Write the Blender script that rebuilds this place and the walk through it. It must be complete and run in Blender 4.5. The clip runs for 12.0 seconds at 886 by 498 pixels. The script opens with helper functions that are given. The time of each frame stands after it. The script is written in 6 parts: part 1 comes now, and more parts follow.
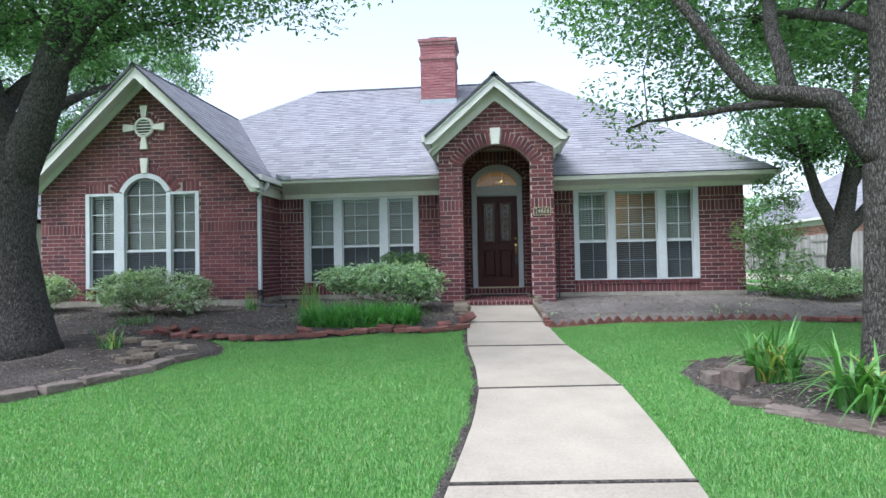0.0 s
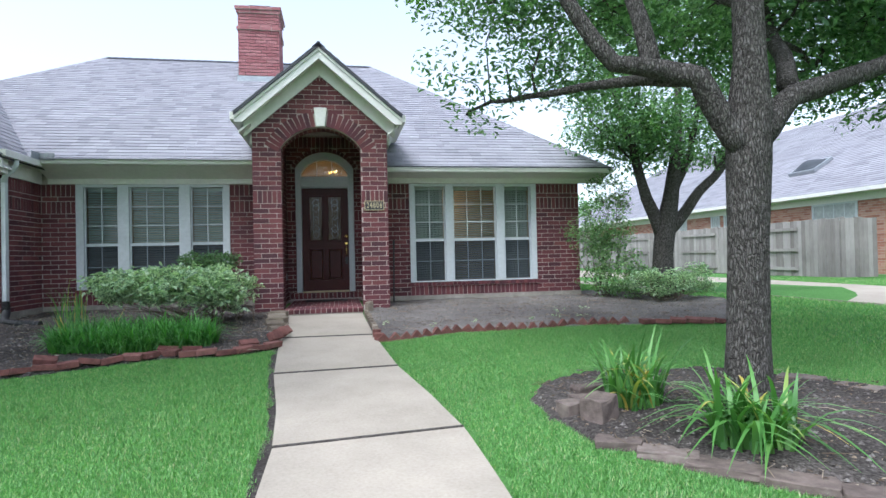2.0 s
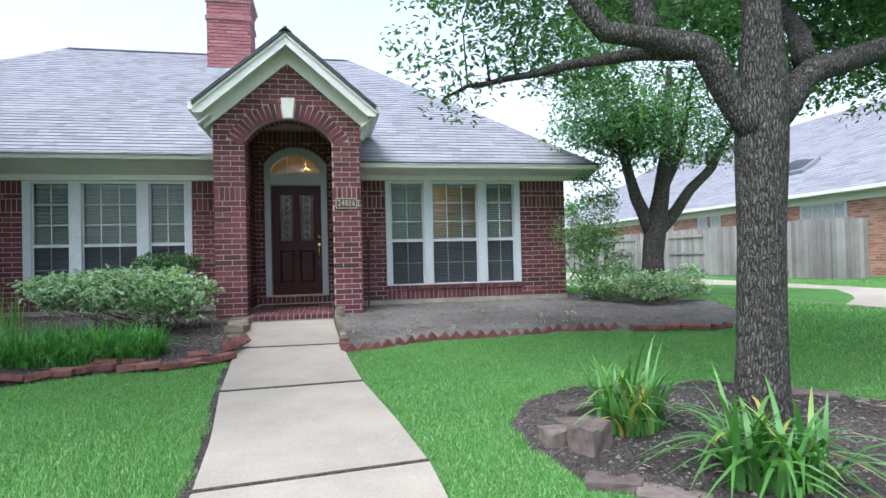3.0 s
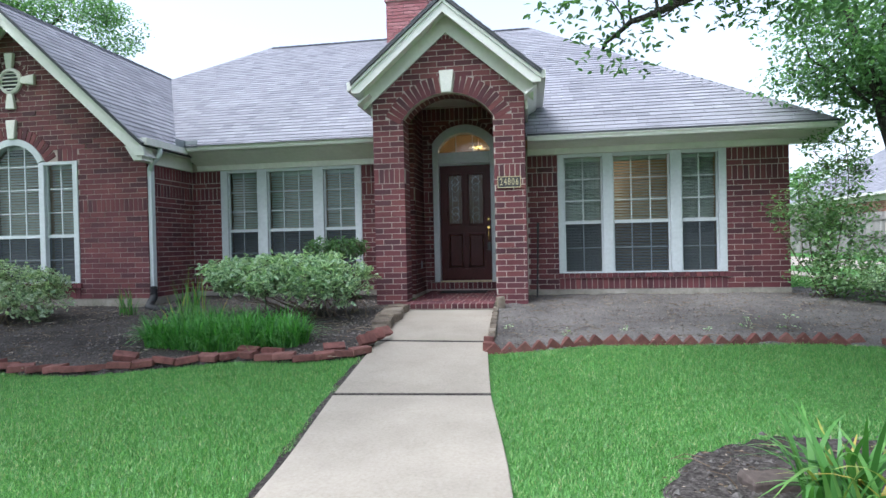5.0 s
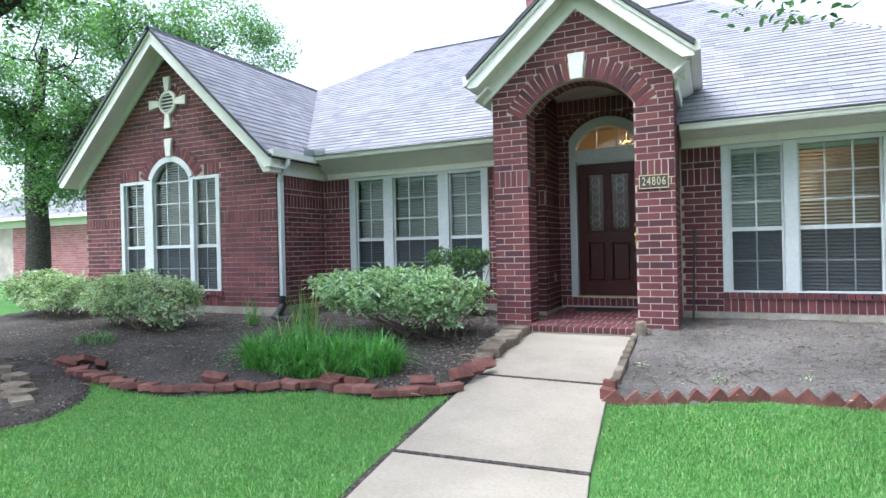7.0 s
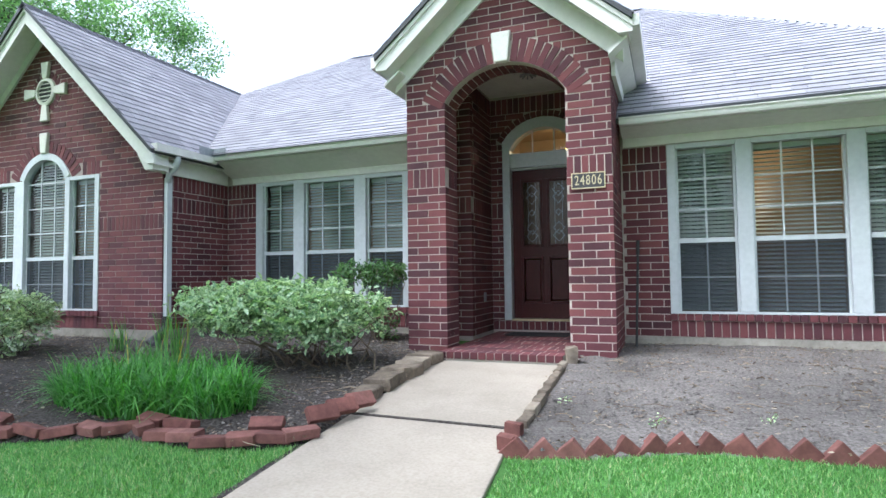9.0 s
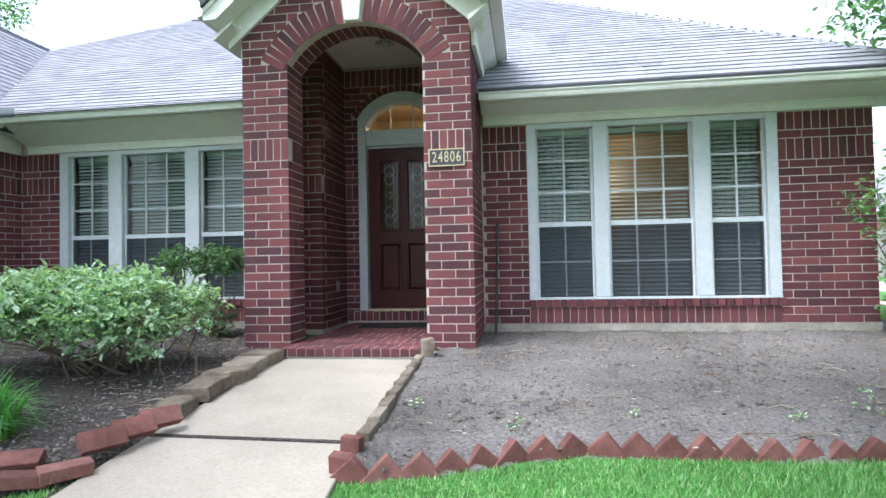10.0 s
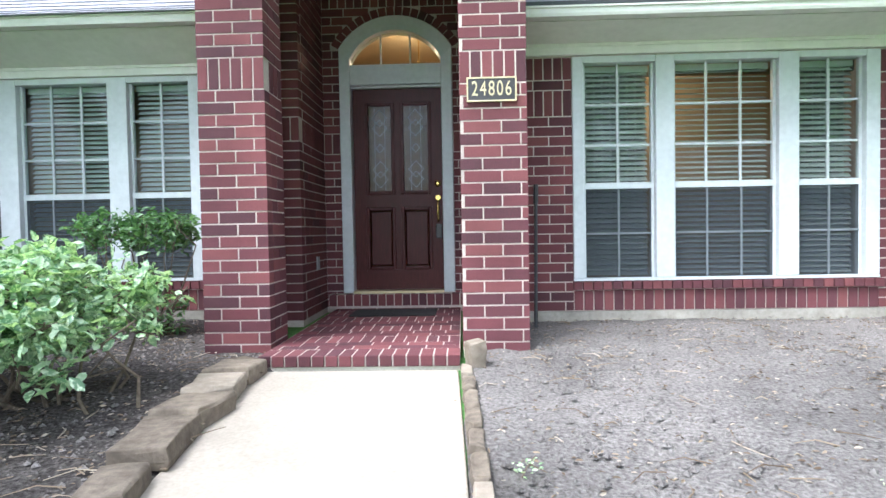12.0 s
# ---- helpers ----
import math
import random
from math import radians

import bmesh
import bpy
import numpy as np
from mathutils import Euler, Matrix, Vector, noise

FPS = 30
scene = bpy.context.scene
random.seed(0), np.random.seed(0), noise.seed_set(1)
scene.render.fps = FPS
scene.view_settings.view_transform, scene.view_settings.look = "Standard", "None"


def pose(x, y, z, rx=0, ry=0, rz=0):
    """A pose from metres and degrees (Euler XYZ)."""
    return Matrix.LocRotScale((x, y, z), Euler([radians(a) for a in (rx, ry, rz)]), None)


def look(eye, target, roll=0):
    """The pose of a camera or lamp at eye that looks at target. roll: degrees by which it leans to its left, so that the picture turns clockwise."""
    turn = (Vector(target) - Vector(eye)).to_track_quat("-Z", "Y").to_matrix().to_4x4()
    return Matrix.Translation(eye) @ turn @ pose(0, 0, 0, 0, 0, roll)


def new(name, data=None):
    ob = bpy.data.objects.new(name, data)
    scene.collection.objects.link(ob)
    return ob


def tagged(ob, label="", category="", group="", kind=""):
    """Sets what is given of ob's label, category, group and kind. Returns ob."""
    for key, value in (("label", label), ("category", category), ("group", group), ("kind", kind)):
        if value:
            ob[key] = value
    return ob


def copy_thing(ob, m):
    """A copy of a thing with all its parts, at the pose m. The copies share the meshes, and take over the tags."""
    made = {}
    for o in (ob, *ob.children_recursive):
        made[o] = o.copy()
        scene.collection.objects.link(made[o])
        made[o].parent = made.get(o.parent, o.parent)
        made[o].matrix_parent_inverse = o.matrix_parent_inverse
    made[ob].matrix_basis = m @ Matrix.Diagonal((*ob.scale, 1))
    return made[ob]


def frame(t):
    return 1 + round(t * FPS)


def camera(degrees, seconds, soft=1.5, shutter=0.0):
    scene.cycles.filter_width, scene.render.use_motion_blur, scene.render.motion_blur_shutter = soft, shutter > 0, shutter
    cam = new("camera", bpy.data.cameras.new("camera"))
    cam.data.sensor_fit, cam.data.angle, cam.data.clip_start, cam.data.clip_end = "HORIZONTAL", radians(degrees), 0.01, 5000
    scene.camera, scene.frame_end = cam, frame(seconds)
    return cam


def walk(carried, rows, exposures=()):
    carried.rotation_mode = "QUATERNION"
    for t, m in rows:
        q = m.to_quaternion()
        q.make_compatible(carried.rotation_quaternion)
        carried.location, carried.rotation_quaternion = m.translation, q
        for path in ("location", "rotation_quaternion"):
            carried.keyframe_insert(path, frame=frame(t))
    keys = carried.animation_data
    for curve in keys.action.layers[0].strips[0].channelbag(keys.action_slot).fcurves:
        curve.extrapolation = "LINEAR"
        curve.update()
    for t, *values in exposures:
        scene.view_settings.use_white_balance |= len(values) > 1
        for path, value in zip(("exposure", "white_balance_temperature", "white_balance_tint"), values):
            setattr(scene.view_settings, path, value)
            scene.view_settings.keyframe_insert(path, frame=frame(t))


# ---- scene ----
cam = camera(75.0, 12.0)
PATH = [
    (0, (1.506, 1.264, 1.086), (1.312, 3.254, 1.131), -1.1),
    (0.5, (1.507, 1.576, 1.092), (1.522, 3.576, 1.135), -1.3),
    (1, (1.553, 1.873, 1.075), (1.759, 3.862, 1.106), -1.3),
    (1.5, (1.612, 2.209, 1.109), (1.916, 4.186, 1.139), -1.3),
    (2, (1.733, 2.572, 1.132), (2.086, 4.54, 1.158), -1.3),
    (2.5, (1.838, 2.869, 1.125), (2.247, 4.826, 1.159), -1.3),
    (4.5, (2.471, 3.886, 1.13), (2.473, 5.886, 1.137), -1.5),
    (5, (2.575, 4.069, 1.181), (2.275, 6.046, 1.159), -1.3),
    (5.5, (2.633, 4.332, 1.205), (2.161, 6.274, 1.139), -1.3),
    (6, (2.692, 4.602, 1.253), (2.097, 6.511, 1.183), -1.3),
    (6.5, (2.807, 4.857, 1.316), (2.035, 6.702, 1.27), -1.2),
    (8.5, (2.965, 6.058, 1.158), (2.072, 7.845, 1.257), -0.9),
    (9, (3.004, 6.416, 1.093), (2.274, 8.276, 1.188), -0.7),
    (9.5, (3.001, 6.694, 1.064), (2.545, 8.64, 1.153), -1.1),
    (10, (2.983, 7.016, 1.059), (2.695, 8.995, 1.11), -1.1),
    (10.5, (2.881, 7.297, 1.052), (2.682, 9.287, 1.067), -1.0),
    (11, (2.603, 7.601, 1.067), (2.573, 9.601, 1.064), -1.0),
    (11.5, (2.326, 7.932, 1.077), (2.335, 9.931, 1.037), -0.9),
    (12, (2.11, 8.301, 1.094), (2.04, 10.299, 1.033), -1.0),
]
EXPOSURES = [(0, 1.34), (1.5, 1.22), (2.5, 1.35), (5, 1.36), (5.9, 1.65), (6.7, 1.8), (8.5, 1.8), (10.5, 2.06), (12, 2.46)]
EXPOSURES = [(t, stops, 5700, 9.5) for t, stops in EXPOSURES]
walk(cam, [(t, look(eye, target, roll)) for t, eye, target, roll in PATH], EXPOSURES)

# ---- sky, sun ----
world = bpy.data.worlds.new("sky")
scene.world = world
world.use_nodes = True
wn, wl = world.node_tree.nodes, world.node_tree.links
sky = wn.new("ShaderNodeTexSky")
sky.sky_type, sky.sun_disc = "NISHITA", False
sky.sun_elevation, sky.sun_rotation = radians(62), radians(-140)
sky.air_density, sky.dust_density = 1.0, 3.0
grey = wn.new("ShaderNodeHueSaturation")
grey.inputs["Saturation"].default_value = 0.4
wl.new(sky.outputs[0], grey.inputs["Color"])
wl.new(grey.outputs[0], wn["Background"].inputs["Color"])
wn["Background"].inputs["Strength"].default_value = 0.15
sun = new("sun", bpy.data.lights.new("sun", "SUN"))
sun.data.energy, sun.data.angle, sun.data.color = 1.2, radians(30), (1.0, 0.985, 0.96)
sun.matrix_world = look((-6, -3, 12), (0, 2, 0))


# ---- materials ----
def material(name, build):
    m = bpy.data.materials.new(name)
    m.use_nodes = True
    build(m.node_tree.nodes, m.node_tree.links, m.node_tree.nodes["Principled BSDF"])
    return m


def ramp(n, stops):
    r = n.new("ShaderNodeValToRGB")
    while len(r.color_ramp.elements) < len(stops):
        r.color_ramp.elements.new(0.5)
    for e, (p, c) in zip(r.color_ramp.elements, stops):
        e.position, e.color = p, (*c, 1)
    return r


def chance(n, l):
    """One random number for each piece, whether it is an object or an island."""
    o, g, a, f = n.new("ShaderNodeObjectInfo"), n.new("ShaderNodeNewGeometry"), n.new("ShaderNodeMath"), n.new("ShaderNodeMath")
    f.operation = "FRACT"
    l.new(o.outputs["Random"], a.inputs[0])
    l.new(g.outputs["Random Per Island"], a.inputs[1])
    l.new(a.outputs[0], f.inputs[0])
    return f.outputs[0]


def noise_at(n, l, scale, detail=5, rough=0.6, stretch=None):
    g, t = n.new("ShaderNodeNewGeometry"), n.new("ShaderNodeTexNoise")
    t.inputs["Scale"].default_value, t.inputs["Detail"].default_value, t.inputs["Roughness"].default_value = scale, detail, rough
    if stretch:
        mp = n.new("ShaderNodeMapping")
        mp.inputs["Scale"].default_value = stretch
        l.new(g.outputs["Position"], mp.inputs[0])
        l.new(mp.outputs[0], t.inputs["Vector"])
    else:
        l.new(g.outputs["Position"], t.inputs["Vector"])
    return t.outputs["Fac"]


def mix(n, l, kind, fac, a, b):
    m = n.new("ShaderNodeMix")
    m.data_type, m.blend_type = "RGBA", kind
    for socket, v in ((m.inputs[0], fac), (m.inputs[6], a), (m.inputs[7], b)):
        if isinstance(v, (int, float)):
            socket.default_value = v
        elif isinstance(v, tuple):
            socket.default_value = (*v, 1)
        else:
            l.new(v, socket)
    return m.outputs[2]


def bump(n, l, p, height, strength, distance):
    b = n.new("ShaderNodeBump")
    b.inputs["Strength"].default_value, b.inputs["Distance"].default_value = strength, distance
    l.new(height, b.inputs["Height"])
    l.new(b.outputs[0], p.inputs["Normal"])


def surface(name, stops, scale, rough, wear=(0.25, 1.2), relief=(0.3, 0.003), by_piece=0.0, metal=0.0, stretch=None, gloss=0.5):
    """Colour from noise over stops, larger stains by wear (amount, scale), relief (strength, metres), by_piece: how far the pieces differ."""
    def build(n, l, p):
        fine = noise_at(n, l, scale, stretch=stretch)
        if by_piece:
            m = n.new("ShaderNodeMix")
            m.inputs[0].default_value = by_piece
            l.new(fine, m.inputs[2])
            l.new(chance(n, l), m.inputs[3])
            key = m.outputs[0]
        else:
            key = fine
        r = ramp(n, stops)
        l.new(key, r.inputs[0])
        stain = ramp(n, [(0.3, (1 - wear[0],) * 3), (0.7, (1, 1, 1))])
        l.new(noise_at(n, l, wear[1], 4), stain.inputs[0])
        l.new(mix(n, l, "MULTIPLY", 1.0, r.outputs[0], stain.outputs[0]), p.inputs["Base Color"])
        p.inputs["Roughness"].default_value, p.inputs["Metallic"].default_value = rough, metal
        p.inputs["Specular IOR Level"].default_value = gloss
        if relief[0]:
            bump(n, l, p, fine, relief[0], relief[1])
    return material(name, build)


BRICK = surface("red_brick", [(0.06, (0.06, 0.03, 0.037)), (0.3, (0.112, 0.04, 0.047)), (0.6, (0.15, 0.049, 0.055)), (0.84, (0.19, 0.066, 0.066)), (0.97, (0.125, 0.066, 0.068))], 85, 0.85, (0.3, 2.2), (0.6, 0.003), 0.68, gloss=0.25)
BRICK_EDGE = surface("edging_brick", [(0.1, (0.14, 0.062, 0.053)), (0.5, (0.2, 0.084, 0.07)), (0.9, (0.27, 0.13, 0.11))], 60, 0.9, (0.5, 11), (0.5, 0.003), 0.6, gloss=0.25)
BRICK_PINK = surface("chimney_brick", [(0.1, (0.27, 0.105, 0.11)), (0.5, (0.33, 0.14, 0.145)), (0.9, (0.38, 0.19, 0.19))], 60, 0.9, (0.15, 2.5), (0.4, 0.003), 0.6, gloss=0.25)
BRICK_TAN = surface("neighbour_brick", [(0.1, (0.28, 0.12, 0.08)), (0.5, (0.4, 0.2, 0.14)), (0.9, (0.46, 0.3, 0.22))], 60, 0.9, (0.15, 2.5), (0.4, 0.003), 0.7, gloss=0.25)
MORTAR = surface("mortar", [(0.3, (0.45, 0.38, 0.33)), (0.7, (0.6, 0.525, 0.465))], 90, 0.95, (0.4, 1.6), (0.5, 0.002), gloss=0.2)
# slightly darker mortar, more unevenly toned, for the wing wall only
MORTAR_WING = surface("wing_mortar", [(0.3, (0.42, 0.34, 0.3)), (0.7, (0.56, 0.47, 0.42))], 90, 0.95, (0.5, 1.1), (0.5, 0.002), gloss=0.2)
CONCRETE = surface("foundation_concrete", [(0.3, (0.3, 0.27, 0.23)), (0.7, (0.4, 0.37, 0.32))], 30, 0.95, (0.4, 3), (0.4, 0.004), gloss=0.2)
SLAB = surface("walk_concrete", [(0.25, (0.32, 0.275, 0.225)), (0.5, (0.385, 0.335, 0.275)), (0.75, (0.43, 0.38, 0.315))], 55, 0.9, (0.25, 1.3), (0.35, 0.003), 0.12, gloss=0.25)
TRIM = surface("cream_painted_trim", [(0.3, (0.69, 0.675, 0.62)), (0.7, (0.77, 0.755, 0.7))], 14, 0.55, (0.12, 1.5), (0.06, 0.002))
WHITE = surface("white_window_frame", [(0.3, (0.49, 0.52, 0.525)), (0.7, (0.57, 0.6, 0.605))], 20, 0.5, (0.1, 2), (0.05, 0.001))
STONE_CAST = surface("cast_stone", [(0.3, (0.66, 0.64, 0.57)), (0.7, (0.78, 0.76, 0.7))], 60, 0.85, (0.12, 4), (0.2, 0.002), gloss=0.25)
SHINGLE = surface("grey_shingle", [(0.08, (0.185, 0.183, 0.205)), (0.3, (0.255, 0.25, 0.275)), (0.65, (0.295, 0.29, 0.317)), (0.95, (0.335, 0.33, 0.355))], 180, 0.95, (0.12, 0.9), (0.5, 0.003), 0.6, gloss=0.1)
RIDGE_DARK = surface("dark_ridge_vent", [(0.3, (0.06, 0.062, 0.075)), (0.7, (0.1, 0.102, 0.118))], 60, 0.9, (0.2, 3), (0.3, 0.003), gloss=0.2)
DARK_EDGE = surface("dark_drip_edge", [(0.3, (0.03, 0.032, 0.036)), (0.7, (0.05, 0.052, 0.058))], 30, 0.6, (0.2, 3), (0, 0))
METAL_GREY = surface("grey_flashing", [(0.3, (0.33, 0.36, 0.38)), (0.7, (0.44, 0.46, 0.48))], 20, 0.45, (0.2, 3), (0.05, 0.002), metal=0.6)
SOIL = surface("bed_soil", [(0.28, (0.085, 0.074, 0.068)), (0.42, (0.17, 0.152, 0.14)), (0.58, (0.25, 0.228, 0.212)), (0.76, (0.36, 0.335, 0.315))], 55, 0.97, (0.55, 0.8), (1.0, 0.014), gloss=0.1)
SOIL_DARK = surface("mulch_soil", [(0.3, (0.026, 0.022, 0.02)), (0.46, (0.078, 0.067, 0.061)), (0.6, (0.135, 0.119, 0.109)), (0.76, (0.25, 0.228, 0.212))], 48, 0.97, (0.55, 1.1), (1.0, 0.018), gloss=0.1)
LAWN_GROUND = surface("lawn_ground", [(0.3, (0.06, 0.15, 0.038)), (0.55, (0.105, 0.25, 0.065)), (0.8, (0.155, 0.295, 0.093))], 40, 0.95, (0.35, 0.8), (0.8, 0.02), gloss=0.1)
FLAG = surface("flagstone", [(0.25, (0.12, 0.095, 0.072)), (0.5, (0.22, 0.178, 0.135)), (0.8, (0.33, 0.28, 0.22))], 22, 0.92, (0.45, 5), (0.8, 0.012), 0.35, gloss=0.25)
ROCK_RED = surface("reddish_rock", [(0.25, (0.1, 0.078, 0.068)), (0.5, (0.18, 0.14, 0.122)), (0.8, (0.28, 0.235, 0.205))], 18, 0.92, (0.4, 5), (0.8, 0.012), 0.3, gloss=0.25)
FENCE_WOOD = surface("weathered_fence_wood", [(0.2, (0.2, 0.18, 0.165)), (0.5, (0.31, 0.285, 0.265)), (0.8, (0.42, 0.395, 0.37))], 9, 0.95, (0.35, 0.8), (0.5, 0.006), 0.45, stretch=(6, 6, 0.5), gloss=0.2)
DOOR_WOOD = surface("mahogany_door", [(0.25, (0.04, 0.0095, 0.0095)), (0.5, (0.066, 0.0145, 0.014)), (0.8, (0.095, 0.022, 0.019))], 12, 0.4, (0.25, 2), (0.08, 0.002), stretch=(9, 9, 0.7), gloss=0.2)
BRASS = surface("polished_brass", [(0.3, (0.7, 0.47, 0.14)), (0.7, (0.82, 0.58, 0.2))], 40, 0.25, (0.15, 12), (0, 0), metal=1.0)
PALE_BRASS = surface("pale_aged_brass", [(0.3, (0.5, 0.42, 0.24)), (0.7, (0.62, 0.54, 0.34))], 60, 0.5, (0.2, 12), (0, 0), metal=0.35)
IRON = surface("black_iron", [(0.3, (0.012, 0.012, 0.013)), (0.7, (0.03, 0.03, 0.032))], 40, 0.5, (0.2, 8), (0, 0))
RUBBER = surface("dark_rubber_mat", [(0.3, (0.012, 0.012, 0.013)), (0.7, (0.03, 0.028, 0.027))], 120, 0.9, (0.3, 4), (0.5, 0.003))
BLIND = surface("pale_blind_slat", [(0.3, (0.46, 0.5, 0.465)), (0.7, (0.53, 0.565, 0.53))], 10, 0.5, (0.1, 2), (0, 0))
ROOM = surface("tan_room_wall", [(0.3, (0.4, 0.29, 0.18)), (0.7, (0.47, 0.35, 0.23))], 2, 0.9, (0.15, 1), (0, 0))
SCREEN = surface("solar_screen", [(0.3, (0.04, 0.046, 0.055)), (0.7, (0.06, 0.068, 0.08))], 300, 0.8, (0.15, 2), (0, 0))




def bark_build(n, l, p):
    g, mp, v = n.new("ShaderNodeNewGeometry"), n.new("ShaderNodeMapping"), n.new("ShaderNodeTexVoronoi")
    wob = n.new("ShaderNodeVectorMath")
    wob.operation = "MULTIPLY_ADD"
    t = n.new("ShaderNodeTexNoise")
    t.inputs["Scale"].default_value = 22
    l.new(g.outputs["Position"], t.inputs["Vector"])
    l.new(t.outputs["Color"], wob.inputs[0])
    wob.inputs[1].default_value = (0.03, 0.03, 0.06)
    l.new(g.outputs["Position"], wob.inputs[2])
    mp.inputs["Scale"].default_value = (1, 1, 0.2)
    l.new(wob.outputs[0], mp.inputs[0])
    v.feature = "DISTANCE_TO_EDGE"
    v.inputs["Scale"].default_value = 60
    l.new(mp.outputs[0], v.inputs["Vector"])
    crack = ramp(n, [(0.0, (0.3, 0.29, 0.28)), (0.15, (0.7, 0.68, 0.66)), (0.45, (1, 1, 1))])
    l.new(v.outputs["Distance"], crack.inputs[0])
    tone = ramp(n, [(0.32, (0.06, 0.055, 0.05)), (0.5, (0.14, 0.13, 0.12)), (0.62, (0.19, 0.18, 0.168)), (0.76, (0.27, 0.263, 0.25))])
    l.new(noise_at(n, l, 26, 8, 0.75), tone.inputs[0])
    l.new(mix(n, l, "MULTIPLY", 1.0, tone.outputs[0], crack.outputs[0]), p.inputs["Base Color"])
    p.inputs["Roughness"].default_value, p.inputs["Specular IOR Level"].default_value = 0.97, 0.15
    bump(n, l, p, crack.outputs[0], 1.0, 0.02)


BARK = material("oak_bark", bark_build)
TWIG = surface("shrub_twig", [(0.3, (0.09, 0.07, 0.05)), (0.7, (0.19, 0.15, 0.11))], 40, 0.95, (0.3, 5), (0.4, 0.003), gloss=0.2)
PLASTIC_BLACK = surface("black_corrugated_plastic", [(0.3, (0.01, 0.01, 0.011)), (0.7, (0.022, 0.022, 0.024))], 40, 0.55, (0.3, 4), (0, 0))
SIGN_RED = surface("red_sign_print", [(0.3, (0.42, 0.012, 0.012)), (0.7, (0.5, 0.02, 0.018))], 4, 0.35, (0.06, 3), (0, 0))
SIGN_WHITE = surface("white_sign_print", [(0.3, (0.76, 0.76, 0.76)), (0.7, (0.82, 0.82, 0.82))], 4, 0.35, (0.06, 3), (0, 0))
SIGN_DARK = surface("black_sign_print", [(0.3, (0.02, 0.018, 0.02)), (0.7, (0.04, 0.035, 0.036))], 4, 0.35, (0.06, 3), (0, 0))
LITTER = surface("dry_litter", [(0.2, (0.1, 0.07, 0.045)), (0.6, (0.25, 0.19, 0.13)), (0.9, (0.42, 0.36, 0.28))], 30, 0.95, (0.2, 3), (0, 0), 0.8, gloss=0.2)
CURTAIN = surface("grey_curtain", [(0.3, (0.36, 0.38, 0.36)), (0.7, (0.46, 0.48, 0.46))], 8, 0.9, (0.2, 2), (0, 0))


def leaf_material(name, stops, edge=None, glow=0.35):
    def build(n, l, p):
        r = ramp(n, stops)
        l.new(chance(n, l), r.inputs[0])
        col = r.outputs[0]
        if edge:
            e = ramp(n, [(0.46, (0, 0, 0)), (0.6, (1, 1, 1))])
            l.new(noise_at(n, l, 45, 2), e.inputs[0])
            col = mix(n, l, "MIX", e.outputs[0], col, edge)
        col = mix(n, l, "MULTIPLY", 0.5, col, mix(n, l, "MIX", noise_at(n, l, 1.2, 3), (0.55, 0.6, 0.5), (1.0, 1.0, 1.0)))
        l.new(col, p.inputs["Base Color"])
        p.inputs["Roughness"].default_value = 0.42
        t, s = n.new("ShaderNodeBsdfTranslucent"), n.new("ShaderNodeMixShader")
        l.new(mix(n, l, "MULTIPLY", 1.0, col, (1.3, 1.5, 0.6)), t.inputs["Color"])
        s.inputs[0].default_value = glow
        l.new(p.outputs[0], s.inputs[1])
        l.new(t.outputs[0], s.inputs[2])
        l.new(s.outputs[0], n["Material Output"].inputs["Surface"])
    return material(name, build)


OAK_LEAF = leaf_material("oak_leaf", [(0.1, (0.085, 0.16, 0.095)), (0.5, (0.135, 0.25, 0.14)), (0.9, (0.21, 0.35, 0.2))], None, 0.55)
PALE_LEAF = leaf_material("variegated_leaf", [(0.1, (0.13, 0.22, 0.12)), (0.5, (0.22, 0.33, 0.2)), (0.9, (0.4, 0.5, 0.36))], (0.58, 0.64, 0.53))
LIME_LEAF = leaf_material("lime_edged_leaf", [(0.1, (0.11, 0.22, 0.11)), (0.5, (0.2, 0.34, 0.19)), (0.9, (0.4, 0.54, 0.36))], (0.58, 0.68, 0.5))
BOX_LEAF = leaf_material("dark_shrub_leaf", [(0.1, (0.05, 0.11, 0.045)), (0.5, (0.09, 0.185, 0.075)), (0.9, (0.17, 0.29, 0.13))])
GRASS = leaf_material("lawn_blade", [(0.05, (0.075, 0.21, 0.045)), (0.35, (0.125, 0.32, 0.078)), (0.65, (0.182, 0.405, 0.115)), (0.88, (0.27, 0.495, 0.168)), (0.97, (0.46, 0.48, 0.27))], None, 0.3)
LILY = leaf_material("daylily_blade", [(0.05, (0.06, 0.17, 0.04)), (0.5, (0.11, 0.28, 0.065)), (0.88, (0.18, 0.37, 0.1)), (0.97, (0.55, 0.42, 0.1))], None, 0.3)
LIRIOPE = leaf_material("liriope_blade", [(0.05, (0.045, 0.17, 0.03)), (0.5, (0.08, 0.27, 0.045)), (0.9, (0.15, 0.38, 0.08))], None, 0.3)


def glass_build(n, l, p):
    t, g, s, f = n.new("ShaderNodeBsdfTransparent"), n.new("ShaderNodeBsdfGlossy"), n.new("ShaderNodeMixShader"), n.new("ShaderNodeFresnel")
    t.inputs[0].default_value, g.inputs["Roughness"].default_value, f.inputs[0].default_value = (0.82, 0.88, 0.86, 1), 0.02, 1.33
    l.new(f.outputs[0], s.inputs[0])
    l.new(t.outputs[0], s.inputs[1])
    l.new(g.outputs[0], s.inputs[2])
    l.new(s.outputs[0], n["Material Output"].inputs["Surface"])


GLASS = material("window_glass", glass_build)


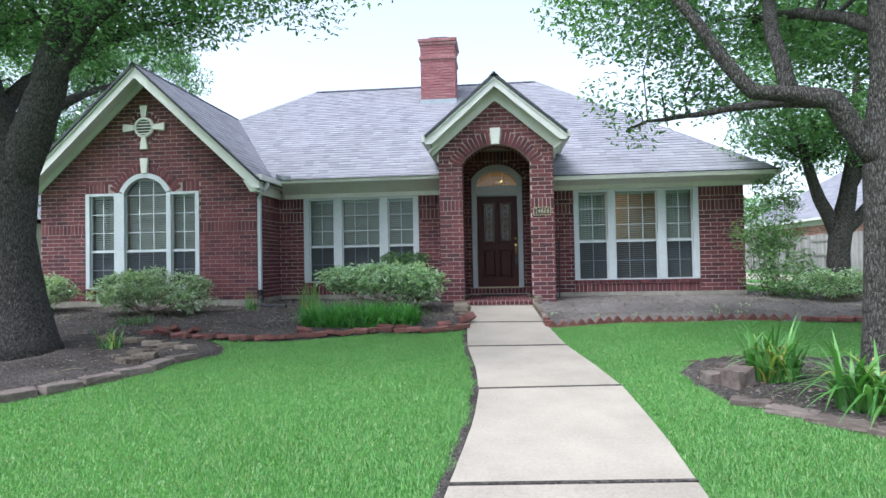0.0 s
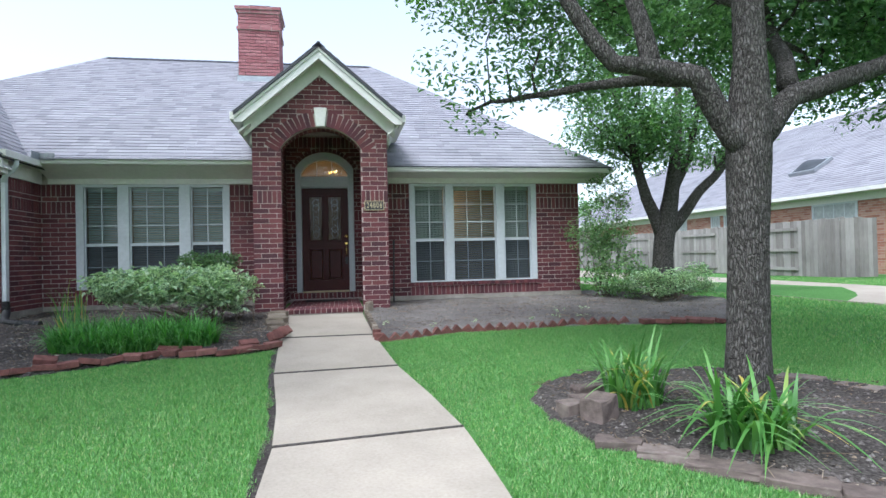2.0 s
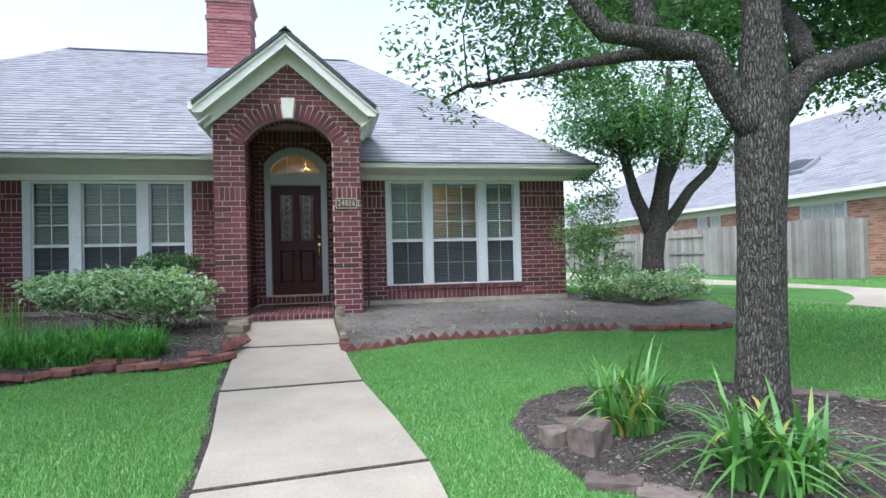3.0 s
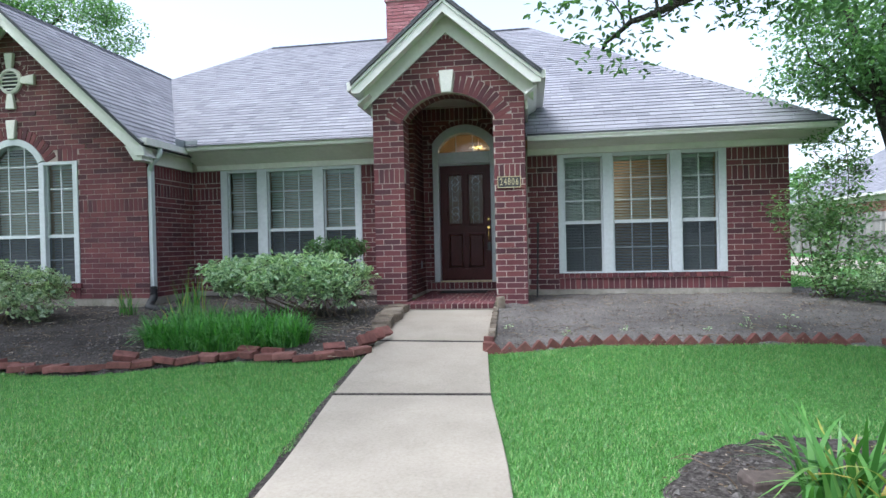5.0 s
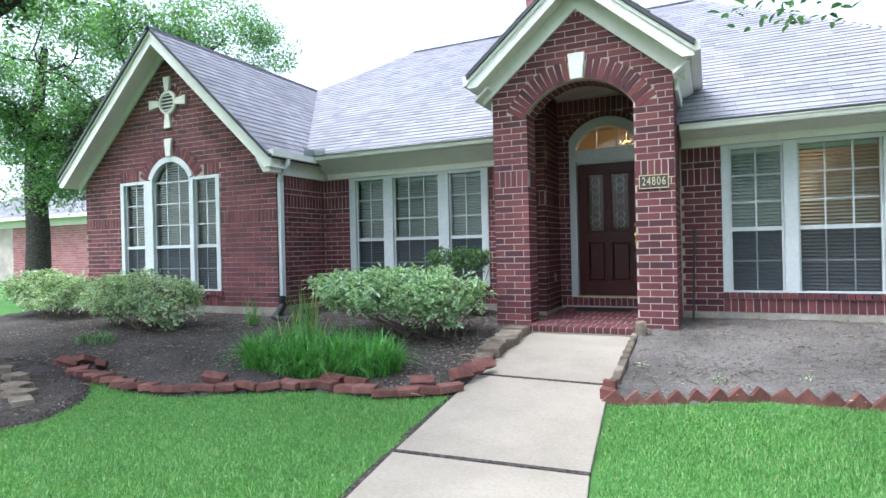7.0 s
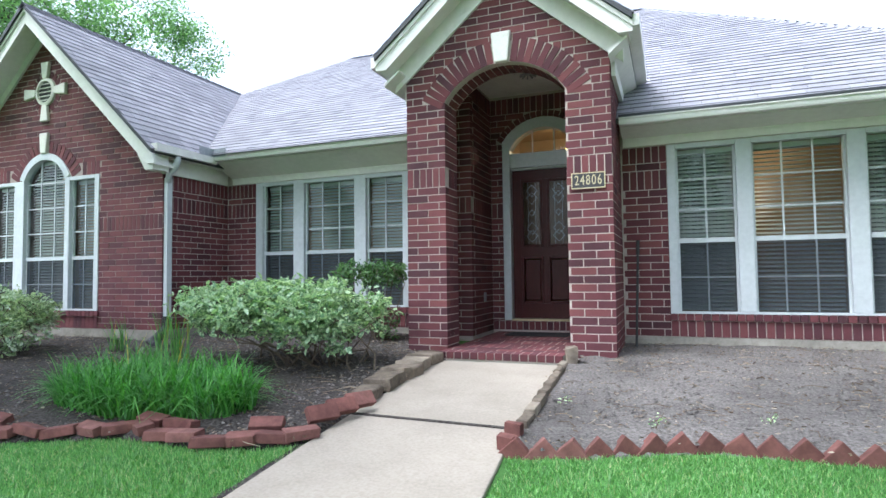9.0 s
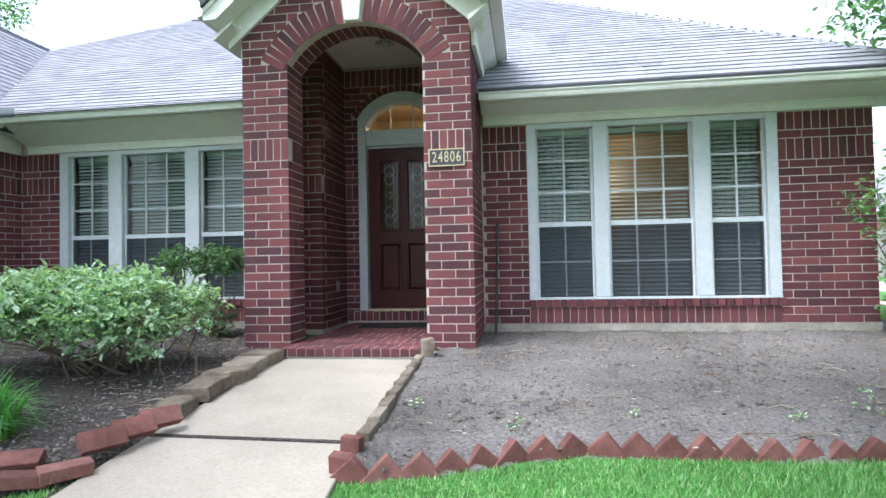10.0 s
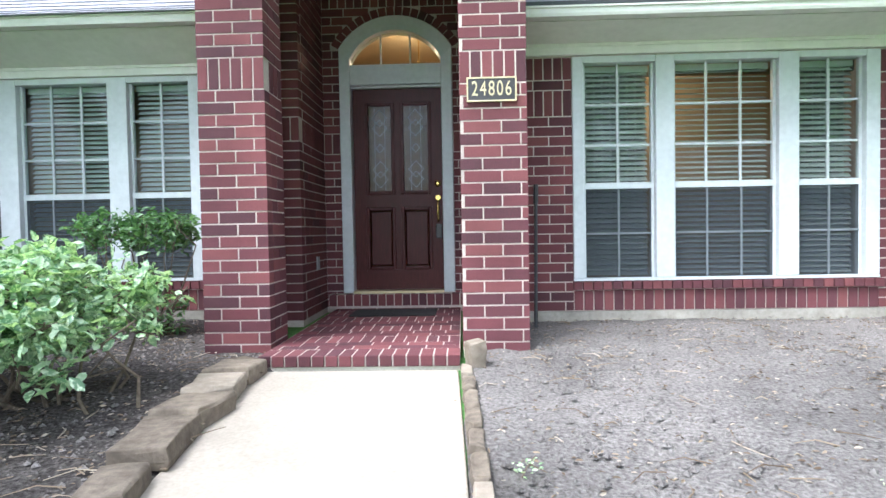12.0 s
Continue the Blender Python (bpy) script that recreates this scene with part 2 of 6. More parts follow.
def leaded_build(n, l, p):
    t, s = n.new("ShaderNodeBsdfTransparent"), n.new("ShaderNodeMixShader")
    r = ramp(n, [(0.35, (0.06, 0.045, 0.03)), (0.65, (0.13, 0.1, 0.065))])
    grain = noise_at(n, l, 22, 3)
    l.new(grain, r.inputs[0])
    l.new(r.outputs[0], p.inputs["Base Color"])
    p.inputs["Roughness"].default_value = 0.12
    bump(n, l, p, grain, 0.25, 0.004)
    t.inputs[0].default_value, s.inputs[0].default_value = (0.85, 0.76, 0.62, 1), 0.4
    l.new(t.outputs[0], s.inputs[1])
    l.new(p.outputs[0], s.inputs[2])
    l.new(s.outputs[0], n["Material Output"].inputs["Surface"])


LEADED = material("leaded_glass", leaded_build)


# ---- mesh helpers ----
class Shape:
    """Gathers vertices and faces for one mesh."""

    def __init__(self):
        self.v, self.f = [], []

    def add(self, verts, faces, m=None):
        k = len(self.v)
        self.v += [tuple(m @ Vector(p)) for p in verts] if m else [tuple(p) for p in verts]
        self.f += [tuple(k + i for i in f) for f in faces]
        return self

    def box(self, x0, x1, y0, y1, z0, z1, m=None):
        return self.prism([(x0, z0), (x1, z0), (x1, z1), (x0, z1)], y0, y1, m)

    def prism(self, poly, y0, y1, m=None):
        """A polygon in x and z, anticlockwise from the front (-y), drawn out from y0 to y1."""
        n = len(poly)
        self.add([(x, y0, z) for x, z in poly] + [(x, y1, z) for x, z in poly],
                 [tuple(range(n)), tuple(range(2 * n - 1, n - 1, -1))] + [(i, n + i, n + (i + 1) % n, (i + 1) % n) for i in range(n)], m)
        return self

    def slab(self, poly, z0, z1):
        """A polygon in x and y, anticlockwise from above; z0, z1 numbers or functions of (x, y)."""
        lo, hi = (f if callable(f) else (lambda x, y, c=f: c) for f in (z0, z1))
        n = len(poly)
        return self.add([(x, y, lo(x, y)) for x, y in poly] + [(x, y, hi(x, y)) for x, y in poly],
                        [tuple(range(n - 1, -1, -1)), tuple(range(n, 2 * n))] + [(i, (i + 1) % n, n + (i + 1) % n, n + i) for i in range(n)])

    def tube(self, points, radii, seg=8, rough=0.0):
        """A closed tube through points."""
        k, pts = len(self.v), [Vector(p) for p in points]
        for i, p in enumerate(pts):
            d = (pts[min(i + 1, len(pts) - 1)] - pts[max(i - 1, 0)]).normalized()
            a = d.cross(Vector((0.31, 0.9, 0.2))).normalized()
            b = d.cross(a)
            for s in range(seg):
                w = 2 * math.pi * s / seg
                r = radii[i] * (1 + rough * noise.noise(p * 3 + a * math.cos(w) + b * math.sin(w)))
                self.v.append(tuple(p + (a * math.cos(w) + b * math.sin(w)) * r))
        for i in range(len(pts) - 1):
            for s in range(seg):
                t = (s + 1) % seg
                self.f.append((k + i * seg + s, k + i * seg + t, k + (i + 1) * seg + t, k + (i + 1) * seg + s))
        self.f.append(tuple(k + s for s in range(seg - 1, -1, -1)))
        self.f.append(tuple(k + (len(pts) - 1) * seg + s for s in range(seg)))
        return self

    def lathe(self, profile, centre=(0, 0, 0), seg=20, m=None):
        """Turns (radius, z) rows round the z axis."""
        cx, cy, cz = centre
        verts = [(cx + r * math.cos(2 * math.pi * s / seg), cy + r * math.sin(2 * math.pi * s / seg), cz + z) for r, z in profile for s in range(seg)]
        faces = [(i * seg + s, i * seg + (s + 1) % seg, (i + 1) * seg + (s + 1) % seg, (i + 1) * seg + s) for i in range(len(profile) - 1) for s in range(seg)]
        return self.add(verts, faces + [tuple(range(seg - 1, -1, -1)), tuple(range((len(profile) - 1) * seg, len(profile) * seg))], m)

    def mesh(self, name, mat, smooth=False):
        me = bpy.data.meshes.new(name)
        me.from_pydata(self.v, [], self.f)
        me.materials.append(mat)
        if smooth:
            me.polygons.foreach_set("use_smooth", [True] * len(me.polygons))
        me.update()
        return me


def part(name, shape, mat, parent, label="", smooth=False):
    ob = new(name, shape.mesh(name, mat, smooth))
    ob.parent = parent
    return tagged(ob, label)


def thing(name, shape, mat, label, category, group="", kind="", smooth=False):
    ob = new(name, shape.mesh(name, mat, smooth) if shape else None)
    return tagged(ob, label, category, group, kind)


def soften(ob, width, segments=2):
    b = ob.modifiers.new("bevel", "BEVEL")
    b.width, b.segments, b.limit_method, b.angle_limit = width, segments, "ANGLE", radians(40)
    return ob


def quick_mesh(name, verts, tris, mat, smooth=False):
    """A mesh straight from arrays."""
    me = bpy.data.meshes.new(name)
    me.vertices.add(len(verts))
    me.vertices.foreach_set("co", np.asarray(verts, np.float32).ravel())
    tris = np.asarray(tris, np.int32)
    me.loops.add(tris.size)
    me.loops.foreach_set("vertex_index", tris.ravel())
    me.polygons.add(len(tris))
    me.polygons.foreach_set("loop_start", np.arange(0, tris.size, tris.shape[1], dtype=np.int32))
    me.polygons.foreach_set("loop_total", np.full(len(tris), tris.shape[1], np.int32))
    me.materials.append(mat)
    me.update(calc_edges=True)
    return me


# ---- the lie of the land ----
def gz(x, y):
    return float(np.interp(y, GY, GZ))


GY, GZ = (-40, -5, 1, 6.26, 8.2, 9.8, 11.67, 13, 60), (-0.6, -0.5, -0.24, 0.0, 0.07, 0.18, 0.28, 0.32, 0.32)

# ---- brickwork ----
COURSE, LENGTH, JOINT = 0.0797, 0.245, 0.01
brick_meshes = {}


def brick_mesh(w, h, d, mat):
    key = (round(w, 3), round(h, 3), round(d, 3), mat.name)
    if key not in brick_meshes:
        c = 0.0018
        s = Shape()
        a, b, e, f = w / 2, h / 2, w / 2 - c, h / 2 - c
        s.add([(-a, c, -b), (a, c, -b), (a, c, b), (-a, c, b), (-e, 0, -f), (e, 0, -f), (e, 0, f), (-e, 0, f), (-a, d, -b), (a, d, -b), (a, d, b), (-a, d, b)],
              [(4, 5, 6, 7), (0, 1, 5, 4), (1, 2, 6, 5), (2, 3, 7, 6), (3, 0, 4, 7), (0, 8, 9, 1), (1, 9, 10, 2), (2, 10, 11, 3), (3, 11, 8, 0)])
        brick_meshes[key] = s.mesh("brick", mat)
    return brick_meshes[key]


class Masonry:
    """Bricks laid on one wall; the first 300 of the near ones become parts, the others one joined part."""

    def __init__(self, owner, mat=BRICK, name="brick", limit=300):
        self.owner, self.mat, self.name, self.list, self.limit = owner, mat, name, [], limit

    def lay(self, m, w, h, d=0.03):
        """A brick at m: its face looks along -y of m, centred on it."""
        r = random.Random(len(self.list) * 7 + 3)
        self.list.append((m @ pose(0, r.uniform(-0.0012, 0.0018), 0, r.uniform(-0.5, 0.5), r.uniform(-0.25, 0.25), r.uniform(-0.5, 0.5)), w, h, d))

    def finish(self, near=None):
        order = sorted(self.list, key=lambda b: (b[0].translation - Vector(near)).length) if near else self.list
        for m, w, h, d in order[:self.limit]:
            ob = new(self.name, brick_mesh(w, h, d, self.mat))
            ob.parent = self.owner
            ob.matrix_basis = m
        rest = Shape()
        for m, w, h, d in order[self.limit:]:
            me = brick_mesh(w, h, d, self.mat)
            rest.add([v.co for v in me.vertices], [tuple(p.vertices) for p in me.polygons], m)
        if rest.f:
            tagged(part("far_" + self.name + "s", rest, self.mat, self.owner), "the bricks further off, laid alike", kind="stuff")


def courses(masonry, face, z0, z1, spans, shift=0.0, course=COURSE, depth=0.03, length=LENGTH):
    """Running bond between z0 and z1. face(u, z): the pose of a brick face at u along the wall. spans(z): the free stretches of u."""
    n = max(1, round((z1 - z0) / course))
    step = (z1 - z0) / n
    for i in range(n):
        za = z0 + i * step
        for a, b in spans(za + step / 2):
            start = math.floor((a + shift) / length) * length - shift - (length / 2 if i % 2 else 0)
            u = start
            while u < b - 0.012:
                p, q = max(u, a), min(u + length - JOINT, b)
                if b - q < 0.045:
                    q = b
                if q - p > 0.03:
                    masonry.lay(face((p + q) / 2, za + step / 2), q - p, step - JOINT, depth)
                u = q + JOINT if q == b else u + length
            

def soldiers(masonry, face, a, b, z0, z1, depth=0.03, width=0.078):
    """Bricks on end from a to b."""
    n = max(1, round((b - a) / width))
    w = (b - a) / n
    for i in range(n):
        masonry.lay(face(a + (i + 0.5) * w, (z0 + z1) / 2), w - JOINT, z1 - z0 - JOINT, depth)


def voussoirs(masonry, face, cx, cz, r0, r1, a0, a1, skip=0.0, width=0.082, depth=0.03):
    """A ring of wedge-set bricks from angle a0 to a1 (radians from the top); skip: half the keystone's width."""
    for s in (-1, 1):
        lo = skip / r0
        n = round((a1 - lo) * r0 / width)
        for i in range(n):
            w = lo + (i + 0.5) * (a1 - lo) / n
            m = face(cx + s * math.sin(w) * (r0 + r1) / 2, cz + math.cos(w) * (r0 + r1) / 2) @ pose(0, -0.004, 0, 0, s * math.degrees(w), 0)
            masonry.lay(m, (a1 - lo) / n * (r0 + r1) / 2 - JOINT, r1 - r0 - 0.006, depth)


def front(y):
    return lambda u, z: pose(u, y, z)


def side_right(x, y0):
    """A wall face that looks to +x; u runs along y."""
    return lambda u, z: pose(x, u, z, 0, 0, 90)


def side_left(x, y0):
    return lambda u, z: pose(x, u, z, 0, 0, -90)


def wall_mesh(xs, top, holes, y0, y1, z0):
    """A wall along x from y0 to y1, cut at xs; top(x); holes: (x0, x1, low, high(x))."""
    s = Shape()
    xs = sorted({round(x, 4) for x in xs})
    for a, b in zip(xs, xs[1:]):
        c = (a + b) / 2
        gaps = sorted((h[2], h[3]) for h in holes if h[0] < c < h[1]) if holes else []
        low = lambda x: z0
        for zl, zh in gaps:
            if zl > z0 + 0.001:
                s.prism([(a, low(a)), (b, low(b)), (b, zl), (a, zl)], y0, y1)
            low = zh
        s.prism([(a, low(a)), (b, low(b)), (b, top(b)), (a, top(a))], y0, y1)
    return s


def arc(cx, half, spring, rise):
    """Centre height, radius and height function of a segmental arch."""
    r = (half * half + rise * rise) / (2 * rise)
    cz = spring + rise - r
    return cz, r, lambda x: cz + math.sqrt(max(0.0, r * r - (x - cx) ** 2))


def steps(a, b, n):
    return [a + (b - a) * i / n for i in range(n + 1)]

# ---- ground, walk, drive ----
s = Shape()
gx = [-300, -120, -60, -30] + steps(-20, 30, 50) + [60, 120, 300]
gyy = [-300, -120, -40] + steps(-15, 25, 80) + [40, 60, 120, 400]
s.v = [(x, y, gz(x, y) - 0.012) for y in gyy for x in gx]
s.f = [(j * len(gx) + i, j * len(gx) + i + 1, (j + 1) * len(gx) + i + 1, (j + 1) * len(gx) + i) for j in range(len(gyy) - 1) for i in range(len(gx) - 1)]
thing("ground", s, LAWN_GROUND, "green lawn ground that reaches the horizon", "ground", kind="structure")

LEFT = [(-3.0, 0.45), (-1.0, 0.7), (1.0, 0.95), (3.0, 1.12), (4.17, 1.2), (4.78, 1.25), (5.43, 1.3), (6.23, 1.31), (7.06, 1.25), (8.16, 1.11), (9.81, 1.0), (11.66, 0.9)]
RIGHT = [(-3.0, 2.0), (-1.0, 2.2), (1.0, 2.36), (3.0, 2.46), (4.2, 2.5), (4.92, 2.53), (5.46, 2.53), (6.2, 2.52), (7.05, 2.43), (8.2, 2.27), (9.78, 2.13), (11.66, 2.07)]


def walk_left(y):
    return float(np.interp(y, [p[0] for p in LEFT], [p[1] for p in LEFT]))


def walk_right(y):
    return float(np.interp(y, [p[0] for p in RIGHT], [p[1] for p in RIGHT]))


path = thing("pavement", None, None, "cast concrete front walk in five slabs, curving to the porch", "path", kind="structure")
JOINTS = [(-3.0, 0), (0.6, 0.05), (2.5, 0.06), (4.35, 0.1), (6.25, 0.12), (8.18, 0.06), (9.79, -0.03), (11.66, 0.0)]
for (ya, ka), (yb, kb) in zip(JOINTS, JOINTS[1:]):
    s = Shape()
    rows = steps(ya + 0.013, yb - 0.013, 8)
    lo, hi = [], []
    for i, y in enumerate(rows):
        k = ka + (kb - ka) * i / 8
        lo.append((walk_left(y), y - k / 2))
        hi.append((walk_right(y), y + k / 2))
    tilt = 0.006 * math.sin(ya * 5)
    s.slab([*hi, *lo[::-1]], lambda x, y: gz(x, y) - 0.08, lambda x, y: gz(x, y) + 0.012 + tilt * (y - ya) / 2)
    soften(part("slab", s, SLAB, path), 0.008)

# dark strips: the joints, with the shadow at each slab step painted in
for y, k in JOINTS[1:-1]:
    j = Shape().slab([(walk_left(y), y - k / 2 - 0.014), (walk_right(y), y + k / 2 - 0.014), (walk_right(y), y + k / 2 + 0.014), (walk_left(y), y - k / 2 + 0.014)], lambda x, y: gz(x, y) - 0.03, lambda x, y: gz(x, y) + 0.017)
    part("joint", j, SOIL_DARK, path, "dark joint strip, with the shaded slab edge put into its colour")

edge = Shape()
rows = steps(2.0, 9.4, 60)
for ya, yb in zip(rows, rows[1:]):
    wa, wb = (0.06 + 0.035 * noise.noise((y * 3, 0, 4.0)) for y in (ya, yb))
    edge.slab([(walk_left(ya) - wa, ya), (walk_left(ya) - 0.002, ya), (walk_left(yb) - 0.002, yb), (walk_left(yb) - wb, yb)], lambda x, y: gz(x, y) - 0.03, lambda x, y: gz(x, y) - 0.004)
thing("ground_walk_edge", edge, SOIL_DARK, "narrow strip of bare soil along the walk", "soil", kind="structure")

DRIVE_NEAR = [(19.0, 0.0), (14.0, 5.0), (11.6, 8.0), (10.2, 10.3), (9.4, 11.8), (8.5, 13.5), (8.1, 16.0), (8.0, 34.0)]
DRIVE_FAR = [(12.6, 34.0), (12.6, 16.0), (12.7, 12.5), (14.0, 9.5), (17.0, 6.5), (22.0, 2.5)]
s = Shape().slab(DRIVE_NEAR + DRIVE_FAR, lambda x, y: gz(x, y) - 0.05, lambda x, y: gz(x, y) + 0.02)
thing("road", s, SLAB, "pale concrete driveway beside the house", "driveway", kind="structure")


def soil_patch(name, outline, mat, label, lift=0.03, cell=0.06):
    """A bed of earth: a grid cut to the outline, slightly domed and uneven."""
    xs, ys = [p[0] for p in outline], [p[1] for p in outline]
    s, index = Shape(), {}
    nx, ny = int((max(xs) - min(xs)) / cell) + 1, int((max(ys) - min(ys)) / cell) + 1

    def inside(x, y):
        c = False
        for (ax, ay), (bx, by) in zip(outline, outline[1:] + outline[:1]):
            if (ay > y) != (by > y) and x < (bx - ax) * (y - ay) / (by - ay) + ax:
                c = not c
        return c

    def vertex(i, j):
        if (i, j) not in index:
            x, y = min(xs) + i * cell, min(ys) + j * cell
            x += 0.05 * noise.noise((x * 2, y * 2, 1.0))
            y += 0.05 * noise.noise((x * 2, y * 2, 7.0))
            index[i, j] = len(s.v)
            s.v.append((x, y, gz(x, y) + lift + 0.022 * noise.noise((x * 1.6, y * 1.6, 3.0)) + 0.014 * noise.noise((x * 5, y * 5, 5.0)) + 0.012 * noise.noise((x * 14, y * 14, 8.0))))
        return index[i, j]

    for i in range(nx):
        for j in range(ny):
            if inside(min(xs) + (i + 0.5) * cell, min(ys) + (j + 0.5) * cell):
                s.f.append((vertex(i, j), vertex(i + 1, j), vertex(i + 1, j + 1), vertex(i, j + 1)))
    used = [0] * len(s.v)
    for q in s.f:
        for i in q:
            used[i] += 1
    s.v = [(x, y, z if n == 4 else gz(x, y) - 0.016) for (x, y, z), n in zip(s.v, used)]
    thing(name, s, mat, label, "soil bed", kind="structure", smooth=True)
    return inside


BED_RIGHT = [(2.1, 11.7), (2.13, 9.38), (2.45, 9.44), (2.7, 9.54), (2.95, 9.66), (3.2, 9.73), (3.5, 9.74), (4.0, 9.74), (4.4, 9.77), (4.8, 9.82), (5.2, 9.81), (5.6, 9.72), (6.2, 9.62), (6.9, 9.5), (7.9, 10.4), (8.3, 11.6), (8.0, 13.0), (7.2, 14.0), (6.3, 14.0), (6.3, 13.05), (2.5, 13.05)]
BED_LEFT = [(0.95, 11.9), (1.0, 9.22), (0.75, 9.08), (0.3, 9.01), (-0.1, 9.04), (-0.55, 8.88), (-0.95, 8.71), (-1.4, 8.55), (-1.9, 8.57), (-2.3, 8.64), (-2.7, 8.73), (-3.4, 8.9), (-5.2, 9.0), (-8.2, 9.6), (-9.0, 12.5), (-7.7, 12.15), (-3.2, 12.15), (-3.2, 13.4), (0.45, 13.4)]
BED_OAK_LEFT = [(-1.75, 7.78), (-2.05, 7.3), (-2.1, 6.8), (-2.28, 6.45), (-2.45, 6.1), (-2.72, 5.72), (-3.4, 5.4), (-4.4, 5.4), (-5.6, 6.0), (-6.6, 7.2), (-6.6, 8.9), (-5.2, 9.1), (-3.4, 8.95), (-2.6, 8.75), (-2.0, 8.3)]
BED_OAK = [(3.15, 6.85), (3.18, 6.3), (3.25, 5.85), (3.5, 5.65), (3.75, 5.35), (4.0, 5.12), (4.3, 4.88), (4.9, 4.7), (5.6, 4.9), (6.1, 5.5), (6.1, 6.3), (5.65, 6.9), (5.05, 7.45), (4.3, 7.5), (3.8, 7.5), (3.4, 7.25)]
in_right = soil_patch("ground_bed_right", BED_RIGHT, SOIL, "bare dry grey-brown soil bed below the windows")
in_left = soil_patch("ground_bed_left", BED_LEFT, SOIL_DARK, "dark mulched soil bed along the house")
in_oak_left = soil_patch("ground_bed_oak_left", BED_OAK_LEFT, SOIL_DARK, "dark mulched soil round the large oak")
in_oak = soil_patch("ground_bed_oak_right", BED_OAK, SOIL_DARK, "dark mulched soil round the young oak")

# ---- the house: walls ----
WR, WL, WW, PF, DW = 13.0, 13.33, 12.12, 12.0, 13.97      # right wall, left wall, wing, porch front, door wall
FLOOR = 0.36
M = 0.004                                                  # how far the mortar lies back
BASE = 0.43

# right wall with its window
wall_right = thing("wall_right", wall_mesh([2.53, 3.0, 5.41, 6.26], lambda x: 2.6, [(3.0, 5.41, 0.665, lambda x: 2.47)], WR + M, WR + 0.3, BASE), MORTAR, "dark red brick wall with cream mortar joints", "brick wall", kind="structure")
right_bricks = Masonry(wall_right)


def right_spans(z):
    return [(2.545, 3.0), (5.41, 6.26)] if z > 0.665 else ([(2.545, 3.0), (5.41, 6.26)] if z > BASE else [])


courses(right_bricks, front(WR), BASE, 2.0, right_spans)
for a, b in ((2.545, 3.0), (5.41, 6.26)):
    soldiers(right_bricks, front(WR), a, b, 2.0, 2.21)
    courses(right_bricks, front(WR), 2.21, 2.29, lambda z: [(a, b)])
    soldiers(right_bricks, front(WR), a, b, 2.29, 2.47)
soldiers(right_bricks, front(WR - 0.004), 3.0, 5.41, BASE, 0.6, width=0.08)
soldiers(right_bricks, front(WR - 0.03), 2.99, 5.44, 0.598, 0.672, depth=0.1, width=0.08)
thing("wall_right_footing", Shape().box(2.53, 6.27, WR - 0.012, WR + 0.3, 0.0, BASE - 0.002), CONCRETE, "rough concrete house footing", "footing", kind="structure")
# the end wall on the right and the back of the house
thing("wall_east", Shape().box(5.96, 6.258, WR + 0.302, 23.5, 0.0, 2.6), MORTAR, "plain brick end wall of the house", "wall", kind="structure")
thing("wall_north", Shape().box(-7.7, 6.258, 23.502, 23.8, 0.0, 2.6), MORTAR, "plain back wall of the house", "wall", kind="structure")
thing("wall_west", Shape().box(-7.74, -7.44, WW + 0.302, 23.5, 0.0, 2.6), MORTAR, "plain brick end wall of the house", "wall", kind="structure")

# left wall with its window
wall_left = thing("wall_left", wall_mesh([-3.2, -2.67, -0.17, 0.5], lambda x: 2.64, [(-2.67, -0.17, 0.69, lambda x: 2.5)], WL + M, WL + 0.3, BASE), MORTAR, "dark red brick wall with cream mortar joints", "brick wall", kind="structure")
left_bricks = Masonry(wall_left)
for a, b in ((-3.2, -2.67), (-0.17, 0.41)):
    courses(left_bricks, front(WL), BASE, 2.0, lambda z: [(a, b)])
    soldiers(left_bricks, front(WL), a, b, 2.0, 2.21)
    courses(left_bricks, front(WL), 2.21, 2.29, lambda z: [(a, b)])
    soldiers(left_bricks, front(WL), a, b, 2.29, 2.5)
soldiers(left_bricks, front(WL - 0.004), -2.67, -0.17, BASE, 0.62, width=0.08)
soldiers(left_bricks, front(WL - 0.03), -2.7, -0.14, 0.618, 0.696, depth=0.1, width=0.08)
thing("wall_left_footing", Shape().box(-3.2, 0.42, WL - 0.012, WL + 0.3, 0.0, BASE - 0.002), CONCRETE, "rough concrete house footing", "footing", kind="structure")

# wing: gable wall with an arched window and a cross-shaped vent
WX0, WX1, WC = -7.74, -3.2, -5.5
wing_top = lambda x: min(2.6 + 0.98 * (x - WX0), 2.6 + 0.98 * (WX1 - x))
win_cz, win_r, win_top = arc(WC, 0.56, 2.585, 0.34)
VENT_Z, VENT_R = 3.885, 0.17
xs = [WX0, WX1 - M, -6.77, -4.37, WC] + steps(-6.06, -4.94, 12)
wall_wing = thing("wall_wing", wall_mesh(xs, wing_top, [(-6.77, -6.06, 0.67, lambda x: 2.585), (-6.06, -4.94, 0.67, win_top), (-4.94, -4.37, 0.67, lambda x: 2.585)], WW + M, WW + 0.3, BASE), MORTAR_WING, "dark red brick gable wall with an arched window", "brick wall", kind="structure")
wing_bricks = Masonry(wall_wing)


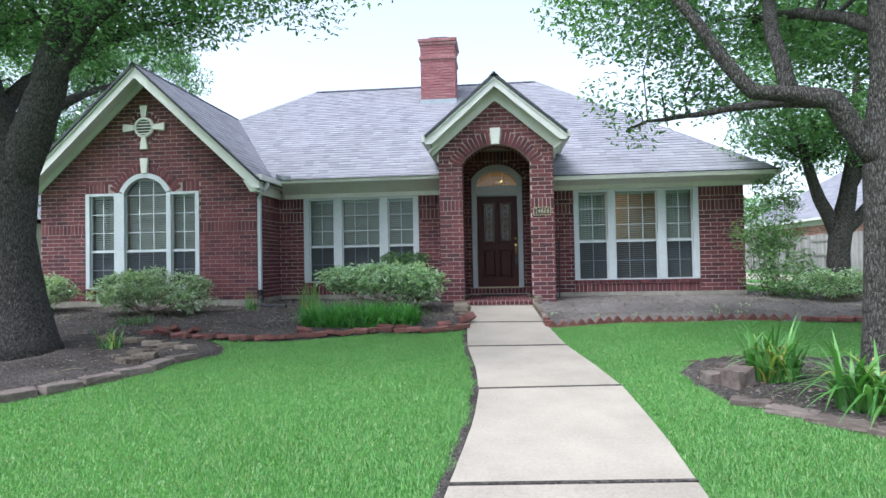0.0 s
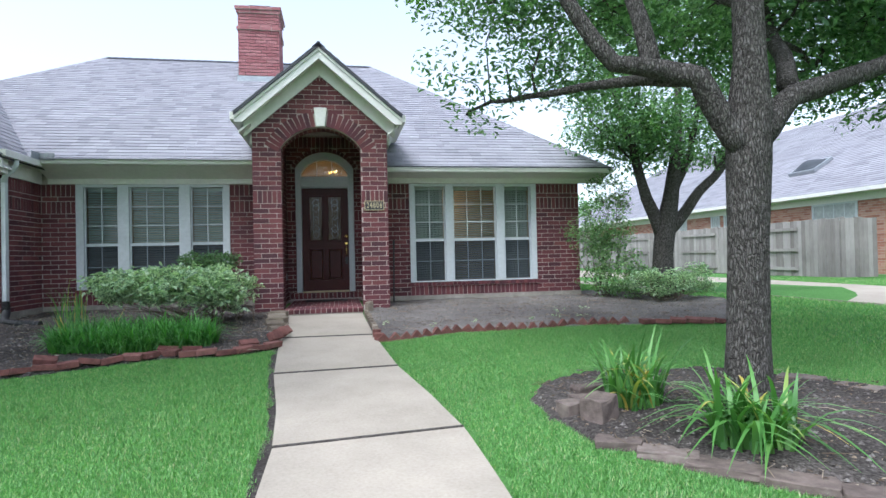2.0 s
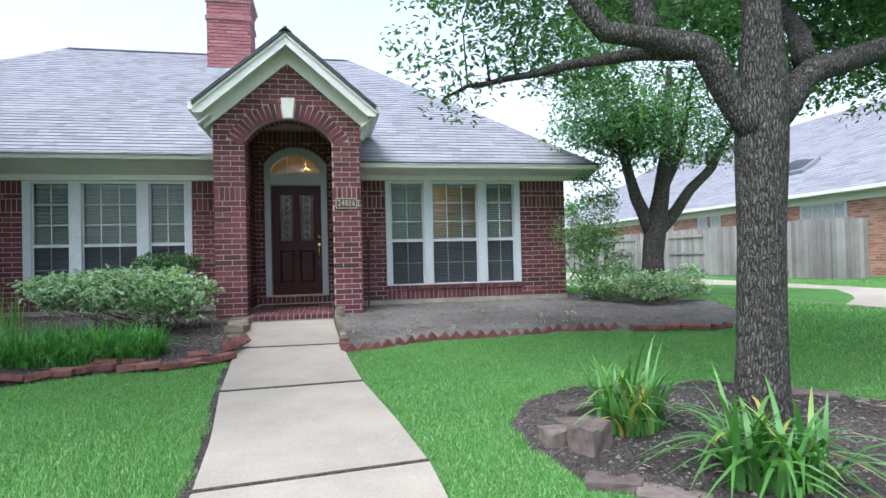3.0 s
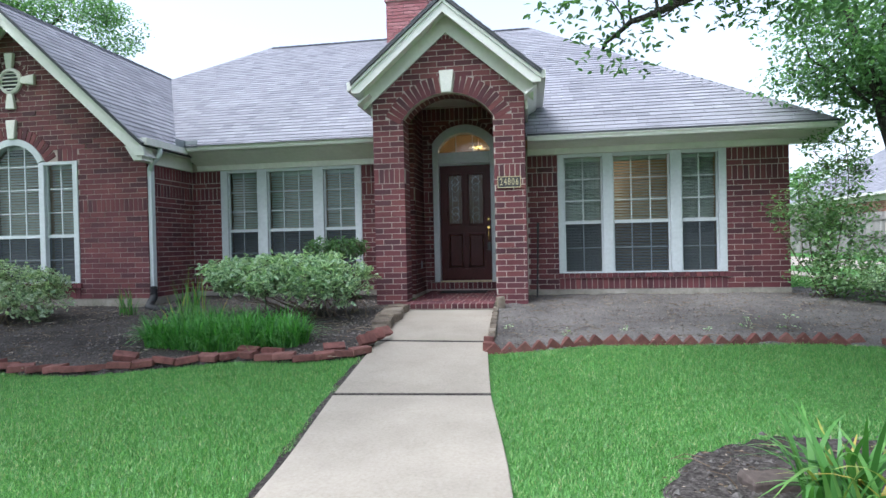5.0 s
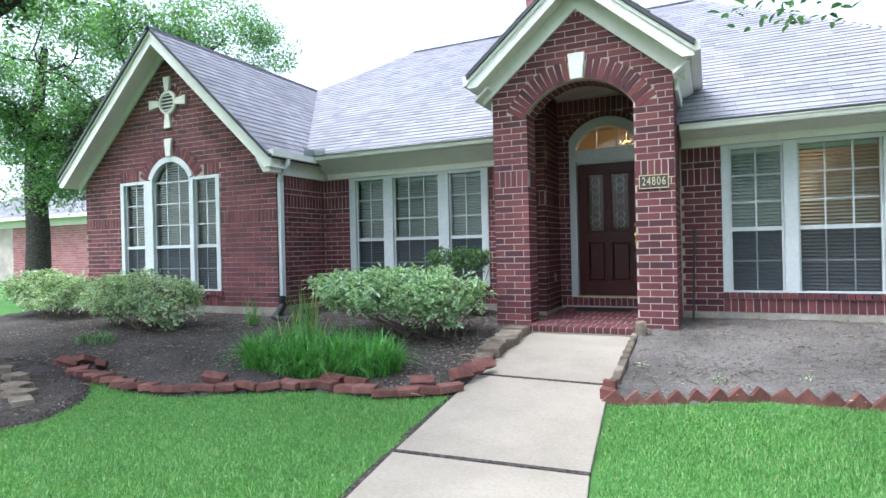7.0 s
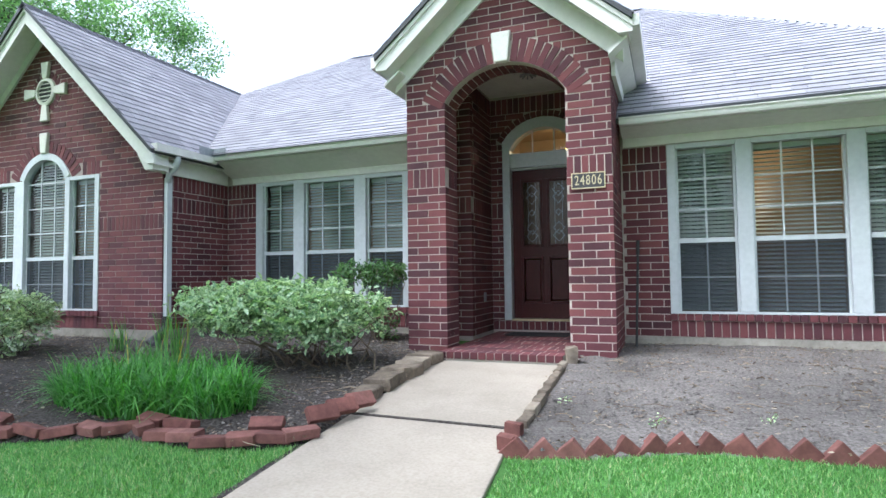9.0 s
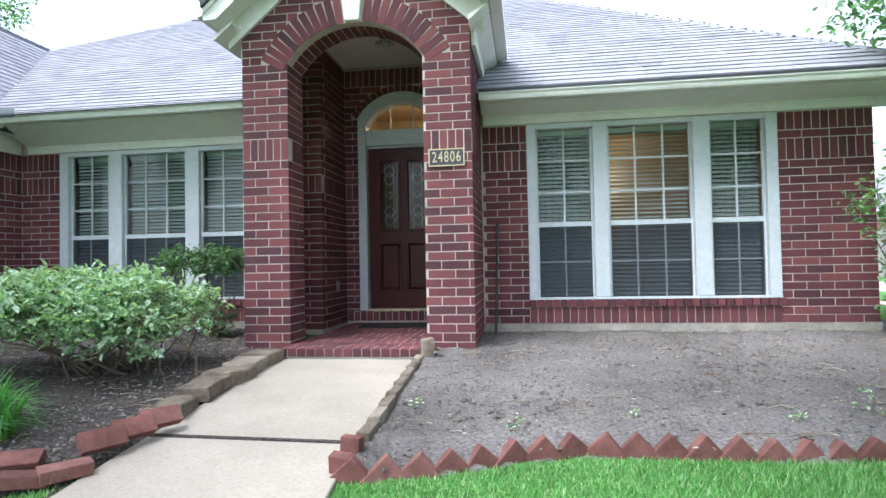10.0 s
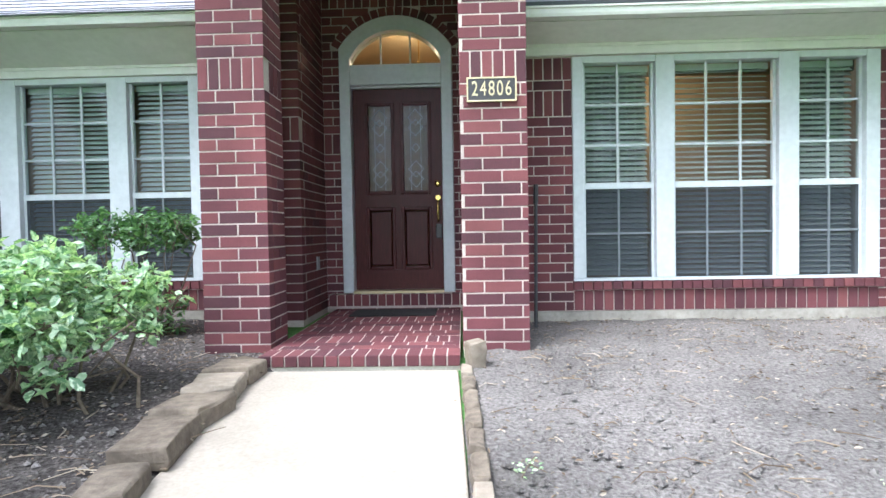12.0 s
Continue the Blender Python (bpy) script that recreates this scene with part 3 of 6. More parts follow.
def wing_spans(z):
    a, b = WX0, WX1
    if z > 2.6:
        a, b = WX0 + (z - 2.6) / 0.98, WX1 - (z - 2.6) / 0.98
    gaps = []
    if 0.52 < z < 2.585:
        gaps.append((-6.77, -4.37))
    elif 2.585 < z < win_cz + win_r + 0.2:
        h = math.sqrt(max(0, (win_r + 0.19) ** 2 - (z - win_cz) ** 2))
        gaps.append((WC - h, WC + h))
        if z < 2.78:
            gaps = [(-6.77, -4.37)]
    if abs(z - VENT_Z) < 0.3:
        h = math.sqrt(0.315 ** 2 - (z - VENT_Z) ** 2)
        gaps.append((WC - h, WC + h))
    if abs(z - VENT_Z) < 0.04:
        gaps = [(WC - 0.42, WC + 0.42)]
    out = []
    for g0, g1 in gaps:
        if g0 > a:
            out.append((a, g0))
        a = max(a, g1)
    if b > a:
        out.append((a, b))
    return out


courses(wing_bricks, front(WW), BASE, 1.77, wing_spans)
soldiers(wing_bricks, front(WW), WX0, -6.77, 1.77, 1.97)
soldiers(wing_bricks, front(WW), -4.37, WX1, 1.77, 1.97)
courses(wing_bricks, front(WW), 1.97, 4.75, wing_spans, shift=0.05)
soldiers(wing_bricks, front(WW), -6.77, -6.28, 2.585, 2.785)
soldiers(wing_bricks, front(WW), -4.72, -4.37, 2.585, 2.785)
voussoirs(wing_bricks, front(WW), WC, win_cz, win_r + 0.01, win_r + 0.215, 0, 1.12, skip=0.07, width=0.07)
voussoirs(wing_bricks, front(WW), WC, VENT_Z, 0.212, 0.312, 0, math.pi, skip=0.05, width=0.072)
soldiers(wing_bricks, front(WW - 0.004), -6.77, -4.37, BASE, 0.6, width=0.08)
soldiers(wing_bricks, front(WW - 0.03), -6.8, -4.34, 0.598, 0.676, depth=0.1, width=0.08)
thing("wall_wing_footing", Shape().box(WX0, WX1 + 0.012, WW - 0.012, WW + 0.3, 0.0, BASE - 0.002), CONCRETE, "rough concrete house footing", "footing", kind="structure")
wall_return = thing("wall_return", Shape().box(WX1 - 0.3, WX1 - M, WW + 0.302, WL + 0.3, BASE, 2.64), MORTAR, "dark red brick return wall of the wing", "brick wall", kind="structure")
return_bricks = Masonry(wall_return)
courses(return_bricks, side_right(WX1, 0), BASE, 2.0, lambda z: [(WW + 0.1, WL + 0.002)])
soldiers(return_bricks, side_right(WX1, 0), WW + 0.1, WL + 0.002, 2.0, 2.21)
courses(return_bricks, side_right(WX1, 0), 2.21, 2.29, lambda z: [(WW + 0.1, WL + 0.002)])
soldiers(return_bricks, side_right(WX1, 0), WW + 0.1, WL + 0.002, 2.29, 2.5)
for i in range(26):
    z = BASE + COURSE * (i + 0.5)
    return_bricks.lay(side_right(WX1, 0)(WW + 0.047, z), 0.092 - JOINT, COURSE - JOINT, 0.03)
thing("wall_return_footing", Shape().box(WX1 - 0.3, WX1 + 0.012, WW + 0.302, WL - 0.014, 0.0, BASE - 0.002), CONCRETE, "rough concrete house footing", "footing", kind="structure")

# porch: arched front
PX0, PX1, PC = 0.41, 2.53, 1.475
AX0, AX1 = 0.85, 2.1
arch_cz, arch_r, arch_top = arc(PC, 0.625, 2.92, 0.335)
porch_top = lambda x: min(3.28 + 0.85 * (x - PX0), 3.28 + 0.85 * (PX1 - x))
PB = 0.3
PD = 12.36
wall_porch = thing("wall_porch", wall_mesh([PX0 + M, PX1 - M, PC] + steps(AX0 - M, AX1 + M, 16), porch_top, [(AX0 - M, AX1 + M, 0.0, arch_top)], PF + M, PD - M, 0.1), MORTAR, "dark red brick porch front with a round-headed arch", "brick wall", kind="structure")
porch_bricks = Masonry(wall_porch)


def porch_spans(z):
    a, b = PX0, PX1
    if z > 3.28:
        a, b = PX0 + (z - 3.28) / 0.85, PX1 - (z - 3.28) / 0.85
    if z < 2.92:
        return [(a, AX0), (AX1, b)]
    if z < arch_cz + arch_r + 0.24:
        h = math.sqrt(max(0, (arch_r + 0.24) ** 2 - (z - arch_cz) ** 2))
        return [(a, PC - h), (PC + h, b)] if PC - h > a + 0.03 else []
    return [(a, b)]


courses(porch_bricks, front(PF), PB, 2.03, porch_spans, depth=0.09, shift=0.08)
for a, b in ((PX0, AX0), (AX1, PX1)):
    soldiers(porch_bricks, front(PF), a, b, 2.03, 2.235, depth=0.096, width=0.075)
courses(porch_bricks, front(PF), 2.235, 2.92, porch_spans, depth=0.09, shift=0.08)
courses(porch_bricks, front(PF), 2.92, 4.0, porch_spans, depth=0.06)
soldiers(porch_bricks, front(PF), PC - 0.11, PC + 0.11, 3.96, 4.05, width=0.055)
voussoirs(porch_bricks, front(PF), PC, arch_cz, arch_r, arch_r + 0.245, 0, math.asin(0.63 / arch_r) + 0.1, skip=0.085, width=0.066, depth=0.06)
# faces inside the opening, outer flanks, and the underside of the arch
side_bricks = Masonry(wall_porch, name="side_brick", limit=200)
for face, a, b, top in ((side_right(AX0, 0), PF + 0.1, PD, 2.92), (side_left(AX1, 0), PF + 0.1, PD, 2.92), (side_right(PX1, 0), PF + 0.1, WR, 3.1), (side_left(PX0, 0), PF + 0.1, WL, 3.1)):
    courses(side_bricks, face, PB, 2.03, lambda z: [(a, b)], shift=0.03)
    soldiers(side_bricks, face, a, b, 2.03, 2.235, width=0.075)
    courses(side_bricks, face, 2.235, top, lambda z: [(a, b)], shift=0.03)
w1 = math.asin(0.625 / arch_r)
for i in range(20):
    w = -w1 + (i + 0.5) * 2 * w1 / 20
    for y, d in ((PF + 0.15, 0.09), (PF + 0.27, 0.14)):
        side_bricks.lay(pose(PC + math.sin(w) * (arch_r - 0.007), y, arch_cz + math.cos(w) * (arch_r - 0.007), 0, math.degrees(w), 0) @ pose(0, 0, 0, 90, 0, 0), 2 * w1 * arch_r / 20 - JOINT, d, 0.03)

# porch side walls, the room behind the arch
thing("wall_porch_side", Shape().box(PX0 + M, 0.52, PD, WL + 0.3, 0.1, 3.6), MORTAR, "brick side wall of the porch", "brick wall", kind="structure")
thing("wall_porch_side_east", Shape().box(2.42, PX1 - M, PD, WR + 0.3, 0.1, 3.6), MORTAR, "brick side wall of the porch", "brick wall", kind="structure")
IX0, IX1, IY = 0.76, 2.2, 13.1
wall_inner = thing("wall_inner", Shape().box(0.522, IX0 - M, IY + M, DW + 0.2, 0.1, 3.6), MORTAR, "dark red brick wall inside the porch", "brick wall", kind="structure")
wall_inner_east = thing("wall_inner_east", Shape().box(IX1 + M, 2.418, IY + M, DW + 0.2, 0.1, 3.6), MORTAR, "dark red brick wall inside the porch", "brick wall", kind="structure")
for owner, fr, sd in ((wall_inner, (0.53, IX0), side_right(IX0, 0)), (wall_inner_east, (IX1, 2.41), side_left(IX1, 0))):
    mb = Masonry(owner, limit=250)
    courses(mb, front(IY), FLOOR, 1.87, lambda z: [fr], depth=0.09)
    soldiers(mb, front(IY), fr[0], fr[1], 1.87, 2.07, depth=0.096)
    courses(mb, front(IY), 2.07, 3.55, lambda z: [fr], depth=0.09)
    courses(mb, sd, FLOOR, 1.87, lambda z: [(IY + 0.1, DW - 0.004)])
    soldiers(mb, sd, IY + 0.1, DW - 0.004, 1.87, 2.07)
    courses(mb, sd, 2.07, 3.28, lambda z: [(IY + 0.1, DW - 0.004)])
    soldiers(mb, sd, IY + 0.1, DW - 0.004, 3.28, 3.5)
    mb.finish((1.4, 12.0, 1.2))
FX0, FX1, FC = 0.92, 2.03, 1.475
fr_cz, fr_r, fr_top = arc(FC, 0.555, 2.885, 0.315)
wall_door = thing("wall_door", wall_mesh([0.522, 2.418] + steps(FX0, FX1, 14), lambda x: 3.6, [(FX0, FX1, 0.0, fr_top)], DW + M, DW + 0.2, 0.1), MORTAR, "dark red brick wall round the front door", "brick wall", kind="structure")
door_bricks = Masonry(wall_door)


def door_spans(z):
    if z < 2.885:
        return [(IX0, FX0), (FX1, IX1)]
    if z < fr_cz + fr_r + 0.09:
        h = math.sqrt(max(0, (fr_r + 0.09) ** 2 - (z - fr_cz) ** 2))
        return [(IX0, FC - h), (FC + h, IX1)] if FC - h > IX0 + 0.02 else []
    return [(IX0, IX1)]


courses(door_bricks, front(DW), FLOOR, 1.87, door_spans)
soldiers(door_bricks, front(DW), IX0, FX0, 1.87, 2.07)
soldiers(door_bricks, front(DW), FX1, IX1, 1.87, 2.07)
courses(door_bricks, front(DW), 2.07, 3.285, door_spans)
soldiers(door_bricks, front(DW), IX0, IX1, 3.285, 3.5)
voussoirs(door_bricks, front(DW), FC, fr_cz, fr_r + 0.004, fr_r + 0.09, 0, math.asin(0.555 / fr_r), width=0.075)
thing("ceiling_porch", Shape().box(0.522, 2.418, PD - 0.002, DW - 0.002, 3.53, 3.58), TRIM, "cream painted porch ceiling", "ceiling", kind="structure")

# porch floor, step and door sill of brick
floor_porch = thing("floor_porch", Shape().box(0.87, 2.08, 11.71, DW, 0.1, FLOOR - 0.003), MORTAR, "red brick porch floor and low step", "porch floor", kind="structure")
floor_porch_bricks = Masonry(floor_porch, limit=300)
up = lambda u, y: pose(u, y, FLOOR, -90, 0, 0)
n = 15
for i in range(n):
    w = 1.22 / n
    floor_porch_bricks.lay(pose(0.865 + (i + 0.5) * w, 11.7, FLOOR - 0.032), w - JOINT, 0.064, 0.03)
    floor_porch_bricks.lay(up(0.865 + (i + 0.5) * w, 11.7 + 0.106), w - JOINT, 0.205, 0.03)
for r in range(9):
    y = 11.92 + r * 0.222
    if r % 2:
        for i in range(16):
            floor_porch_bricks.lay(up(0.87 + (i + 0.5) * 1.21 / 16, y + 0.106), 1.21 / 16 - JOINT, 0.21, 0.03)
    else:
        for h in (0.053, 0.161):
            for i in range(-1, 6):
                a, b = max(0.87, 0.87 + i * 0.235 + h), min(2.08, 0.87 + (i + 1) * 0.235 + h)
                if b - a > 0.04:
                    floor_porch_bricks.lay(up((a + b) / 2, y + h), b - a - JOINT, 0.1, 0.03)
thing("door_sill", Shape().box(FX0 - 0.12, FX1 + 0.12, DW - 0.12, DW + 0.2, FLOOR, 0.495), MORTAR, "brick sill under the front door", "door sill", kind="structure")
sill_bricks = Masonry(bpy.data.objects["door_sill"])
soldiers(sill_bricks, front(DW - 0.128), FX0 - 0.12, FX1 + 0.12, FLOOR + 0.02, 0.5, depth=0.1, width=0.08)
thing("step_footing", Shape().box(0.88, 2.07, 11.715, 11.9, 0.0, 0.1), CONCRETE, "rough concrete under the brick step", "footing", kind="structure")

for mb, near in ((right_bricks, (3.0, 13.0, 1.2)), (left_bricks, (0.0, 13.3, 1.2)), (wing_bricks, (-4.0, 12.1, 1.6)), (return_bricks, None), (porch_bricks, (1.7, 12.0, 1.4)), (side_bricks, (1.6, 12.0, 1.2)), (door_bricks, None), (floor_porch_bricks, None), (sill_bricks, None)):
    mb.finish(near)

# ---- roofs ----
SLOPE = 0.63
ER, EL = 12.5, 12.78


def roof_z(y):
    return 2.68 + SLOPE * (y - 12.5)


RIDGE_Y = 18.26
shingle_meshes = {}


def shingle_field(owner, origin, along, up_dir, length_at, rows, seed, limit=0, near=None, exposure=0.143, skip=None):
    """Overlapping shingle tabs. origin: the low left corner, along: unit vector of the courses, up_dir: unit vector up the slope,
    length_at(d): the stretch (a, b) of the course at d up the slope."""
    r = random.Random(seed)
    normal = along.cross(up_dir).normalized()
    tabs = []
    for i in range(rows):
        d = i * exposure
        a, b = length_at(d + exposure / 2)
        u = a - r.uniform(0, 0.2)
        while u < b:
            w = r.choice((0.14, 0.18, 0.2, 0.25, 0.32))
            p, q = max(u, a), min(u + w - 0.004, b)
            if q - p > 0.03 and not (skip and skip(p, q, d)):
                tabs.append((p, q, d, r.uniform(0.005, 0.008)))
            u += w
    def corners(p, q, d, t):
        low, high = d - 0.012, d + exposure
        return [origin + along * u + up_dir * v + normal * n for u, v, n in ((p, low, 0.002), (q, low, 0.002), (p, low, t + 0.006), (q, low, t + 0.006), (p, high, 0.002), (q, high, 0.002))]
    faces = [(0, 1, 3, 2), (2, 3, 5, 4), (0, 2, 4), (1, 5, 3)]
    if near is not None:
        tabs.sort(key=lambda t: (origin + along * (t[0] + t[1]) / 2 + up_dir * t[2] - Vector(near)).length)
    for t in tabs[:limit]:
        part("shingle", Shape().add(corners(*t), faces), SHINGLE, owner)
    s = Shape()
    for t in tabs[limit:]:
        s.add(corners(*t), faces)
    if s.f:
        tagged(part("shingles", s, SHINGLE, owner), "lapped grey asphalt shingles", kind="stuff")


ridge_l, ridge_r = Vector((-3.9, RIDGE_Y, 6.31)), Vector((2.63, RIDGE_Y, 6.31))
c_l, c_r = Vector((-8.1, ER, 2.68)), Vector((6.72, ER, 2.68))
b_l, b_r = Vector((-8.1, 24.0, 2.68)), Vector((6.72, 24.0, 2.68))
drop = Vector((0, 0, -0.06))
s = Shape()


def deck(x0, x1, x2, x3, y0, y1):
    """A piece of the front slope: x0 to x1 at y0, x2 to x3 at y1."""
    s.add([(x, y, roof_z(y) - t) for t in (0.0, 0.05) for x, y in ((x0, y0), (x1, y0), (x3, y1), (x2, y1))], [(0, 1, 2, 3), (7, 6, 5, 4), (0, 4, 5, 1), (1, 5, 6, 2), (3, 7, 4, 0)])


NOTCH0, NOTCH1, NOTCH_Y = 0.44, 2.5, 14.25
hip = lambda y: -8.1 + 4.2 * (y - ER) / (RIDGE_Y - ER)
hop = lambda y: 6.72 - 4.09 * (y - ER) / (RIDGE_Y - ER)
deck(hip(EL), NOTCH0, hip(NOTCH_Y), NOTCH0, EL, NOTCH_Y)
deck(NOTCH1, hop(ER), NOTCH1, hop(NOTCH_Y), ER, NOTCH_Y)
deck(hip(NOTCH_Y), hop(NOTCH_Y), -3.9, 2.63, NOTCH_Y, RIDGE_Y)
s.add([c_l, c_r, b_r, b_l, ridge_l, ridge_r], [(1, 2, 5), (2, 3, 4, 5), (3, 0, 4)])
roof = thing("roof_main", s, DARK_EDGE, "hipped roof of grey asphalt shingles", "roof", kind="structure")
upv = Vector((0, 1, SLOPE)).normalized()
slope_len = (RIDGE_Y - ER) / upv.y
lift = Vector((0, 0, 0.004))
shingle_field(roof, c_l + lift, Vector((1, 0, 0)), upv, lambda d: (max(4.2 * d / slope_len, 0), 14.82 - 4.09 * d / slope_len), int(slope_len / 0.143), 3, 300, (3.2, 12.5, 2.8), skip=lambda p, q, d: (d * upv.y + ER < NOTCH_Y and NOTCH0 - 0.02 < p - 8.1 + 0.1 and q - 8.1 < NOTCH1 + 0.1) or (d * upv.y + ER < EL - 0.05 and q - 8.1 < NOTCH0 + 0.3))
e_along = Vector((0, 1, 0))
e_up = Vector((-(6.72 - 2.63), 0, 3.63)).normalized()
e_len = math.hypot(6.72 - 2.63, 3.63)
shingle_field(roof, c_r + lift, e_along, e_up, lambda d: (5.76 * d / e_len, 11.5 - 5.74 * d / e_len), int(e_len / 0.143), 4)
for a, b in ((ridge_l, ridge_r), (c_r, ridge_r), (c_l, ridge_l)):
    cap = Shape()
    n = int((b - a).length / 0.16)
    for i in range(n):
        p, q = a.lerp(b, i / n), a.lerp(b, (i + 1.25) / n)
        wd = (b - a).normalized().cross(Vector((0, 0, 1))).normalized() * 0.11
        cap.add([p - wd + Vector((0, 0, -0.035)), p + Vector((0, 0, 0.035)), p + wd + Vector((0, 0, -0.035)), q - wd + Vector((0, 0, -0.045)), q + Vector((0, 0, 0.022)), q + wd + Vector((0, 0, -0.045))], [(0, 1, 4, 3), (1, 2, 5, 4), (0, 2, 1)])
    part("ridge_cap", cap, RIDGE_DARK if a is ridge_l else SHINGLE, roof)


def gable_roof(name, xc, half, y0, y1, z_eave, slope, label, seed, limit, near, thick=0.05):
    """Two slopes along y, with shingles."""
    top = z_eave + slope * half
    s = Shape()
    t = Vector((0, 0, -thick))
    for sgn in (-1, 1):
        e0, e1, r0, r1 = Vector((xc + sgn * half, y0, z_eave)), Vector((xc + sgn * half, y1, z_eave)), Vector((xc, y0, top)), Vector((xc, y1, top))
        s.add([e0, e1, r1, r0, e0 + t, e1 + t, r1 + t, r0 + t], [(0, 1, 2, 3) if sgn > 0 else (3, 2, 1, 0), (7, 6, 5, 4) if sgn > 0 else (4, 5, 6, 7), (0, 3, 7, 4), (1, 5, 6, 2), (0, 4, 5, 1)])
    ob = thing(name, s, DARK_EDGE, label, "roof", kind="structure")
    length = math.hypot(half, slope * half)
    for sgn in (-1, 1):
        u = Vector((-sgn * half, 0, slope * half)).normalized()
        if sgn > 0:
            shingle_field(ob, Vector((xc + half, y0, z_eave + 0.004)), Vector((0, 1, 0)), u, lambda d: (0, y1 - y0), int(length / 0.143) + 1, seed, limit, near)
        else:
            shingle_field(ob, Vector((xc - half, y1, z_eave + 0.004)), Vector((0, -1, 0)), u, lambda d: (0, y1 - y0), int(length / 0.143) + 1, seed + 1)
    cap = Shape()
    n = int((y1 - y0) / 0.16)
    for i in range(n):
        y, z = y0 + i * 0.16, top
        cap.add([(xc - 0.1, y, z - 0.06), (xc, y, z + 0.03), (xc + 0.1, y, z - 0.06), (xc - 0.1, y + 0.2, z - 0.075), (xc, y + 0.2, z + 0.016), (xc + 0.1, y + 0.2, z - 0.075)], [(0, 1, 4, 3), (1, 2, 5, 4), (0, 2, 1)])
    part("ridge_cap", cap, RIDGE_DARK, ob)
    return ob


roof_wing = gable_roof("roof_wing", WC, 2.5, 11.745, 17.0, 2.74, 0.93, "gabled roof of grey asphalt shingles over the wing", 11, 200, (-3.2, 12.2, 3.0))
roof_porch = gable_roof("roof_porch", PC, 1.28, 11.665, 16.0, 3.4, 0.85, "small gabled porch roof of grey shingles", 17, 0, None)


def gable_trim(name, xc, half, y_front, y_wall, z_eave, slope, deep, frieze, label):
    """Bargeboards, soffit and frieze boards of a gable, with eave returns."""
    ob = thing(name, None, None, label, "gable trim", kind="structure")
    top = z_eave + slope * half
    k = math.sqrt(1 + slope * slope)
    for sgn in (-1, 1):
        X = lambda d: xc + sgn * d
        flip = (lambda q: q) if sgn < 0 else (lambda q: q[::-1])
        v = deep * k
        part("bargeboard", Shape().prism(flip([(X(0), top - 0.056), (X(half), z_eave - 0.056), (X(half), z_eave - 0.056 - v * 0.55), (X(half - 0.12), z_eave - 0.056 - v * 0.55), (X(0), top - 0.056 - v)][::-1]), y_front + 0.012, y_front + 0.05), TRIM, ob)
        part("bargeboard_cap", Shape().prism(flip([(X(0), top - 0.054), (X(half), z_eave - 0.054), (X(half), z_eave - 0.054 - 0.05), (X(0), top - 0.054 - 0.05)][::-1]), y_front - 0.008, y_front + 0.011), TRIM, ob)
        part("soffit", Shape().prism(flip([(X(0), top - 0.06 - v * 0.6), (X(half - 0.03), z_eave - 0.06 - v * 0.6 + 0.03 * slope), (X(half - 0.03), z_eave - 0.08 - v * 0.6 + 0.03 * slope), (X(0), top - 0.08 - v * 0.6)][::-1]), y_front + 0.051, y_wall + 0.05), TRIM, ob)
        f0 = top - 0.08 - v * 0.6
        part("frieze_board", Shape().prism(flip([(X(0), f0), (X(half - 0.1), f0 - slope * (half - 0.1)), (X(half - 0.1), f0 - slope * (half - 0.1) - frieze * k), (X(0), f0 - frieze * k)][::-1]), y_wall - 0.03, y_wall + 0.004), TRIM, ob)
    return ob


gable_trim("trim_wing_gable", WC, 2.5, 11.78, WW, 2.74, 0.93, 0.16, 0.1, "cream painted bargeboards of the wing gable")
gable_trim("trim_porch_gable", PC, 1.28, 11.7, PF, 3.4, 0.85, 0.13, 0.175, "cream painted bargeboards of the porch gable")


def eave(name, x0, x1, y_wall, y_edge, z_top, frieze_low, label):
    """Gutter, soffit and stepped frieze along a wall."""
    ob = thing(name, None, None, label, "eaves", kind="structure")
    g = Shape().prism([(y_edge, 0.03), (y_edge + 0.09, 0.03), (y_edge + 0.1, 0.1), (y_edge - 0.025, 0.1), (y_edge - 0.025, 0.088), (y_edge - 0.01, 0.083), (y_edge - 0.008, 0.05)], 0, x1 - x0, Matrix(((0, 1, 0, x0), (1, 0, 0, 0), (0, 0, 1, z_top - 0.1), (0, 0, 0, 1))))
    part("gutter", g, TRIM, ob, "cream metal gutter")
    part("drip_edge", Shape().box(x0, x1, y_edge - 0.028, y_edge + 0.08, z_top + 0.002, z_top + 0.028), DARK_EDGE, ob, "dark drip edge")
    part("soffit", Shape().prism([(y_edge + 0.092, z_top - 0.075), (y_wall - 0.05, frieze_low + 0.085), (y_wall - 0.05, frieze_low + 0.105), (y_edge + 0.102, z_top - 0.055)], x0, x1, Matrix(((0, 1, 0, 0), (1, 0, 0, 0), (0, 0, 1, 0), (0, 0, 0, 1)))), TRIM, ob)
    part("frieze", Shape().box(x0, x1, y_wall - 0.035, y_wall + 0.05, frieze_low, frieze_low + 0.13), TRIM, ob)
    part("bed_mould", Shape().box(x0, x1, y_wall - 0.049, y_wall - 0.0355, frieze_low + 0.062, frieze_low + 0.1), TRIM, ob)
    return ob


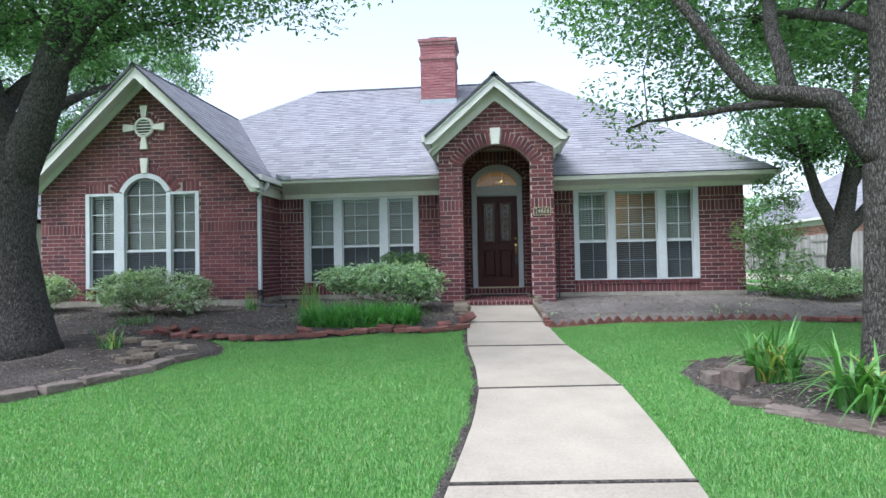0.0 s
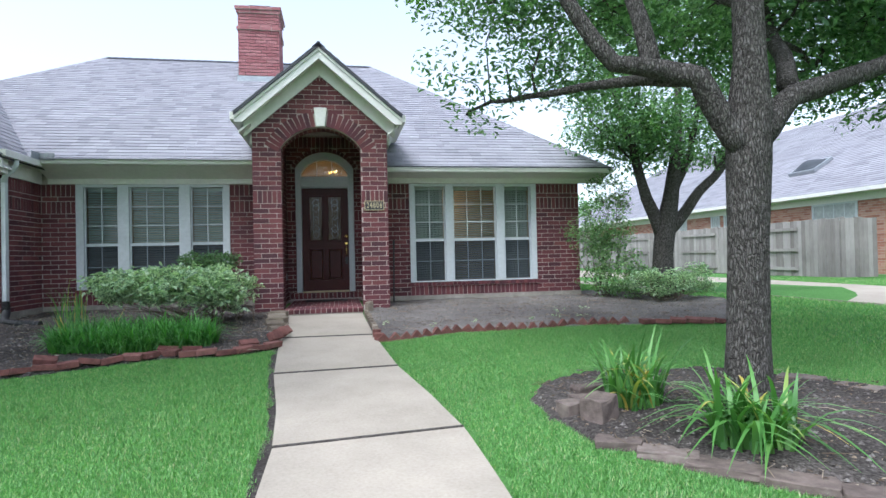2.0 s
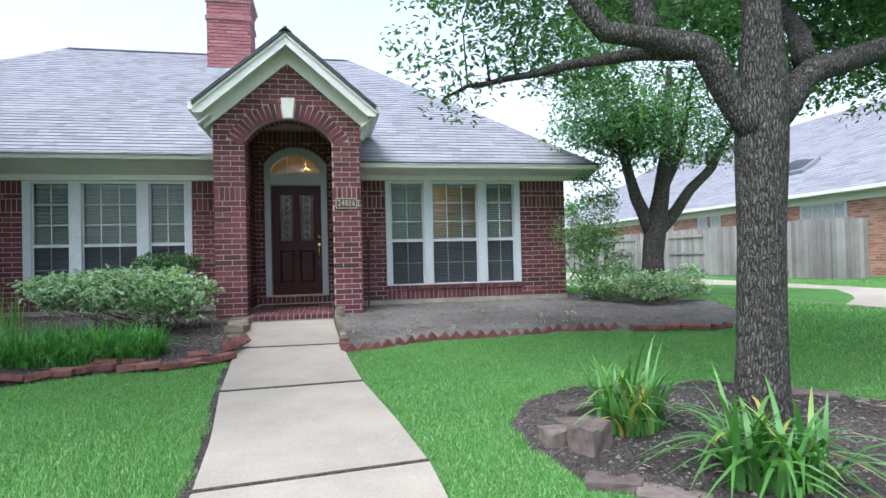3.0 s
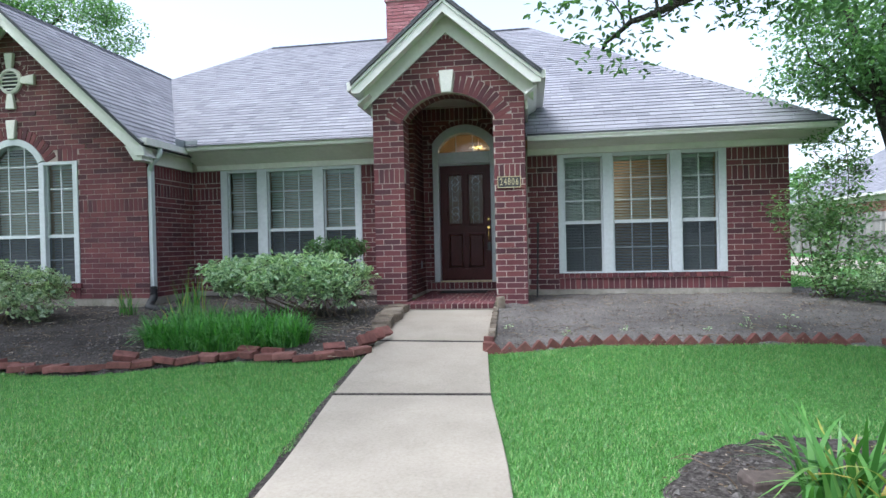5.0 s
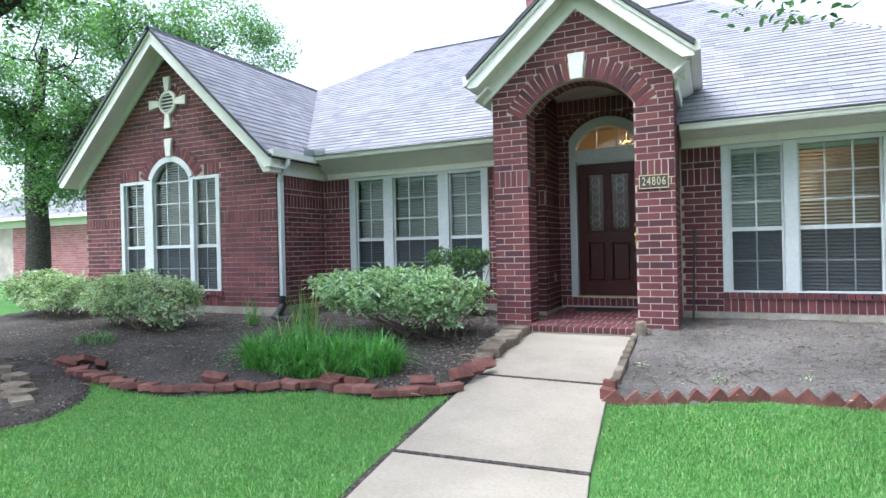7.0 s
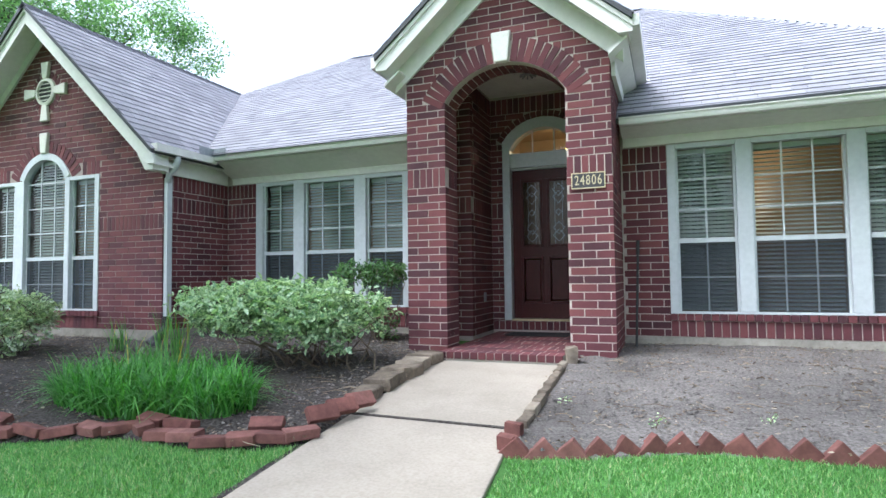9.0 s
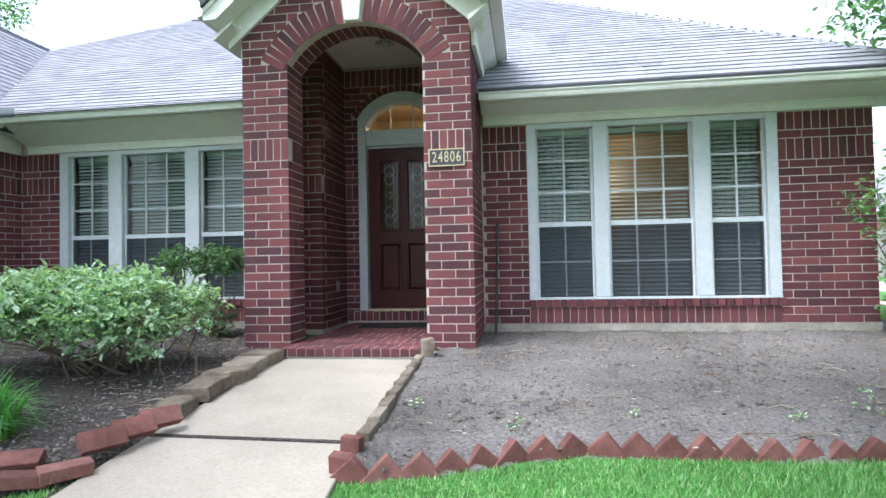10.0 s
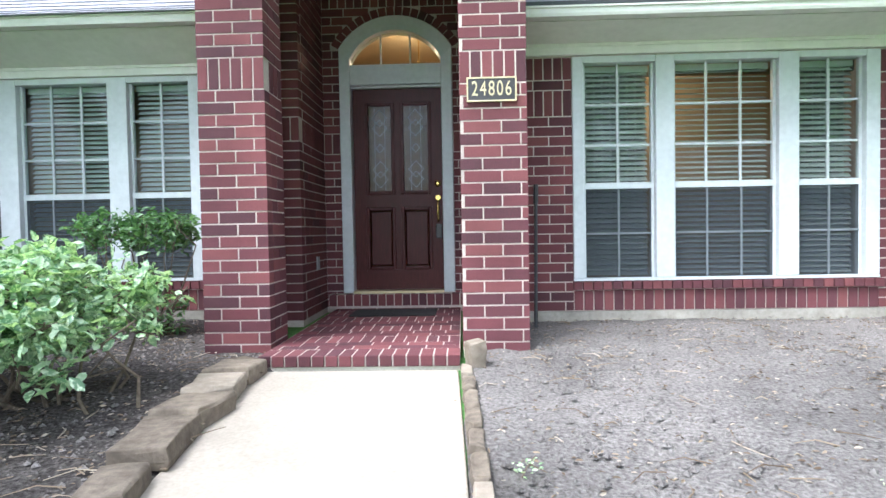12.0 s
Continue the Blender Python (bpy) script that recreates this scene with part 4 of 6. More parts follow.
eave("trim_eave_right", PX1 + 0.03, 6.75, WR, ER, 2.685, 2.478, "cream eaves with a gutter and frieze board")
eave("trim_eave_left", WX1 + 0.12, PX0 - 0.02, WL, EL, 2.835, 2.505, "cream eaves with a gutter and frieze board")
ob = thing("trim_eave_wing", None, None, "cream eaves along the wing's return wall", "eaves", kind="structure")
part("gutter", Shape().box(-3.06, -2.95, 11.8, EL + 0.05, 2.72, 2.82), TRIM, ob, "cream metal gutter")
part("soffit", Shape().box(WX1 + 0.002, -3.062, 11.86, WL - 0.04, 2.7, 2.72), TRIM, ob)
part("frieze", Shape().box(WX1 + 0.002, WX1 + 0.036, WW - 0.03, WL - 0.038, 2.495, 2.698), TRIM, ob)
part("end_box", Shape().prism([(-3.2, 2.5), (-3.064, 2.5), (-3.064, 2.718), (-3.34, 2.718)], 11.84, WW - 0.034), TRIM, ob)
ob = thing("trim_porch_eave", None, None, "cream gutters along both sides of the porch roof", "eaves", kind="structure")
for sgn in (-1, 1):
    x = PC + sgn * 1.28
    a, b = sorted((x - sgn * 0.05, x + sgn * 0.06))
    part("gutter", Shape().prism([(a, 3.28), (b, 3.3), (b, 3.4), (a, 3.4)], 11.71, 13.4), TRIM, ob)
    a, b = sorted((PC + sgn * 1.06, x - sgn * 0.052))
    part("soffit", Shape().prism([(a, 3.1), (b, 3.24), (b, 3.26), (a, 3.14)], 11.8, 13.6), TRIM, ob)
    a, b = sorted((PC + sgn * 1.062, PC + sgn * 1.1))
    part("frieze", Shape().box(a, b, 12.05, 13.5, 2.98, 3.12), TRIM, ob)

# chimney
CX0, CX1, CY0, CY1 = -0.53, 0.41, 16.8, 17.75
chimney = thing("chimney", Shape().box(CX0 + M, CX1 - M, CY0 + M, CY1 - M, 5.2, 7.15), MORTAR, "pink-red brick chimney with a corbelled top", "chimney")
cb = Masonry(chimney, BRICK_PINK, limit=300)
for zz, grow, z1 in ((5.3, 0, 6.62), (6.62, 0.03, 6.7), (6.7, 0.0, 7.02), (7.02, 0.03, 7.1), (7.1, 0.06, 7.18)):
    a, b = CX0 - grow, CX1 + grow
    part("corbel", Shape().box(a + M, b - M, CY0 - grow + M, CY1 + grow - M, zz, z1 - 0.003), MORTAR, chimney)
    courses(cb, front(CY0 - grow), zz, z1, lambda z: [(a, b)])
    courses(cb, side_right(b, 0), zz, z1, lambda z: [(CY0 - grow + 0.035, CY1 + grow)])
cb.finish((0, 16.8, 7))
part("flashing", Shape().box(CX0 - 0.03, CX1 + 0.03, CY0 - 0.02, CY0 - 0.003, 5.28, 5.52), METAL_GREY, chimney, "grey metal flashing")
part("flue_cap", Shape().box(-0.3, 0.2, 17.0, 17.5, 7.185, 7.3), IRON, chimney, "dark flue cap")

# the inside of the house, closed and dim
thing("ceiling", Shape().box(-7.4, 5.95, 14.3, 23.4, 2.62, 2.63), ROOM, "plain ceiling inside the house", "ceiling", kind="structure")
thing("floor", Shape().box(-7.4, 5.95, 14.25, 23.4, 0.4, 0.44), ROOM, "plain floor inside the house", "floor", kind="structure")

# ---- windows ----
def window(name, x0, x1, z0, z1, wall, lights, mid, label, curtain=False, low=0.0, arch=None):
    """A window group: casing, mullions, and a double-hung sash for each light (x0, x1, panes across)."""
    ob = thing(name, None, None, label, "window", kind="structure")
    y = wall - 0.012
    part("sill", Shape().box(x0 + 0.002, x1 - 0.002, wall - 0.016, wall + 0.05, z0 + 0.008, z0 + 0.03), WHITE, ob)
    edges = [x0] + [e for a, b, *_ in lights for e in (a, b)] + [x1]
    for a, b in zip(edges[::2], edges[1::2]):
        soften(part("casing", Shape().box(a + 0.001, b - 0.001, y, wall + 0.1, z0 + 0.031, z1 - 0.001), WHITE, ob), 0.006)
    for k, (a, b, nx, *extra) in enumerate(lights):
        top = z1 - 0.05
        rise = extra[0] if extra else 0.0
        if not rise:
            part("head", Shape().box(a, b, y + 0.003, wall + 0.1, top, z1 - 0.001), WHITE, ob)
        sash = part("sash", Shape().box(a, b, wall + 0.035, wall + 0.075, mid - 0.025, mid + 0.025), WHITE, ob)
        for q0, q1 in ((a, a + 0.022), (b - 0.022, b)):
            part("stile", Shape().box(q0, q1, wall + 0.04, wall + 0.08, z0 + 0.03, top), WHITE, ob)
        if rise:
            cz, r, f = arc((a + b) / 2, (b - a) / 2, top + 0.04, rise)
            arch_head(ob, (a + b) / 2, (b - a) / 2, top + 0.04, rise, wall, y)
            ztop = f
        else:
            ztop = lambda x: top
        # upper sash: muntins in front of the glass
        for i in range(1, nx):
            x = a + (b - a) * i / nx
            part("muntin", Shape().box(x - 0.009, x + 0.009, wall + 0.05, wall + 0.068, mid + 0.025, ztop(x)), WHITE, ob)
            part("muntin", Shape().box(x - 0.008, x + 0.008, wall + 0.034, wall + 0.043, z0 + 0.03, mid - 0.025), SCREEN_BAR, ob)
        rows = 3
        for i in range(1, rows + (1 if rise else 0)):
            z = mid + (top - mid) * i / rows
            part("muntin", Shape().box(a + 0.022, b - 0.022, wall + 0.051, wall + 0.067, z - 0.009, z + 0.009), WHITE, ob)
        z = (z0 + mid) / 2
        part("muntin", Shape().box(a + 0.022, b - 0.022, wall + 0.033, wall + 0.042, z - 0.008, z + 0.008), SCREEN_BAR, ob)
        poly = [(a + 0.01, mid), (b - 0.01, mid)] + [(x, ztop(x)) for x in steps(b - 0.01, a + 0.01, 12 if rise else 1)]
        g = part("pane", Shape().add([(x, wall + 0.06, z) for x, z in poly], [tuple(range(len(poly)))]), GLASS, ob)
        g.visible_shadow = False
        g = part("pane", Shape().add([(a + 0.01, wall + 0.045, z0 + 0.03), (b - 0.01, wall + 0.045, z0 + 0.03), (b - 0.01, wall + 0.045, mid), (a + 0.01, wall + 0.045, mid)], [(0, 1, 2, 3)]), SCREEN_GLASS, ob, "dark solar screen")
        g.visible_shadow = False
        # blind behind the glass
        blind = thing("window_blind", None, None, "white slatted blind behind the window", "blind", "window blinds")
        part("headrail", Shape().box(a + 0.02, b - 0.02, wall + 0.12, wall + 0.17, (ztop((a + b) / 2) - 0.05), ztop((a + b) / 2)), BLIND, blind)
        z = z0 + 0.06 + low
        zt = ztop((a + b) / 2) - 0.06
        tilt = 24 if (k == 1 and curtain) else 40
        while z < zt:
            half = (b - a) / 2
            if rise and z > top + 0.04:
                cz, r, f = arc((a + b) / 2, half, top + 0.04, rise)
                half = math.sqrt(max(0.01, r * r - (z - cz) ** 2)) - 0.02
            else:
                half -= 0.024
            part("slat", Shape().box(-half, half, -0.025, 0.025, -0.0015, 0.0015, pose((a + b) / 2, wall + 0.145, z, tilt, 0, 0)), BLIND, blind)
            z += 0.043
        if curtain and k != 1:
            cu = Shape()
            n = 40
            cu.v = [(a + (b - a) * i / n, wall + 0.24 + 0.02 * math.sin(i * 1.3), z) for z in (z0 + 0.05, top) for i in range(n + 1)]
            cu.f = [(i, i + 1, n + 2 + i, n + 1 + i) for i in range(n)]
            thing("curtain", cu, CURTAIN, "grey-green curtain hanging behind the blind", "curtain", smooth=True)
    return ob


def arch_head(ob, cx, half, spring, rise, wall, y):
    """The arched casing over a light."""
    cz, r, f = arc(cx, half, spring, rise)
    s = Shape()
    w = 0.1
    a1 = math.asin(min(1, half / r))
    n = 16
    for i in range(n):
        q = []
        for t in (-a1 + 2 * a1 * i / n, -a1 + 2 * a1 * (i + 1) / n):
            q.append(((cx + math.sin(t) * r, cz + math.cos(t) * r), (cx + math.sin(t) * (r + w), cz + math.cos(t) * (r + w))))
        s.prism([q[0][0], q[1][0], q[1][1], q[0][1]], y - 0.004, wall + 0.1)
    part("arched_casing", s, WHITE, ob)


SCREEN_BAR = surface("screened_bar", [(0.3, (0.13, 0.145, 0.155)), (0.7, (0.17, 0.185, 0.195))], 20, 0.6, (0.1, 2), (0, 0))


def screen_build(n, l, p):
    t, d, s = n.new("ShaderNodeBsdfTransparent"), n.new("ShaderNodeBsdfPrincipled"), n.new("ShaderNodeMixShader")
    d.inputs["Base Color"].default_value, d.inputs["Roughness"].default_value = (0.028, 0.036, 0.044, 1), 0.6
    d.inputs["Specular IOR Level"].default_value, s.inputs[0].default_value = 0.2, 0.76
    l.new(t.outputs[0], s.inputs[1])
    l.new(d.outputs[0], s.inputs[2])
    l.new(s.outputs[0], n["Material Output"].inputs["Surface"])


SCREEN_GLASS = material("screen_mesh", screen_build)

window("window_1", 3.0, 5.41, 0.665, 2.47, WR, [(3.09, 3.66, 2), (3.81, 4.625, 3), (4.785, 5.3, 2)], 1.44, "three-light white window with half-open blinds", curtain=True)
window("window_2", -2.67, -0.17, 0.69, 2.5, WL, [(-2.55, -2.01, 2), (-1.83, -1.01, 3), (-0.83, -0.28, 2)], 1.46, "three-light white window with closed blinds")
window("window_3", -6.77, -4.37, 0.67, 2.585, WW, [(-6.68, -6.16, 2), (-5.94, -5.06, 3, 0.3), (-4.96, -4.46, 2)], 1.42, "three-light white window with an arched middle light")
# the lit entrance hall behind the door, with its chandelier
hall = Shape().box(0.45, 0.53, DW + 0.21, 16.6, 0.44, 3.5).box(2.42, 2.5, DW + 0.21, 16.6, 0.44, 3.5).box(0.45, 2.5, 16.602, 16.7, 0.44, 3.5)
thing("wall_hall", hall, ROOM, "tan painted walls of the entrance hall", "wall", kind="structure")
thing("ceiling_hall", Shape().box(0.45, 2.5, DW + 0.21, 16.7, 3.502, 3.53), ROOM, "tan ceiling of the entrance hall", "ceiling", kind="structure")
chandelier = thing("chandelier", None, None, "small brass chandelier with crystal drops in the hall", "chandelier")
part("rod", Shape().tube([(1.62, 15.2, 3.5), (1.62, 15.2, 3.0)], [0.008, 0.008], 6), BRASS, chandelier)
for i in range(6):
    w = math.pi * i / 3
    c, q = math.cos(w), math.sin(w)
    part("arm", Shape().tube([(1.62, 15.2, 3.02), (1.62 + 0.1 * c, 15.2 + 0.1 * q, 2.96), (1.62 + 0.18 * c, 15.2 + 0.18 * q, 3.02)], [0.007, 0.006, 0.006], 6), BRASS, chandelier, smooth=True)
    part("crystal_drop", Shape().lathe([(0.002, 0.0), (0.014, -0.02), (0.002, -0.06)], (1.62 + 0.18 * c, 15.2 + 0.18 * q, 3.0), 6), METAL_GREY, chandelier, "bright crystal drop")
for name, place, watts in (("chandelier_bulb", (1.62, 15.2, 3.12), 9), ("room_bulb", (4.0, 13.95, 2.45), 3.5)):
    bulb = new(name, bpy.data.lights.new(name, "POINT"))
    bulb.data.energy, bulb.data.color, bulb.data.shadow_soft_size = watts, (1.0, 0.72, 0.42), 0.06
    bulb.location = place
# dim rooms behind the windows
for a, b, y in ((2.5, 5.95, WR), (-3.4, 0.5, WL), (-7.4, -3.5, WW)):
    thing("wall_room", Shape().box(a, b, y + 1.6, y + 1.7, 0.3, 3.2), ROOM, "dim inner wall of a room", "wall", kind="structure")
# ---- front door ----
frame_ob = thing("door_frame", None, None, "pale grey arched door frame with a transom light", "door frame", kind="structure")
fy = DW - 0.02
for a, b in ((FX0 + 0.003, 1.03), (1.918, FX1 - 0.003)):
    soften(part("jamb", Shape().box(a, b, fy, DW + 0.15, 0.5, 2.885), WHITE, frame_ob), 0.01)
part("transom_bar", Shape().box(1.032, 1.916, fy + 0.004, DW + 0.15, 2.54, 2.73), WHITE, frame_ob)
part("stop", Shape().box(1.032, 1.916, fy + 0.05, DW + 0.14, 2.515, 2.538), WHITE, frame_ob)
s = Shape()
tg_cz, tg_r, tg_top = arc(FC, 0.445, 2.79, 0.27)
n = 16
for i in range(n):
    q = []
    for k in (i, i + 1):
        x0, x1 = FX0 + 0.003 + (FX1 - FX0 - 0.006) * k / n, FC - 0.445 + 0.89 * k / n
        q.append(((x1, tg_top(x1)), (x0, fr_top(x0) - 0.003)))
    s.prism([q[0][0], q[1][0], q[1][1], q[0][1]], fy - 0.004, DW + 0.15)
part("arched_head", s, WHITE, frame_ob)
g = Shape()
poly = [(FC - 0.445, 2.73), (FC + 0.445, 2.73)] + [(x, tg_top(x)) for x in steps(FC + 0.445, FC - 0.445, 16)]
g.prism(poly, DW + 0.06, DW + 0.07)
part("transom_pane", g, GLASS, frame_ob, "clear transom glass").visible_shadow = False
for x in (1.33, 1.62):
    part("transom_muntin", Shape().box(x - 0.008, x + 0.008, DW + 0.045, DW + 0.059, 2.73, tg_top(x)), WHITE, frame_ob)
part("threshold", Shape().box(1.032, 1.916, DW - 0.06, DW + 0.14, 0.497, 0.52), PALE_BRASS, frame_ob, "dull brass threshold")

door = thing("door_1", None, None, "dark mahogany panelled front door with two leaded lights", "front door", kind="structure")
dy = DW + 0.075
DX0, DX1, DZ0, DZ1 = 1.036, 1.912, 0.523, 2.512
G = [(1.185, 1.41), (1.535, 1.775)]
part("stile", Shape().box(DX0, G[0][0] - 0.035, dy, dy + 0.045, DZ0, DZ1), DOOR_WOOD, door)
part("stile", Shape().box(G[1][1] + 0.035, DX1, dy, dy + 0.045, DZ0, DZ1), DOOR_WOOD, door)
part("mullion", Shape().box(G[0][1] + 0.035, G[1][0] - 0.035, dy + 0.002, dy + 0.045, DZ0 + 0.2, DZ1 - 0.11), DOOR_WOOD, door)
for z0, z1 in ((DZ0, 0.72), (1.345, 1.47), (2.38, DZ1)):
    part("rail", Shape().box(G[0][0] - 0.036, G[1][1] + 0.036, dy + 0.001, dy + 0.045, z0, z1), DOOR_WOOD, door)
for a, b in G:
    for z0, z1 in ((0.72, 1.345), (1.47, 2.38)):
        a0, b0 = a - 0.035, b + 0.035
        mould = Shape()
        for q in ((a0, a0 + 0.035, z0, z1), (b0 - 0.035, b0, z0, z1)):
            mould.prism([(q[0], q[2]), (q[1], q[2]), (q[1], q[3]), (q[0], q[3])], dy - 0.012, dy + 0.03)
        for q in ((a0 + 0.035, b0 - 0.035, z0, z0 + 0.035), (a0 + 0.035, b0 - 0.035, z1 - 0.035, z1)):
            mould.prism([(q[0], q[2]), (q[1], q[2]), (q[1], q[3]), (q[0], q[3])], dy - 0.012, dy + 0.03)
        soften(part("moulding", mould, DOOR_WOOD, door), 0.008)
    soften(part("panel", Shape().box(a + 0.01, b - 0.01, dy + 0.008, dy + 0.03, 0.765, 1.3), DOOR_WOOD, door), 0.012)
    part("leaded_pane", Shape().box(a, b, dy + 0.015, dy + 0.022, 1.505, 2.345), LEADED, door, "leaded glass light")
    came = Shape()
    cx = (a + b) / 2
    for zc in (1.67, 1.93, 2.18):
        k = 0.075 if zc != 1.93 else 0.04
        for dz in ((-0.05, 0.05) if zc != 1.93 else (0,)):
            pts = [(cx - k, zc + dz), (cx, zc + dz - k * 1.1), (cx + k, zc + dz), (cx, zc + dz + k * 1.1)]
            for p, q in zip(pts, pts[1:] + pts[:1]):
                came.tube([(p[0], dy + 0.013, p[1]), (q[0], dy + 0.013, q[1])], [0.0026, 0.0026], 5)
    for x in (cx - 0.05, cx + 0.05):
        came.tube([(x, dy + 0.013, 1.51), (x, dy + 0.013, 2.34)], [0.002, 0.002], 5)
    part("came", came, METAL_GREY, door, "bright leaded came")
part("deadbolt", Shape().lathe([(0.033, 0), (0.033, 0.012), (0.022, 0.02), (0.012, 0.03)], m=pose(1.868, dy, 1.57, 90, 0, 0)), BRASS, door, "brass deadbolt")
part("escutcheon", Shape().lathe([(0.033, 0), (0.033, 0.01), (0.024, 0.016)], m=pose(1.868, dy, 1.43, 90, 0, 0)), BRASS, door, "brass lock plate")
part("door_handle", Shape().tube([(1.868, dy - 0.01, 1.4), (1.868, dy - 0.05, 1.36), (1.868, dy - 0.055, 1.28), (1.868, dy - 0.04, 1.22), (1.868, dy, 1.2)], [0.011, 0.012, 0.012, 0.01, 0.016], 8), BRASS, door, "brass handle grip", smooth=True)
soften(part("lock_box", Shape().box(1.845, 1.905, dy - 0.05, dy - 0.012, 1.03, 1.17), SIGN_DARK, door, "dark blue-black key lock box"), 0.008)

mat_ob = thing("door_mat", Shape().box(1.1, 1.86, 13.28, 13.68, FLOOR + 0.002, FLOOR + 0.014), RUBBER, "dark rubber doormat lying on the brick porch", "doormat")
soften(mat_ob, 0.005)

# ---- house number plate ----
plate = thing("house_number_plate", Shape().box(2.153, 2.458, PF - 0.014, PF - 0.001, 1.915, 2.058), SIGN_DARK, "black house number plate with brass numerals and rim", "sign")
rim = Shape()
for q in ((2.148, 2.463, 1.91, 1.919), (2.148, 2.463, 2.054, 2.063), (2.148, 2.157, 1.9195, 2.0535), (2.454, 2.463, 1.9195, 2.0535)):
    rim.box(q[0], q[1], PF - 0.02, PF - 0.002, q[2], q[3])
part("rim", rim, PALE_BRASS, plate, "brass rim")


def lettering(name, text, size, m, mat, parent, depth=0.003):
    cu = bpy.data.curves.new(name, "FONT")
    cu.body, cu.size, cu.extrude, cu.align_x, cu.align_y = text, size, depth, "CENTER", "CENTER"
    tmp = bpy.data.objects.new(name, cu)
    scene.collection.objects.link(tmp)
    bpy.context.view_layer.update()
    me = bpy.data.meshes.new_from_object(tmp.evaluated_get(bpy.context.evaluated_depsgraph_get()))
    bpy.data.objects.remove(tmp)
    me.materials.clear()
    me.materials.append(mat)
    ob = new(name, me)
    ob.parent = parent
    ob.matrix_basis = m
    return ob


for i, digit in enumerate("24806"):
    lettering("numeral", digit, 0.132, pose(2.3055 + (i - 2) * 0.053, PF - 0.018, 1.987, 90, 0, 0) @ Matrix.Diagonal((0.66, 1, 1, 1)), PALE_BRASS, plate)

# ---- cast stone ornaments ----
def keystone(name, x, z0, z1, w0, w1, y, label):
    ob = thing(name, Shape().prism([(x - w0, z0), (x + w0, z0), (x + w1, z1), (x - w1, z1)], y - 0.045, y + 0.03), STONE_CAST, label, "keystone", kind="structure")
    return soften(ob, 0.014)


keystone("trim_keystone_porch", PC, 3.25, 3.56, 0.07, 0.105, PF, "white cast stone keystone over the porch arch")
keystone("trim_keystone_wing", WC, 2.965, 3.27, 0.06, 0.09, WW, "white cast stone keystone over the arched window")
vent = thing("gable_vent", Shape().lathe([(0.205, 0), (0.205, 0.03), (0.175, 0.045), (0.16, 0.045), (0.16, 0.0)], m=pose(WC, WW + 0.003, VENT_Z, 90, 0, 0), seg=32), STONE_CAST, "round white louvred gable vent with four cast stone keys", "vent")
# a black disc on the wall stands in for the shade behind the louvres
part("backing", Shape().lathe([(0.16, 0.004), (0.16, 0.008)], m=pose(WC, WW, VENT_Z, 90, 0, 0), seg=32), IRON, vent, "black disc in place of the shaded opening")
for i in range(5):
    z = VENT_Z - 0.12 + i * 0.06
    h = math.sqrt(0.16 ** 2 - (z - VENT_Z) ** 2)
    part("louvre", Shape().box(-h, h, -0.022, 0.022, -0.005, 0.005, pose(WC, WW - 0.02, z, 35, 0, 0)), STONE_CAST, vent)
for i in range(4):
    k = Shape().prism([(-0.05, 0.2), (0.05, 0.2), (0.085, 0.44), (-0.085, 0.44)], -0.045, 0.02, pose(WC, WW, VENT_Z, 0, 90 * i, 0))
    soften(part("key", k, STONE_CAST, vent), 0.012)

# ---- downspout ----
spout = thing("downspout", None, None, "white downspout at the wing corner with a black drain pipe", "downspout")
part("pipe", Shape().box(WX1 + 0.004, WX1 + 0.064, WW + 0.02, WW + 0.1, 0.5, 2.44), WHITE, spout)
part("elbow", Shape().tube([(-3.0, WW + 0.05, 2.73), (-3.0, WW + 0.05, 2.64), (-3.06, WW + 0.05, 2.56), (-3.14, WW + 0.05, 2.5), (-3.164, WW + 0.05, 2.38)], [0.04, 0.042, 0.042, 0.042, 0.04], 10), WHITE, spout, smooth=True)
pts = [(-3.164, WW + 0.05, 0.6), (-3.13, WW + 0.0, 0.45), (-3.07, WW - 0.18, 0.36), (-2.95, WW - 0.38, 0.33), (-2.75, WW - 0.5, 0.32), (-2.4, WW - 0.55, 0.3)]
fine, rr = [], []
for a, b in zip(pts, pts[1:]):
    for i in range(14):
        fine.append(Vector(a).lerp(Vector(b), i / 14))
        rr.append(0.058 if i % 2 else 0.048)
part("drain_pipe", Shape().tube(fine, rr, 12), PLASTIC_BLACK, spout, "black corrugated drain pipe")

# ---- porch lamp and detector ----
lamp = thing("porch_light", None, None, "small brass and glass porch ceiling light", "ceiling light")
part("canopy", Shape().lathe([(0.05, 0.03), (0.055, 0.0), (0.02, -0.01), (0.015, -0.03)], (1.52, 13.0, 3.498)), BRASS, lamp, smooth=True)
shade = Shape()
for i in range(10):
    w = 2 * math.pi * i / 10
    shade.tube([(1.52, 13.0, 3.46), (1.52 + 0.1 * math.cos(w), 13.0 + 0.1 * math.sin(w), 3.43)], [0.004, 0.012], 5)
part("shade", shade, METAL_GREY, lamp, "glass petals")
outlet = thing("wall_outlet", Shape().box(IX0 + 0.002, IX0 + 0.014, 13.55, 13.63, 0.76, 0.88), METAL_GREY, "small grey weatherproof outlet on the porch wall", "outlet")
